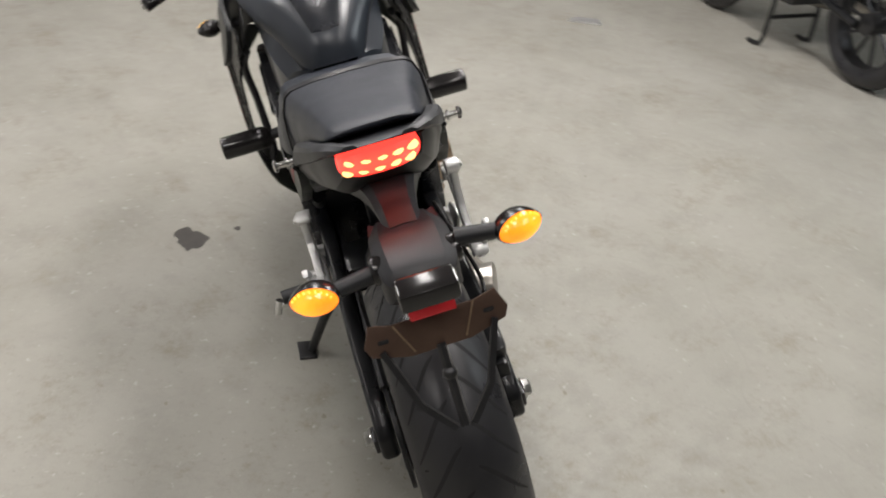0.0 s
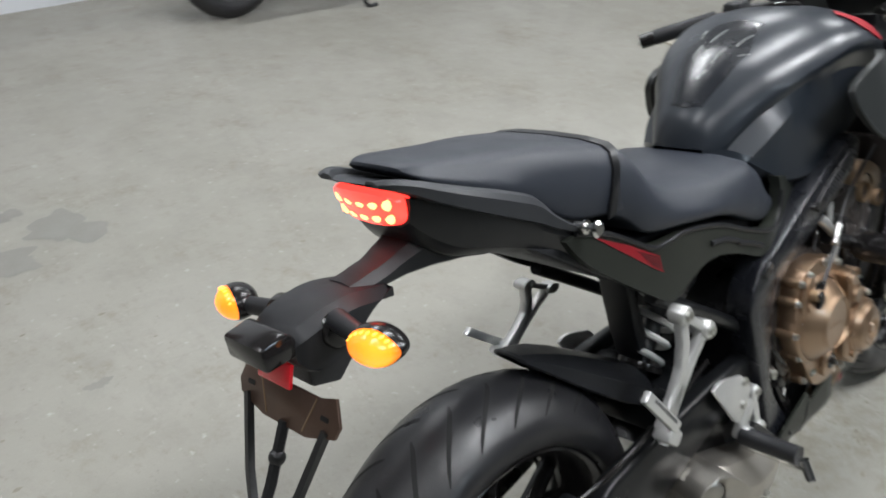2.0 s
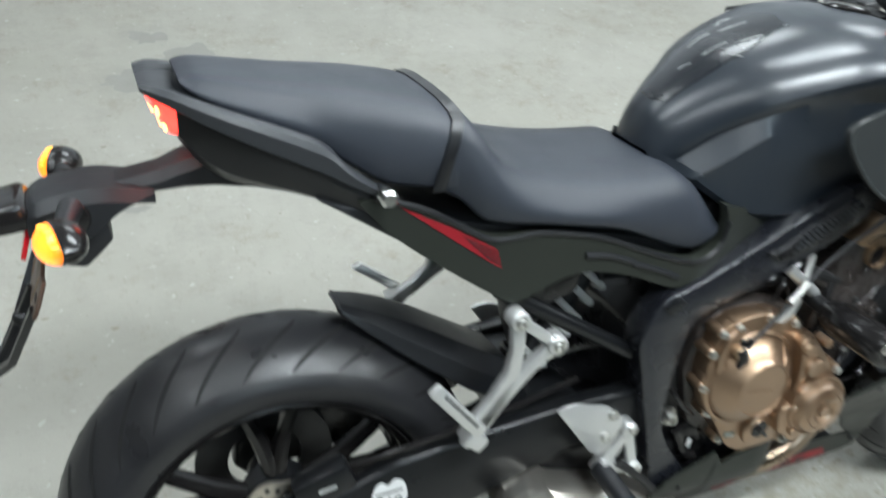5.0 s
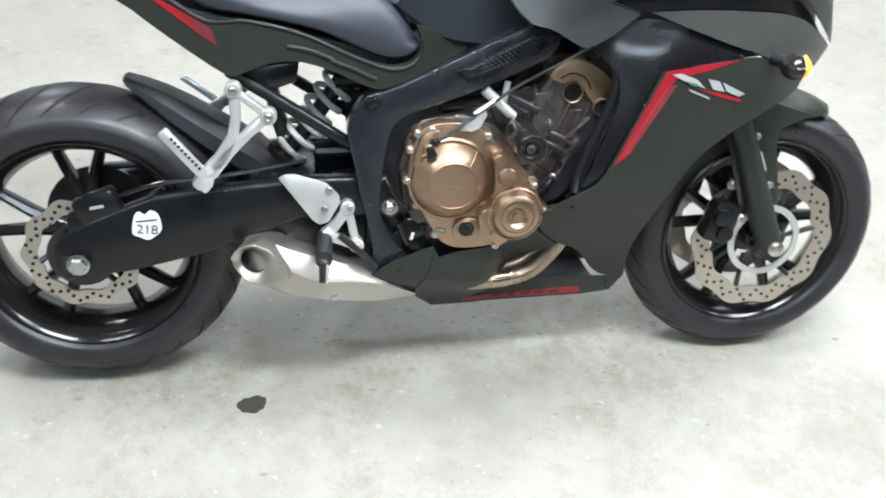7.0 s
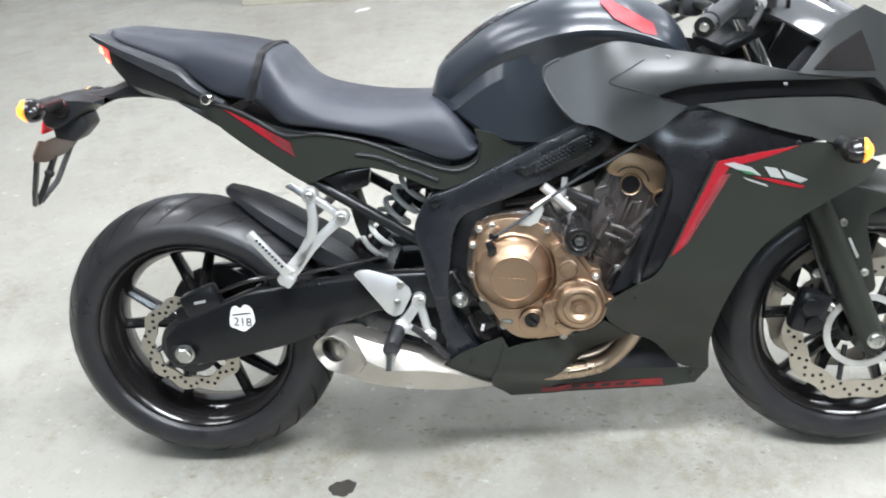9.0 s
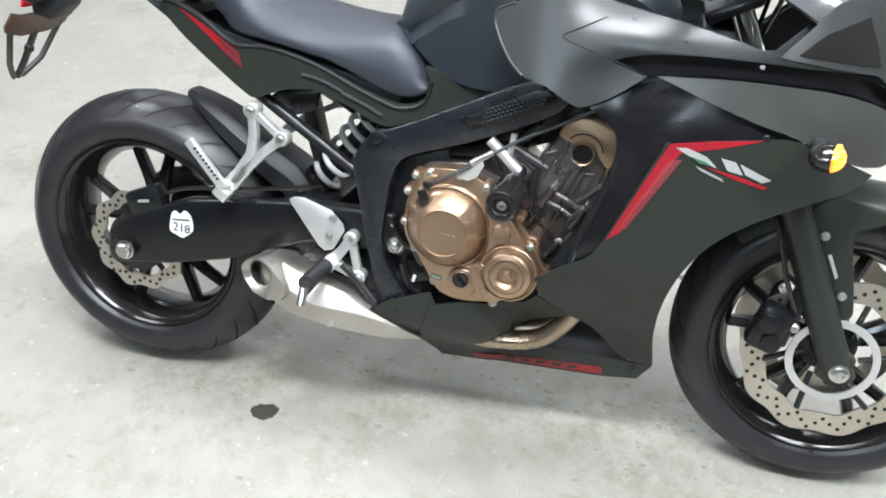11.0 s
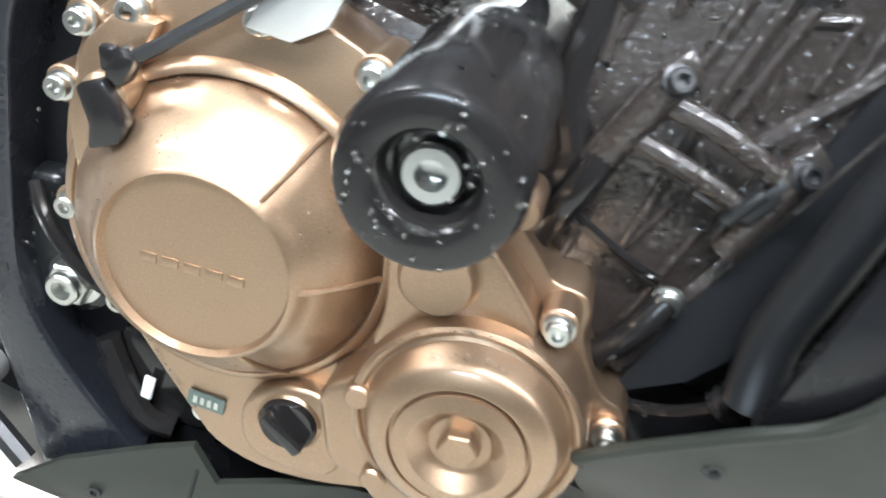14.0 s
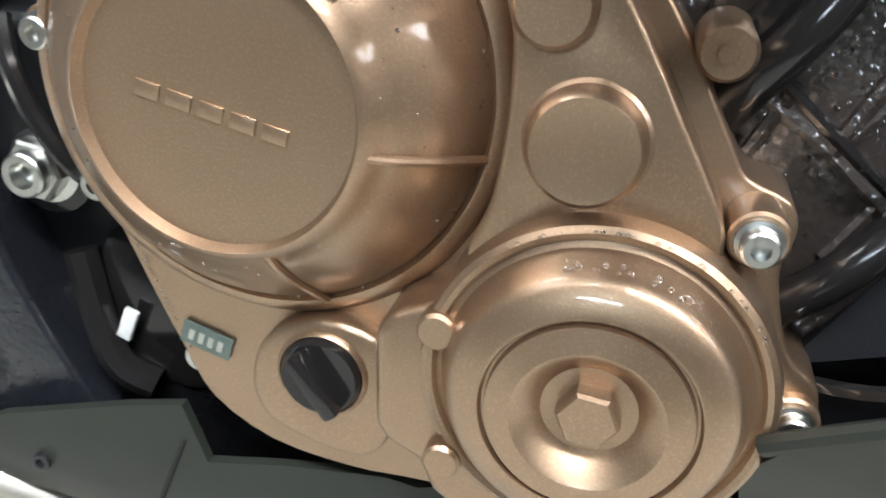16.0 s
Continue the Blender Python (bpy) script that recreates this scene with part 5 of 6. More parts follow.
part("filler_pad", plate(smooth_outline([(0.722, 0.372), (0.735, 0.360), (0.768, 0.357), (0.778, 0.380), (0.772, 0.405), (0.752, 0.412), (0.733, 0.406), (0.722, 0.392)], 3), -0.172, -0.1895, 0.005, seg=3), BRONZE, clutch, sharp=40)
part("filler_neck", lathe([(0.0205, -0.02), (0.0185, 0.004), (0.0172, 0.008), (0.0160, 0.009), (0.0155, 0.004), (0, 0.003)], (0.748, -0.1825, 0.3895), (0, -1, 0), 36), BRONZE, clutch)
cap = part("oil_filler_cap", lathe([(0.0156, -0.006), (0.0154, 0.0095), (0.014, 0.0115), (0, 0.0110)], (0.748, -0.1825, 0.3895), (0, -1, 0), 36), GLOSS_BLACK, bike, "glossy black oil filler cap")
part("cap_grip", box((0.027, 0.010, 0.0065), (0.748, -0.1975, 0.3895), 0.002, (0, 48, 0)), GLOSS_BLACK, cap)
tag = part("casting_label", moved(box((0.021, 0.0014, 0.0100), (0, 0, 0), 0.0005), pose(0.698, -0.181, 0.3835, 0, 10, 0)), MOULD_GREY, clutch, "small moulded label with unreadable marks")
for k in range(4):
    part("label_bar", moved(box((0.0022, 0.0006, 0.0045), (-0.006 + 0.004 * k, -0.0009, 0), 0), pose(0.698, -0.181, 0.3835, 0, 10, 0)), ZINC, tag)
SCREWS = [(0.8755, -0.196, 0.482), (0.690, -0.163, 0.367), (0.648, -0.178, 0.582), (0.674, -0.180, 0.590), (0.634, -0.178, 0.55), (0.630, -0.176, 0.488), (0.732, -0.180, 0.594), (0.782, -0.180, 0.577), (0.9065, -0.183, 0.4185), (0.65, -0.172, 0.435), (0.812, -0.178, 0.348)]
for x, y, z in SCREWS:
    e = part("screw_eye", lathe([(0.0092, -0.03), (0.0092, 0.001), (0.0083, 0.002), (0, 0.002)], (x, y, z), (0, -1, 0), 22), BRONZE, clutch)
    bolt((x, y - 0.002, z), 0.0058, 0.0075, e)
arm = part("clutch_lever", plate([(0.659, 0.562), (0.673, 0.567), (0.682, 0.548), (0.678, 0.538), (0.662, 0.533), (0.664, 0.545)], -0.200, -0.210, 0.0025), GLOSS_BLACK, bike, "black clutch release lever")
part("lever_clevis", join(box((0.010, 0.012, 0.016), (0.680, -0.203, 0.572), 0.003, (0, 30, 0)), box((0.008, 0.006, 0.012), (0.671, -0.199, 0.573), 0.002)), GLOSS_BLACK, arm)
part("lever_seat", lathe([(0.016, -0.03), (0.0165, 0.004), (0.014, 0.007), (0.010, 0.002), (0, 0.0)], (0.668, -0.188, 0.531), (0, -1, 0), 24), BRONZE, clutch)
part("cover_web", plate([(0.640, 0.54), (0.652, 0.575), (0.668, 0.590), (0.690, 0.588), (0.675, 0.565), (0.660, 0.54), (0.655, 0.51), (0.642, 0.51)], -0.178, -0.190, 0.004), BRONZE, clutch)
part("lever_shaft", lathe([(0.011, -0.02), (0.011, 0.012), (0.008, 0.016), (0, 0.016)], (0.668, -0.19, 0.556), (0, -1, 0), 20), BRONZE_DULL, arm)
part("clutch_cable", tube([(0.678, -0.204, 0.572), (0.705, -0.20, 0.588), (0.757, -0.19, 0.621), (0.83, -0.172, 0.668), (0.90, -0.166, 0.705), (0.97, -0.168, 0.745)], 0.0032, 8), DARK_METAL, bike)
part("cable_sleeve", tube([(0.752, -0.191, 0.622), (0.79, -0.182, 0.645)], 0.006, 10, 0), ZINC, bike)
part("cable_bracket", plate([(0.728, 0.592), (0.748, 0.588), (0.764, 0.596), (0.776, 0.620), (0.770, 0.636), (0.758, 0.634), (0.752, 0.612), (0.735, 0.604)], -0.187, -0.191, 0.001), CAST_ALU, bike, "pressed aluminium cable bracket")
part("injector", join(tube([(0.776, -0.150, 0.659), (0.835, -0.155, 0.607)], 0.010, 12, 0), tube([(0.820, -0.15, 0.675), (0.815, -0.152, 0.635)], 0.006, 10, 0)), CAST_ALU, bike)
for p, r, m in (([(0.817, -0.145, 0.648), (0.885, -0.148, 0.617)], 0.0095, DARK_METAL), ([(0.83, -0.14, 0.635), (0.868, -0.145, 0.612)], 0.009, ENGINE_BLACK), ([(0.70, -0.12, 0.62), (0.80, -0.13, 0.64), (0.86, -0.12, 0.69)], 0.012, GLOSS_BLACK),
                ([(0.76, -0.15, 0.60), (0.78, -0.145, 0.63), (0.80, -0.14, 0.60)], 0.003, GLOSS_BLACK), ([(0.64, -0.12, 0.61), (0.70, -0.12, 0.64), (0.78, -0.11, 0.66)], 0.009, GLOSS_BLACK), ([(0.79, -0.13, 0.70), (0.85, -0.13, 0.71), (0.89, -0.12, 0.73)], 0.014, DARK_METAL)):
    part("hose", tube(p, r, 10, 5 if len(p) > 2 else 0), m, bike)
# added black block, darkens the gaps under the spars
part("spar_gap_filler", plate([(0.60, 0.60), (0.56, 0.70), (0.66, 0.77), (0.80, 0.81), (0.96, 0.80), (0.98, 0.70), (0.90, 0.66), (0.80, 0.62), (0.70, 0.60)], -0.10, 0.10, 0.01), GILL_BLACK, bike)
part("throttle_body", box((0.12, 0.22, 0.09), (0.80, 0, 0.68), 0.02, (0, -30, 0)), ENGINE_BLACK, bike)
part("wiring_block", join(box((0.06, 0.03, 0.07), (0.655, -0.13, 0.36), 0.01), tube([(0.62, -0.145, 0.385), (0.64, -0.15, 0.34), (0.66, -0.148, 0.33)], 0.008, 8)), GLOSS_BLACK, bike)
part("white_tag", box((0.007, 0.003, 0.016), (0.646, -0.1505, 0.358), 0.001, (0, 15, 0)), WHITE_DECAL, bike)
for s in (-1, 1):
    sl = part("frame_slider", lathe([(0.020, -0.02), (0.0275, 0.0), (0.0285, 0.012), (0.0285, 0.099), (0.0268, 0.1035), (0.0240, 0.1050), (0.0160, 0.1035), (0.0138, 0.0990), (0.0128, 0.086), (0, 0.086)], (0.834, s * 0.211, 0.593), (0, s, 0), 48), GLOSS_BLACK, bike, "glossy black frame slider", 40)
    bolt((0.834, s * 0.296, 0.593), 0.0098, 0.013, sl, (0, s, 0), mat=CHROME)
    part("slider_arm", tube([(0.834, s * 0.21, 0.593), (0.834, s * 0.13, 0.60)], 0.013, 14, 0), DARK_METAL, sl)

# -- tank --
TANK = smooth_rows([(0.560, 0.846, 0.815, 0.046, 0.050), (0.573, 0.884, 0.815, 0.058, 0.068), (0.60, 0.912, 0.805, 0.076, 0.098), (0.65, 0.952, 0.768, 0.102, 0.124), (0.70, 0.981, 0.742, 0.132, 0.134), (0.79, 1.011, 0.735, 0.164, 0.141), (0.863, 1.021, 0.765, 0.174, 0.142), (0.95, 1.011, 0.79, 0.170, 0.14), (1.02, 0.982, 0.81, 0.156, 0.13), (1.055, 0.945, 0.83, 0.13, 0.11), (1.078, 0.90, 0.84, 0.10, 0.09)])


def tank_section(x, top, low, w, kw):
    d = top - low
    half = [(0, top), (w * 0.32, top - 0.002), (w * 0.60, top - 0.011), (w * 0.83, top - 0.029), (w * 0.955, top - 0.048), (w, top - 0.064), (w * 0.985, top - 0.074), (w * 0.93, top - 0.085), (kw * 1.0, top - 0.112), (kw * 0.97, top - 0.16 if d > 0.18 else low + 0.02), (kw * 0.98, low + 0.01), (kw * 0.9, low), (kw * 0.3, low)]
    lowest = low
    half = [(y, max(z, lowest + 0.0005 * (12 - i))) for i, (y, z) in enumerate(half)]
    return [(x, -y, z) for y, z in half] + [(x, y, z) for y, z in reversed(half[1:])]


tank = part("fuel_tank", loft([tank_section(x, *lerp_table(TANK, x)) for x in [0.560 + 0.518 * i / 44 for i in range(45)]]), TANK_BLACK, bike, "dark gloss fuel tank with a scuffed pad", 28)


def tank_side(x, z):
    """Half width of the tank at a height."""
    half = [(-q[1], q[2]) for q in tank_section(x, *lerp_table(TANK, x))[:8]]
    for (y0, z0), (y1, z1) in zip(half, half[1:]):
        if z >= z1:
            return y0 + (y1 - y0) * min(1, max(0, (z0 - z) / max(1e-6, z0 - z1)))
    return half[-1][0]


for s in (-1, 1):
    part("tank_flash", panel([(0.889, 1.003), (0.908, 1.007), (0.950, 0.983), (0.985, 0.961), (0.991, 0.940), (0.966, 0.946), (0.935, 0.962), (0.911, 0.976)], lambda x, z: tank_side(x, z - 0.003) + 0.0015, 0.004, 0.008, s), RED, tank, "red flash on the tank")


def tank_top(x, y):
    t, low, w, kw = lerp_table(TANK, x)
    half = [(q[1], q[2]) for q in tank_section(x, t, low, w, kw)[:9]]
    y = abs(y)
    for (y0, z0), (y1, z1) in zip(half, half[1:]):
        if -y1 >= y:
            return z0 + (z1 - z0) * (y + y0) / max(1e-6, (y0 - y1))
    return half[-1][1]


def tank_pad(outline, lift):
    bm = bmesh.new()
    bm.faces.new([bm.verts.new((x, y, 0)) for x, y in outline])
    for ax, lo, hi in ((0, 0.55, 1.0), (1, -0.15, 0.15)):
        v = lo
        while v < hi:
            co, no = [0, 0, 0], [0, 0, 0]
            co[ax], no[ax] = v, 1
            bmesh.ops.bisect_plane(bm, geom=list(bm.verts) + list(bm.edges) + list(bm.faces), dist=1e-5, plane_co=co, plane_no=no)
            v += 0.012
    r = bmesh.ops.extrude_face_region(bm, geom=list(bm.faces))
    up = {v for v in r["geom"] if isinstance(v, bmesh.types.BMVert)}
    for v in bm.verts:
        v.co.z = tank_top(v.co.x, v.co.y) + (lift if v in up else -0.002)
    return bm


part("tank_pad", tank_pad([(0.592, -0.030), (0.585, 0.0), (0.592, 0.030), (0.64, 0.046), (0.70, 0.060), (0.775, 0.040), (0.79, 0.0), (0.775, -0.040), (0.70, -0.060), (0.64, -0.046)], 0.0022), PAD_BLACK, tank, "glossy black tank pad with scratches")
TANK_MARK = [((0.66, -0.012), (0.695, -0.02)), ((0.70, -0.035), (0.735, -0.048)), ((0.665, 0.03), (0.70, 0.03)), ((0.71, 0.02), (0.75, 0.01)), ((0.63, 0.0), (0.645, -0.01)), ((0.72, 0.045), (0.75, 0.05)), ((0.68, -0.05), (0.69, -0.065))]
for (x0, y0), (x1, y1) in TANK_MARK:
    def top_z(x, y):
        return tank_top(x, y) + 0.0028
    part("pad_scratch", tube([(x0, y0, top_z(x0, y0)), ((x0 + x1) / 2, (y0 + y1) / 2 + 0.002, top_z((x0 + x1) / 2, (y0 + y1) / 2)), (x1, y1, top_z(x1, y1))], 0.0008, 5), SILVER_DECAL, tank)
part("filler_lid", lathe([(0, 0.004), (0.030, 0.004), (0.036, 0.0), (0.036, -0.01)], (0.93, 0, 1.018), (0.12, 0, 1), 32), GLOSS_BLACK, tank)

# -- water beads left from washing --
GLASSY = material("water", (1, 1, 1), 0.02)
GLASSY.node_tree.nodes["Principled BSDF"].inputs["Transmission Weight"].default_value = 1.0
GLASSY.node_tree.nodes["Principled BSDF"].inputs["IOR"].default_value = 1.33


def beads(name, places, parent):
    """Small flattened drops; places are (point, radius, axis to flatten)."""
    unit = bmesh.new()
    bmesh.ops.create_icosphere(unit, subdivisions=1, radius=1)
    unit.verts.index_update()
    cos = [tuple(v.co) for v in unit.verts]
    tris = [tuple(v.index for v in f.verts) for f in unit.faces]
    unit.free()
    verts, faces = [], []
    for (x, y, z), r, ax in places:
        k = [r, r, r]
        k[ax] = r * 0.45
        n = len(verts)
        verts += [(x + k[0] * c[0], y + k[1] * c[1], z + k[2] * c[2]) for c in cos]
        faces += [(n + i, n + j, n + m) for i, j, m in tris]
    me = bpy.data.meshes.new(name)
    me.from_pydata(verts, [], faces)
    me.polygons.foreach_set("use_smooth", [True] * len(me.polygons))
    me.materials.append(GLASSY)
    ob = new(name, me)
    ob.parent = parent
    return tagged(ob, "clear water beads", kind="stuff")


rng = random.Random(11)
drops = []
for _ in range(70):
    a, r = rng.uniform(0, 6.283), rng.uniform(0.0125, 0.0275)
    drops.append(((0.834 + r * math.cos(a), -0.3168 + 0.05 * max(0, r - 0.0235), 0.593 + r * math.sin(a)), rng.uniform(0.0003, 0.0010), 1))
for _ in range(60):
    a, y = rng.uniform(0.2, 2.9), rng.uniform(-0.30, -0.215)
    drops.append(((0.834 + 0.0286 * math.cos(a), y, 0.593 + 0.0286 * math.sin(a)), rng.uniform(0.0005, 0.0014), 2))
for _ in range(16):
    a, r = rng.uniform(1.2, 2.0), rng.uniform(0.045, 0.049)
    drops.append(((PX + r * math.cos(a), -0.2204, PZ + r * math.sin(a)), rng.uniform(0.0005, 0.0012), 1))
for _ in range(420):
    drops.append(((rng.uniform(0.865, 1.0), -0.1525, rng.uniform(0.45, 0.68)), 0.0005 + 0.0016 * rng.random() ** 2, 1))
for _ in range(60):
    drops.append(((rng.uniform(0.54, 0.60), -0.1503, rng.uniform(0.40, 0.59)), rng.uniform(0.0005, 0.0014), 1))
for _ in range(50):
    a, r = rng.uniform(0.3, 2.6), rng.uniform(0.050, 0.078)
    p = on_dome(r, a)
    drops.append((p, rng.uniform(0.0003, 0.0007), 1))
for _ in range(150):
    a, r = rng.uniform(0, 6.283), rng.choice((rng.uniform(0.046, 0.0775), rng.uniform(0.074, 0.078)))
    drops.append((on_dome(r, a), rng.uniform(0.0003, 0.0008), 1))
for _ in range(26):
    a = rng.uniform(0.6, 2.4)
    drops.append(((PX + 0.0535 * math.cos(a), -0.2114, PZ + 0.0535 * math.sin(a)), rng.uniform(0.0004, 0.0011), 1))
for (x0, z0), (x1, z1) in zip(FLANGE[-3:] + FLANGE[:5], FLANGE[-2:] + FLANGE[:6]):
    for _ in range(14):
        t = rng.random()
        drops.append(((x0 + (x1 - x0) * t + 0.004, -0.1803, z0 + (z1 - z0) * t), rng.uniform(0.0005, 0.0013), 1))
beads("water_bead", drops, bike)

# -- fairing --
SIDE = [(1.088, 0.722), (1.235, 0.743), (1.295, 0.743), (1.421, 0.681), (1.397, 0.656), (1.324, 0.637), (1.226, 0.596), (1.158, 0.535), (1.125, 0.45), (1.115, 0.33), (1.128, 0.226), (1.062, 0.228), (1.004, 0.312), (0.958, 0.331), (0.934, 0.347), (0.897, 0.382), (0.893, 0.425), (0.92, 0.452), (0.985, 0.497), (1.009, 0.538)]
BELLY = [(0.563, 0.286), (0.60, 0.311), (0.66, 0.336), (0.686, 0.345), (0.699, 0.320), (0.735, 0.331), (0.775, 0.340), (0.82, 0.338), (0.87, 0.350), (0.895, 0.378), (0.932, 0.344), (0.954, 0.329), (0.878, 0.293), (0.807, 0.227), (1.058, 0.224), (1.128, 0.222), (1.102, 0.187), (1.036, 0.179), (0.795, 0.170), (0.70, 0.166), (0.665, 0.192), (0.635, 0.228), (0.60, 0.256)]
BELLY_SEAM = [(0.650, 0.208), (0.662, 0.245), (0.675, 0.28), (0.688, 0.328)]
GILL = [(0.934, 0.764), (0.969, 0.766), (1.057, 0.819), (1.204, 0.768), (1.295, 0.744), (1.235, 0.741), (1.088, 0.720), (1.009, 0.536), (0.985, 0.495), (0.957, 0.474), (0.966, 0.512), (0.984, 0.562), (1.002, 0.612), (1.014, 0.655), (1.014, 0.70), (0.985, 0.735)]
SHROUD = [(0.776, 0.881), (0.781, 0.899), (0.81, 0.911), (0.853, 0.925), (0.897, 0.936), (0.926, 0.936), (0.994, 0.919), (1.143, 0.893), (1.233, 0.866), (1.394, 0.843), (1.192, 0.859), (1.087, 0.857), (1.039, 0.853), (1.0, 0.845), (0.980, 0.835), (1.0, 0.828), (1.037, 0.816), (0.986, 0.777), (0.942, 0.757), (0.919, 0.764), (0.891, 0.781), (0.866, 0.793), (0.836, 0.797), (0.814, 0.816), (0.793, 0.844), (0.782, 0.864)]
CHANNEL = [(0.974, 0.833), (1.0, 0.848), (1.039, 0.856), (1.087, 0.860), (1.192, 0.861), (1.394, 0.842), (1.503, 0.752), (1.515, 0.733), (1.389, 0.811), (1.193, 0.83), (1.057, 0.820), (1.037, 0.812), (1.0, 0.824)]
BLADE = [(1.053, 0.822), (1.193, 0.830), (1.389, 0.811), (1.512, 0.733), (1.421, 0.681), (1.289, 0.746), (1.204, 0.769)]
NOSE = [(1.233, 0.867), (1.394, 0.843), (1.503, 0.752), (1.523, 0.736), (1.512, 0.82), (1.475, 0.905), (1.45, 0.94), (1.37, 0.975), (1.31, 0.95), (1.27, 0.905)]
GLASS = [(1.262, 0.872), (1.30, 0.905), (1.362, 0.932), (1.385, 0.885), (1.395, 0.856)]


def gill_y(x, z):
    """Set back below the outer skin, falling away towards the engine."""
    inner = min(max((0.99 + (z - 0.66) * 0.5 + 0.06 - x) / 0.1, 0), 1)
    return fair_y(x, z) - 0.010 - 0.028 * inner


def shroud_y(x, z):
    fold = min(max((x - 0.885) / 0.10, 0), 1) * min(max((0.868 - z) / 0.05, 0), 1)
    return fair_y(x, z) - 0.012 * min(max((0.86 - x) / 0.08, 0), 1) - 0.015 * fold * fold * (3 - 2 * fold)


def belly_y(x, z):
    """The belly pan flares out behind, where it covers the exhaust."""
    u = min(max((z - 0.168) / 0.125, 0), 1)
    k = min(max((0.95 - x) / 0.15, 0), 1)
    return max(fair_y(x, z) - 0.004, (0.09 + 0.086 * u * u * (3 - 2 * u)) * k)


for s in (-1, 1):
    sp = part("side_fairing", panel(soften(SIDE), fair_y, 0.005, 0.025, s), MATTE_GREY, bike, "matte dark grey side fairing with a red chevron", 45)
    bp = part("belly_pan", panel(BELLY, belly_y, 0.005, 0.025, s), MATTE_GREY, bike, "matte dark grey belly pan", 45)
    part("belly_seam", tube([(x, s * (belly_y(x, z) + 0.0003), z) for x, z in BELLY_SEAM], 0.0011, 6), GROOVE, bp)
    part("fairing_gill", panel(soften(GILL), gill_y, 0.006, 0.02, s), GILL_BLACK, bike, "black air gill", 45)
    part("tank_shroud", panel(soften(SHROUD), shroud_y, 0.012, 0.025, s), SATIN_GREY, bike, "satin dark grey tank shroud", 45)
    part("shroud_seam", tube([(x, s * (shroud_y(x, z) + 0.0002), z) for x, z in ((1.034, 0.8185), (0.985, 0.836), (0.94, 0.851), (0.905, 0.862), (0.8965, 0.867), (0.902, 0.873), (0.929, 0.886), (0.962, 0.903))], 0.0012, 6), GROOVE, bike)
    part("shroud_edge", tube([(x, s * (shroud_y(x, z) - 0.001), z) for x, z in ((0.81, 0.911), (0.784, 0.899), (0.778, 0.881), (0.784, 0.864), (0.795, 0.844), (0.815, 0.817), (0.836, 0.799))], 0.0032, 8), SATIN_GREY, bike)
    # shaded recess: very dark colour, and a face tilted down
    part("fairing_channel", panel(soften(CHANNEL), lambda x, z: fair_y(x, z) - 0.012 - 0.35 * min(0.05, max(0.0, 0.862 - z)), 0.005, 0.025, s), CHANNEL_SHADE, bike, sharp=45)
    part("fairing_blade", panel(soften(BLADE), lambda x, z: fair_y(x, z) + 0.002, 0.004, 0.025, s), BLADE_SHEEN, bike, sharp=45)
    nc = part("nose_cowl", panel(NOSE, lambda x, z: fair_y(x, z) + 0.002, 0.005, 0.025, s), SATIN_GREY, bike, "satin grey nose cowl", 45)
    part("cowl_window", panel(GLASS, lambda x, z: fair_y(x, z) + 0.004, 0.002, 0.025, s), GLOSS_BLACK, nc)
    out = lambda x, z: fair_y(x, z) + 0.0012
    for nm, pts in (("chevron", [(1.090, 0.720), (1.160, 0.733), (1.235, 0.741), (1.165, 0.721), (1.109, 0.707), (1.062, 0.622), (1.032, 0.557), (1.010, 0.539), (1.045, 0.62)]),):
        part(nm, panel(pts, out, 0.0012, 0.03, s), RED, sp, "red chevron decal")
    for k in range(34):
        t = k / 33
        x, z = 1.101 - 0.067 * t, 0.692 - 0.130 * t
        part("chevron_tooth", tube([(x - 0.008, s * (fair_y(x, z) + 0.0016), z), (x + 0.011 - 0.005 * t, s * (fair_y(x, z) + 0.0016), z + 0.0025)], 0.0009, 5, 0), RED, sp)
    # maker's model mark as plain slanted bars
    for pts in ([(1.100, 0.715), (1.118, 0.717), (1.150, 0.706), (1.168, 0.690), (1.150, 0.694), (1.125, 0.703)], [(1.172, 0.707), (1.196, 0.702), (1.210, 0.682), (1.185, 0.687)], [(1.203, 0.700), (1.256, 0.676), (1.242, 0.671), (1.214, 0.683)]):
        part("model_mark", panel(pts, lambda x, z: fair_y(x, z) + 0.002, 0.001, 0.03, s), SILVER_DECAL, sp, "silver slanted mark")
    part("model_mark", panel([(1.125, 0.704), (1.150, 0.698), (1.160, 0.692), (1.14, 0.695)], lambda x, z: fair_y(x, z) + 0.003, 0.001, 0.03, s), GREEN_DECAL, sp)
    part("mark_underline", panel([(1.150, 0.690), (1.200, 0.680), (1.252, 0.664), (1.246, 0.660), (1.200, 0.673)], out, 0.001, 0.03, s), RED, sp)
    part("small_mark", panel([(1.135, 0.689), (1.178, 0.673), (1.182, 0.668), (1.142, 0.683)], out, 0.001, 0.03, s), SILVER_DECAL, sp)
    part("belly_band", panel([(0.768, 0.186), (1.030, 0.199), (1.034, 0.184), (0.768, 0.174)], lambda x, z: belly_y(x, z) + 0.0015, 0.001, 0.03, s), RED_WORN, bp, "worn red band with a faded dark mark")
    for k in range(6):
        x0 = 0.80 + 0.032 * k
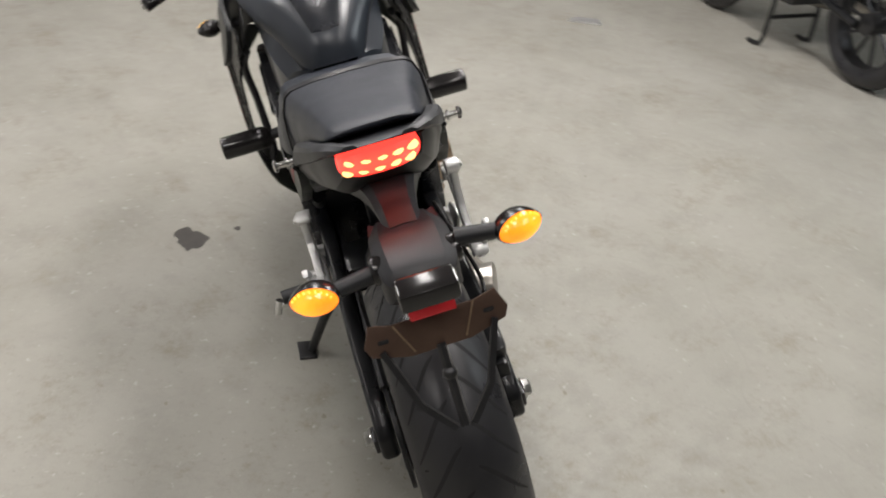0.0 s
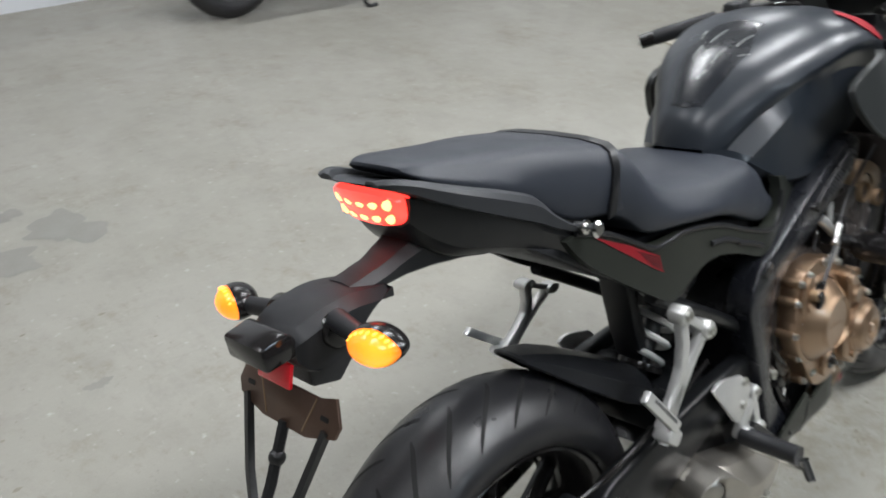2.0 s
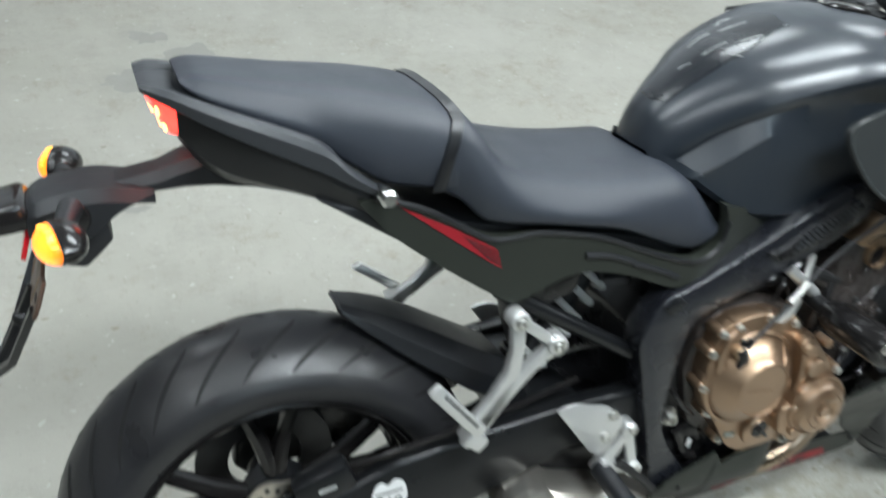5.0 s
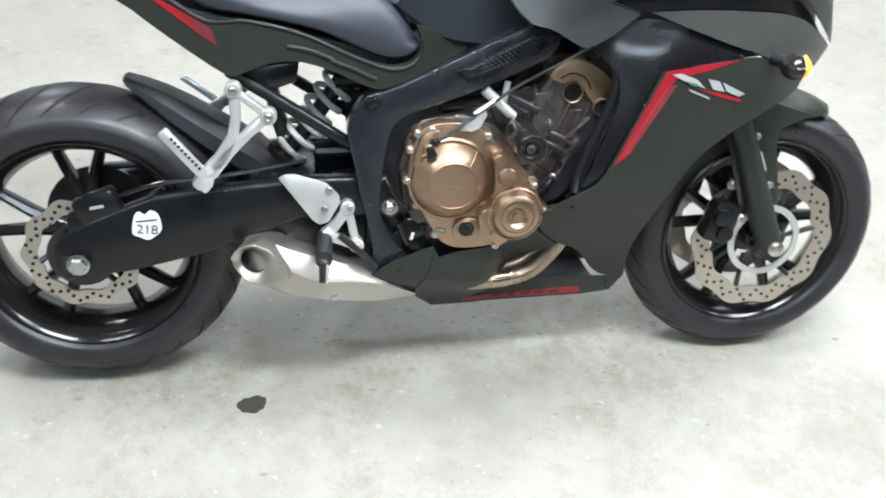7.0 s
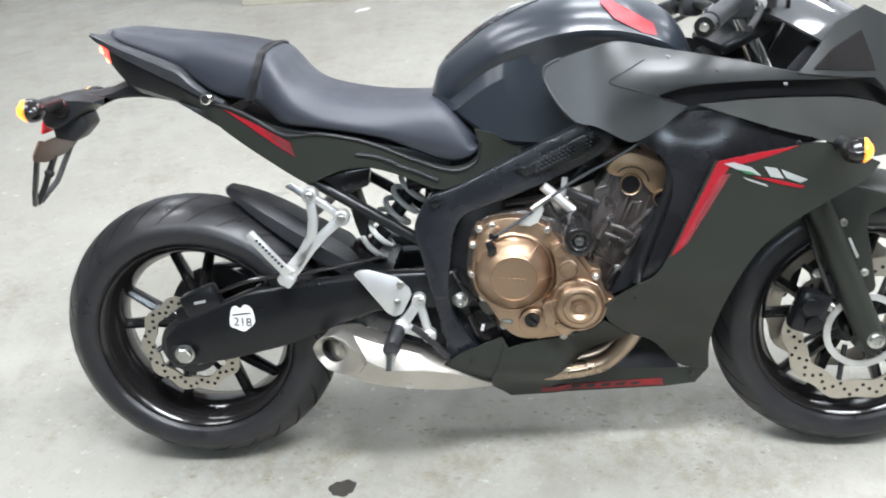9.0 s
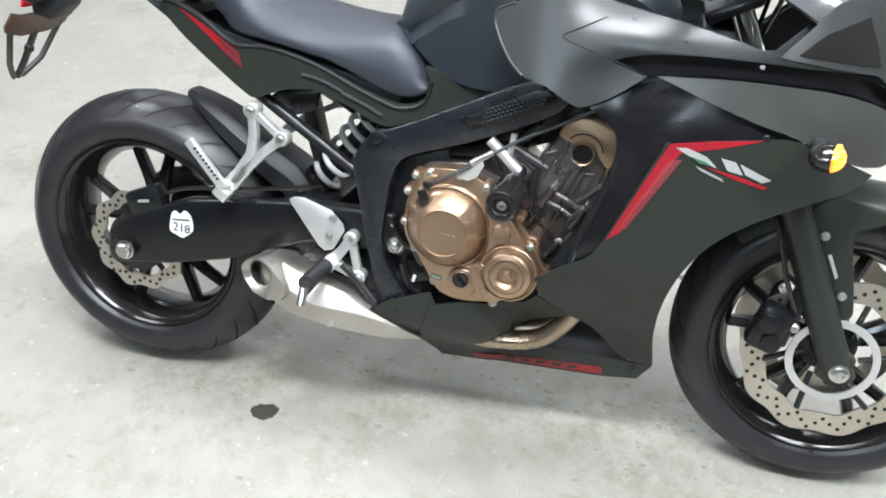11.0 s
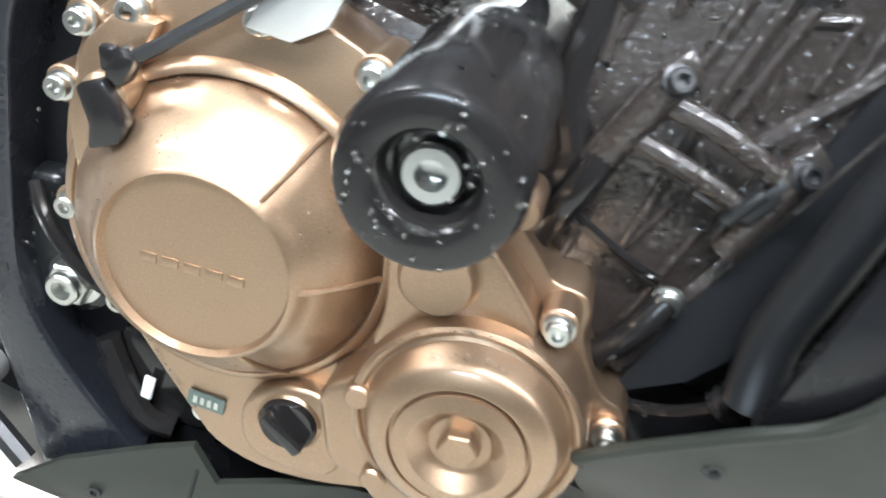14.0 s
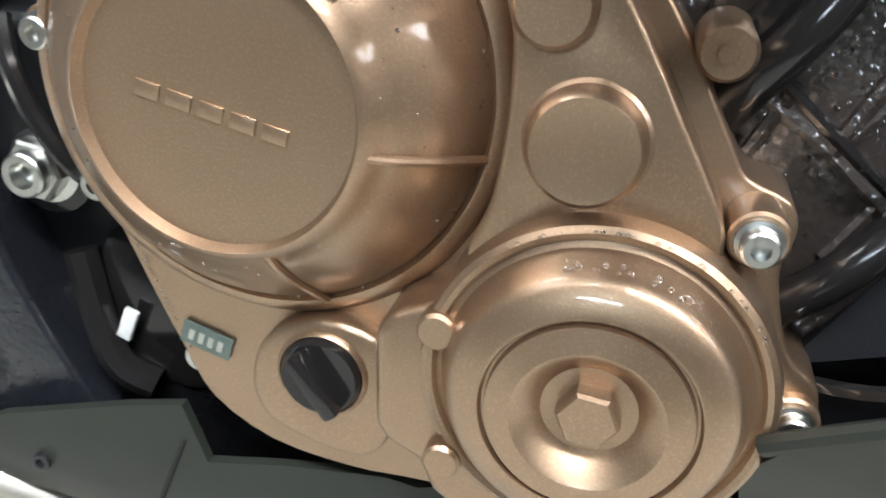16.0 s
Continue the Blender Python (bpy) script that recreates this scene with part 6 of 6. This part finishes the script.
        part("band_mark", panel([(x0, 0.179 + 0.0012 * k), (x0 + 0.004, 0.186 + 0.0012 * k), (x0 + 0.024, 0.187 + 0.0012 * k), (x0 + 0.020, 0.180 + 0.0012 * k)], lambda x, z: belly_y(x, z) + 0.0024, 0.001, 0.03, s), MATTE_BLACK, bp)
    for x, z in ((0.948, 0.448), (1.092, 0.208), (0.620, 0.292), (1.235, 0.745)):
        bolt((x, s * (max(fair_y(x, z), belly_y(x, z)) - 0.002), z), 0.0044, 0.004, sp, (0, s, 0), mat=DARK_METAL)
    for x, z in ((1.005, 0.905), (1.09, 0.88), (1.21, 0.85)):
        bolt((x, s * fair_y(x, z), z), 0.0035, 0.003, bike, (0, s, 0.5), mat=DARK_METAL)
    part("fairing_edge", tube([(x, s * (fair_y(x, z) - 0.003), z) for x, z in ((1.088, 0.720), (1.045, 0.62), (1.009, 0.538), (0.985, 0.497), (0.95, 0.474), (0.92, 0.452), (0.893, 0.425))], 0.0035, 8), MATTE_GREY, sp)
    lip = catmull([Vector(q) for q in ((0.975, s * 0.190, 0.765), (1.003, s * 0.206, 0.732), (1.016, s * 0.210, 0.69), (1.009, s * 0.206, 0.64), (0.992, s * 0.204, 0.59), (0.975, s * 0.203, 0.54), (0.962, s * 0.203, 0.50), (0.958, s * 0.212, 0.472))], 7)
    rings = []
    for q0, q, q1 in zip([lip[0]] + lip, lip, lip[1:] + [lip[-1]]):
        d = (q1 - q0).normalized()
        n = Vector((0, s, 0))
        w = d.cross(n).normalized() * s
        rings.append([q + w * (0.012 * math.cos(a)) + n * (0.010 * math.sin(a)) for a in (2 * math.pi * m / 16 for m in range(16))])
    part("gill_lip", loft(rings), MATTE_BLACK, bike, "black rolled gill edge", 60)
    part("inner_duct", panel([(0.905, 0.425), (0.935, 0.49), (0.975, 0.575), (1.01, 0.65), (1.06, 0.66), (1.03, 0.57), (0.99, 0.49), (0.94, 0.440)], lambda x, z: 0.158, 0.006, 0.03, s), PLASTIC, bike)
    for x, z in ((1.041, 0.600), (1.030, 0.575), (1.062, 0.655)):
        part("push_rivet", pod((x, s * (gill_y(x, z) + 0.001), z), (0.004, 0.003, 0.004), 10, 6), ZINC, bike)
# added dark shell, so that no bright floor shows between the panels
for s in (-1, 1):
    part("fairing_liner", panel([(0.955, 0.79), (0.975, 0.835), (1.05, 0.862), (1.23, 0.868), (1.30, 0.93), (1.37, 0.962), (1.44, 0.935), (1.50, 0.82), (1.51, 0.742), (1.42, 0.69), (1.29, 0.74), (1.10, 0.725), (1.03, 0.74)], lambda x, z: max(0.004, fair_y(x, z) - 0.055), 0.003, 0.03, s), PLASTIC, bike, sharp=45)
# added black plates that darken the gap between pulse cover and fairing
for s in (-1, 1):
    part("gill_gap_filler", plate([(0.885, 0.37), (0.90, 0.43), (0.96, 0.47), (1.02, 0.56), (1.05, 0.66), (1.09, 0.66), (1.07, 0.45), (0.98, 0.33), (0.92, 0.33)], s * 0.122, s * 0.136, 0.003), GILL_BLACK, bike)
# plain block for the radiator, also fills the fairing against see-through
part("radiator", box((0.05, 0.34, 0.34), (1.075, 0, 0.56), 0.01, (0, 12, 0)), ENGINE_BLACK, bike)
# added black plates that darken the gap above the belly pan
for s in (-1, 1):
    part("belly_inner", plate([(0.565, 0.275), (0.57, 0.33), (0.62, 0.37), (0.70, 0.39), (0.76, 0.37), (0.76, 0.30), (0.64, 0.25)], s * 0.128, s * 0.140, 0.003), GILL_BLACK, bike)
part("lower_cowl_floor", box((0.36, 0.15, 0.01), (0.90, 0, 0.188), 0.002), PLASTIC, bike)
part("inner_front", box((0.10, 0.22, 0.22), (1.16, 0, 0.78), 0.02), PLASTIC, bike)
part("headlight", pod((1.42, 0, 0.865), (0.085, 0.055, 0.05), 24, 14), HEADLAMP, bike, "lit clear headlight")
screen_rows = []
for i in range(9):
    t = i / 8
    x, z, w = 1.44 - 0.26 * t, 0.935 + 0.17 * t - 0.04 * t * t, 0.05 + 0.11 * math.sin(math.pi * min(1, 0.25 + t * 0.6))
    screen_rows.append([(x - 0.10 * (k / 6) ** 2, w * k / 6, z - 0.05 * (k / 6) ** 2) for k in range(-6, 7)] + [(x - 0.10 * (k / 6) ** 2, (w - 0.003) * k / 6, z - 0.05 * (k / 6) ** 2 - 0.004) for k in range(6, -7, -1)])
part("windscreen", loft(screen_rows), SCREEN, bike, "smoked windscreen")

# -- front end --
def fork_at(z):
    return 1.456 - 0.455 * (z - 0.294)


[]
for s in (-1, 1):
    leg = part("fork_leg", tube([(fork_at(0.275) + 0.0, s * 0.105, 0.275), (fork_at(0.42), s * 0.105, 0.42), (fork_at(0.66), s * 0.105, 0.66)], 0.029, 20, 3), MATTE_GREY, bike, "dark grey fork leg")
    part("fork_tube", tube([(fork_at(0.65), s * 0.105, 0.65), (fork_at(0.97), s * 0.105, 0.97)], 0.0205, 18, 0), CHROME, leg)
    part("axle_clamp", box((0.05, 0.035, 0.07), (1.452, s * 0.105, 0.30), 0.012, (0, 24, 0)), MATTE_GREY, leg)
    bolt((1.456, s * 0.133, 0.299), 0.0145, 0.011, leg, (0, s, 0), name="axle_bolt")
    cal = part("front_caliper", join(box((0.066, 0.05, 0.095), (1.324, s * 0.105, 0.358), 0.016, (0, 18, 0)), box((0.03, 0.03, 0.13), (1.358, s * 0.098, 0.385), 0.008, (0, 12, 0)), lathe([(0.018, -0.01), (0.018, 0.012), (0, 0.014)], (1.318, s * 0.127, 0.376), (0, s, 0), 20), lathe([(0.018, -0.01), (0.018, 0.012), (0, 0.014)], (1.328, s * 0.127, 0.338), (0, s, 0), 20)), FRAME_PAINT, bike, "black brake caliper")
    for x, z in ((1.333, 0.444), (1.365, 0.369)):
        bolt((x, s * 0.115, z), 0.008, 0.01, cal, (0, s, 0))
    part("brake_hose", tube([(1.36, s * 0.115, 0.40), (1.33, s * 0.13, 0.47), (1.30, s * 0.12, 0.56), (1.24, s * 0.08, 0.68)], 0.005, 8), GLOSS_BLACK, bike)
    def bp(x, y, z):
        """A point of the bar, which is turned a little about the stem."""
        return (x - 0.045 * abs(y), y, z - (0.075 if y > 0 else 0.045) * y)

    bar = part("handlebar", tube([bp(1.165, s * 0.10, 0.965), bp(1.135, s * 0.20, 0.985), bp(1.05, s * 0.375, 0.957)], 0.011, 12, 4), DARK_METAL, bike)
    part("grip", tube([bp(1.112, s * 0.24, 0.982), bp(1.056, s * 0.362, 0.960)], 0.0175, 16, 0), PLASTIC, bar, "black rubber grip")
    part("bar_end", tube([bp(1.056, s * 0.360, 0.960), bp(1.043, s * 0.390, 0.954)], 0.0165, 16, 0), GLOSS_BLACK, bar)
    bolt(bp(1.043, s * 0.391, 0.954), 0.006, 0.005, bar, (-0.37, s * 0.9, -0.2))
    part("switch_box", join(box((0.05, 0.05, 0.055), bp(1.135, s * 0.205, 0.985), 0.012), box((0.03, 0.02, 0.02), bp(1.115, s * 0.20, 1.0), 0.005)), PLASTIC, bar)
    part("lever", tube([bp(1.165, s * 0.18, 0.985), bp(1.165, s * 0.24, 0.975), bp(1.125, s * 0.34, 0.945)], 0.006, 8, 4), DARK_METAL, bar)
    part("lever_bracket", box((0.045, 0.035, 0.03), bp(1.165, s * 0.175, 0.985), 0.008), CAST_ALU if s < 0 else DARK_METAL, bar)
    part("cable_loop", tube([bp(1.15, s * 0.19, 1.0), bp(1.20, s * 0.19, 1.01), bp(1.24, s * 0.13, 0.97), bp(1.22, s * 0.06, 0.88)], 0.0045, 8), GLOSS_BLACK, bike)
part("fluid_reservoir", lathe([(0, -0.025), (0.02, -0.025), (0.022, 0.02), (0.024, 0.02), (0.024, 0.028), (0, 0.03)], (1.185, -0.155, 1.005), (0, 0, 1), 20), DARK_METAL, bike)
part("red_switch", box((0.012, 0.018, 0.012), (1.145, -0.205, 1.018), 0.003), RED, bike)
part("triple_clamp", plate([(1.11, 0.915), (1.20, 0.955), (1.21, 0.935), (1.12, 0.89)], -0.135, 0.135, 0.01), FRAME_PAINT, bike)
part("lower_clamp", plate([(1.21, 0.685), (1.31, 0.72), (1.315, 0.68), (1.22, 0.65)], -0.135, 0.135, 0.01), FRAME_PAINT, bike)
part("steering_stem", tube([(1.15, 0, 0.92), (1.26, 0, 0.69)], 0.025, 14, 0), FRAME_PAINT, bike)
part("dash", box((0.05, 0.16, 0.09), (1.30, 0, 0.98), 0.015, (0, -35, 0)), PLASTIC, bike)


def front_fender():
    st = [(1.12, 0.018), (1.17, 0.040), (1.25, 0.056), (1.40, 0.068), (1.60, 0.073), (1.80, 0.074), (2.00, 0.072), (2.20, 0.068), (2.36, 0.060)]
    rings = []
    for a, w in st:
        rr = 0.330 - 0.012 * max(0.0, 1.4 - a) / 0.3

        def at(r, y):
            return (1.45 + r * math.cos(a), y, 0.30 + r * math.sin(a))
        d = 0.05 if a > 1.3 else 0.03
        outer = [at(rr - d, -w * 1.06), at(rr - d * 0.55, -w * 1.02), at(rr - 0.008, -w * 0.72), at(rr, 0), at(rr - 0.008, w * 0.72), at(rr - d * 0.55, w * 1.02), at(rr - d, w * 1.06)]
        inner = [at(rr - d, w), at(rr - d * 0.55 - 0.003, w * 0.96), at(rr - 0.012, w * 0.68), at(rr - 0.004, 0), at(rr - 0.012, -w * 0.68), at(rr - d * 0.55 - 0.003, -w * 0.96), at(rr - d, -w)]
        rings.append(outer + inner)
    return loft(rings)


ff = part("front_fender", front_fender(), MATTE_GREY, bike, "matte grey front mudguard", 50)
STAY = [(1.349, 0.585), (1.372, 0.606), (1.408, 0.618), (1.462, 0.603), (1.512, 0.588), (1.468, 0.571), (1.436, 0.556), (1.438, 0.52), (1.449, 0.48), (1.466, 0.40), (1.462, 0.386), (1.44, 0.380), (1.424, 0.41), (1.405, 0.457), (1.37, 0.531), (1.356, 0.562)]
for s in (-1, 1):
    part("fender_stay", plate(STAY, s * 0.086, s * 0.076, 0.004), MATTE_GREY, ff)
    part("stay_slot", plate([(1.398, 0.507), (1.404, 0.509), (1.424, 0.468), (1.420, 0.462)], s * 0.0865, s * 0.084, 0.0008), SILVER_DECAL, ff)
    for x, z in ((1.386, 0.542), (1.438, 0.432)):
        bolt((x, s * 0.086, z), 0.007, 0.006, ff, (0, s, 0))


# ---- the other motorcycles that stand at the edge of the garage ----
def parked_bike(name, label, x, y, yaw, paint, centre_stand):
    e = tagged(new(name), label, "motorcycle", "parked motorcycles")
    e.matrix_basis = pose(x, y, 0, 0, 0, yaw)
    for wx, R, half in ((0.0, 0.30, 0.055), (1.28, 0.30, 0.045)):
        hub = part("wheel", lathe([(0, -0.07), (0.05, -0.06), (0.055, 0.0), (0.05, 0.06), (0, 0.07)], (wx, 0, R), (0, 1, 0), 20), DARK_METAL, e)
        prof = [(R - 0.045 * abs(u) ** 2.2, u * half) for u in (-1, -0.75, -0.5, -0.25, 0, 0.25, 0.5, 0.75, 1)]
        part("tyre", lathe([(R - 0.085, -half * 0.75), (R - 0.06, -half)] + prof + [(R - 0.06, half), (R - 0.085, half * 0.75)], (wx, 0, R), (0, 1, 0), 56), RUBBER, hub, sharp=50)
        part("rim", lathe([(R - 0.08, -half * 0.8), (R - 0.095, -half * 0.7), (R - 0.105, 0), (R - 0.095, half * 0.7), (R - 0.08, half * 0.8)], (wx, 0, R), (0, 1, 0), 56), DARK_METAL, hub)
        for k in range(10):
            a = 2 * math.pi * k / 10
            part("spoke", tube([(wx + 0.045 * math.cos(a), 0, R + 0.045 * math.sin(a)), (wx + (R - 0.1) * math.cos(a + 0.1), 0, R + (R - 0.1) * math.sin(a + 0.1))], 0.009, 6, 0), DARK_METAL, hub)
    part("engine", join(plate([(0.45, 0.25), (0.85, 0.25), (0.92, 0.42), (0.80, 0.60), (0.55, 0.58), (0.42, 0.42)], -0.13, 0.13, 0.02), lathe([(0.11, 0), (0.11, 0.03), (0.09, 0.05), (0, 0.05)], (0.66, -0.13, 0.40), (0, -1, 0), 28)), DARK_METAL, e)
    part("swing_arm", join(tube([(0.0, -0.11, 0.30), (0.48, -0.10, 0.38)], 0.02, 10, 0), tube([(0.0, 0.11, 0.30), (0.48, 0.10, 0.38)], 0.02, 10, 0)), FRAME_PAINT, e)
    part("exhaust", tube([(0.88, -0.12, 0.35), (0.75, -0.15, 0.22), (0.40, -0.16, 0.26), (-0.05, -0.18, 0.36)], 0.035, 14, 5, (0.022, 0.045)), STEEL, e)
    part("fork", join(tube([(1.28, -0.10, 0.30), (1.05, -0.10, 0.85)], 0.025, 12, 0), tube([(1.28, 0.10, 0.30), (1.05, 0.10, 0.85)], 0.025, 12, 0)), CHROME, e)
    part("tank", pod((0.78, 0, 0.80), (0.26, 0.15, 0.13), 24, 14), paint, e)
    part("seat", pod((0.30, 0, 0.76), (0.36, 0.13, 0.06), 24, 12), VINYL, e)
    part("tail", pod((-0.10, 0, 0.78), (0.20, 0.10, 0.06), 20, 10), paint, e)
    part("handlebar", tube([(1.02, -0.36, 0.98), (1.03, -0.1, 0.95), (1.03, 0.1, 0.95), (1.02, 0.36, 0.98)], 0.012, 10), DARK_METAL, e)
    if centre_stand:
        part("centre_stand", join(tube([(0.56, -0.14, 0.27), (0.575, -0.15, 0.05), (0.62, -0.155, 0.012), (0.68, -0.155, 0.012)], 0.012, 8), tube([(0.56, 0.14, 0.27), (0.575, 0.15, 0.05), (0.62, 0.155, 0.012), (0.68, 0.155, 0.012)], 0.012, 8), tube([(0.57, -0.145, 0.16), (0.57, 0.145, 0.16)], 0.011, 8, 0)), DARK_METAL, e)
    else:
        part("side_stand", tube([(0.62, -0.12, 0.28), (0.68, -0.2, 0.1), (0.72, -0.23, 0.01), (0.78, -0.23, 0.01)], 0.012, 8), DARK_METAL, e)
    return e


parked_bike("parked_motorcycle", "dark motorcycle parked on its centre stand", 2.16, -2.50, 3, GLOSS_BLACK, True)
parked_bike("parked_motorcycle", "dark motorcycle parked beside the white wall", 1.78, 3.62, -4, MATTE_BLACK, False)


# ---- things that lie on the floor ----
def flat_sheet(pts, thick, z=0.0):
    bm = bmesh.new()
    f = bm.faces.new([bm.verts.new((x, y, z + 0.001)) for x, y in pts])
    r = bmesh.ops.extrude_face_region(bm, geom=[f])
    bmesh.ops.translate(bm, vec=(0, 0, thick), verts=[v for v in r["geom"] if isinstance(v, bmesh.types.BMVert)])
    return bm


thing("cardboard_sheet", flat_sheet([(3.30, 2.02), (3.31, 1.64), (3.62, 1.69), (3.64, 2.05)], 0.012), CARD, "flat pale cardboard sheet lying on the concrete", "cardboard")
thing("metal_plate", flat_sheet([(3.24, -1.44), (3.15, -1.60), (3.24, -1.63), (3.30, -1.50)], 0.008), CAST_ALU, "small dull metal plate lying on the concrete", "metal plate")


def stain(x, y, r, mat, label, seed, stretch=1.0, rough=0.35):
    rng = random.Random(seed)
    n, k = 40, [rng.uniform(0, 6.28) for _ in range(4)]
    bm = bmesh.new()
    c = bm.verts.new((x, y, 0.0015))
    ring = []
    for i in range(n):
        a = 2 * math.pi * i / n
        q = r * (1 + rough * (0.5 * math.sin(2 * a + k[0]) + 0.35 * math.sin(3 * a + k[1]) + 0.25 * math.sin(7 * a + k[2]) + 0.15 * math.sin(11 * a + k[3])))
        ring.append(bm.verts.new((x + q * stretch * math.cos(a), y + q * math.sin(a), 0.0012)))
    for i in range(n):
        bm.faces.new((c, ring[i], ring[(i + 1) % n]))
    return thing("floor_stain", bm, mat, label, "stain", kind="structure")


stain(0.312, -0.144, 0.026, STAIN, "small round dark oil spot on concrete", 1, 1.1, 0.2)
stain(0.190, 0.105, 0.020, DAMP, "small brown damp spot on concrete", 9, 1.7, 0.3)
stain(1.25, 0.575, 0.045, STAIN, "dark oil spot on concrete", 2, 1.5)
stain(1.29, 0.43, 0.012, STAIN, "small dark oil spot on concrete", 3)
stain(0.15, 2.03, 0.10, DAMP, "faded old stain on concrete", 5, 1.1, 0.5)
stain(-0.06, 1.93, 0.06, DAMP, "faded old stain on concrete", 6, 1.6, 0.5)
stain(0.02, 2.22, 0.05, DAMP, "faded old stain on concrete", 7, 1.0, 0.6)
stain(-0.115, 1.25, 0.018, DAMP, "small faded stain on concrete", 8, 1.6, 0.5)

# a brown metal cabinet by the back wall, and a scrap of paper before it
BROWN = material("brown_enamel", (0.105, 0.058, 0.050), 0.5, grain=0.2, grain_scale=200, blotch=0.4, blotch_scale=6)
cabinet = tagged(new("metal_cabinet"), "red-brown metal cabinet on a pale plinth by the wall", "cabinet")
cabinet.location = (-0.36, 3.93, 0)
part("body", box((0.85, 0.78, 1.75), (0, 0, 0.925), 0.006), BROWN, cabinet)
part("plinth", box((0.86, 0.80, 0.05), (0, 0, 0.025), 0.003), CARD, cabinet, "pale plinth")
for k in (-1, 1):
    door = part("door", box((0.405, 0.016, 1.66), (k * 0.208, -0.397, 0.93), 0.004), BROWN, cabinet)
    part("handle", box((0.014, 0.02, 0.12), (k * 0.035, -0.413, 1.0), 0.004), DARK_METAL, door)
thing("paper_scrap", flat_sheet([(-0.10, 3.30), (-0.03, 3.33), (-0.02, 3.37), (-0.08, 3.35)], 0.003), WHITE_DECAL, "white scrap of paper on the concrete", "paper")


def grime():
    """Brown specks trodden into the concrete along the line of the wheels."""
    rng = random.Random(21)
    bm = bmesh.new()
    for cx, cy, spread, count in ((0.21, 0.12, 0.05, 60), (0.19, -0.06, 0.07, 60), (0.03, -0.07, 0.05, 30), (0.79, 0.09, 0.10, 70), (1.12, 0.06, 0.09, 110), (1.25, 0.07, 0.06, 60), (0.46, 0.05, 0.10, 60), (1.13, -0.11, 0.08, 50), (0.9, 0.0, 0.3, 70), (0.5, -0.1, 0.35, 40), (1.5, -0.2, 0.4, 25), (-0.3, 1.3, 0.5, 60), (0.3, 2.2, 0.6, 50), (-0.6, 0.5, 0.5, 60)):
        for _ in range(count):
            x, y, r = rng.gauss(cx, spread), rng.gauss(cy, spread * 0.6), 0.0012 + 0.005 * rng.random() ** 3
            k, n = rng.uniform(1, 2.2), rng.randint(6, 9)
            bm.faces.new([bm.verts.new((x + r * k * rng.uniform(0.6, 1.2) * math.cos(2 * math.pi * i / n), y + r * rng.uniform(0.6, 1.2) * math.sin(2 * math.pi * i / n), 0.0008)) for i in range(n)])
    return thing("floor_grime", bm, GRIME, "brown specks of grime trodden into concrete", "grime", kind="stuff")


grime()
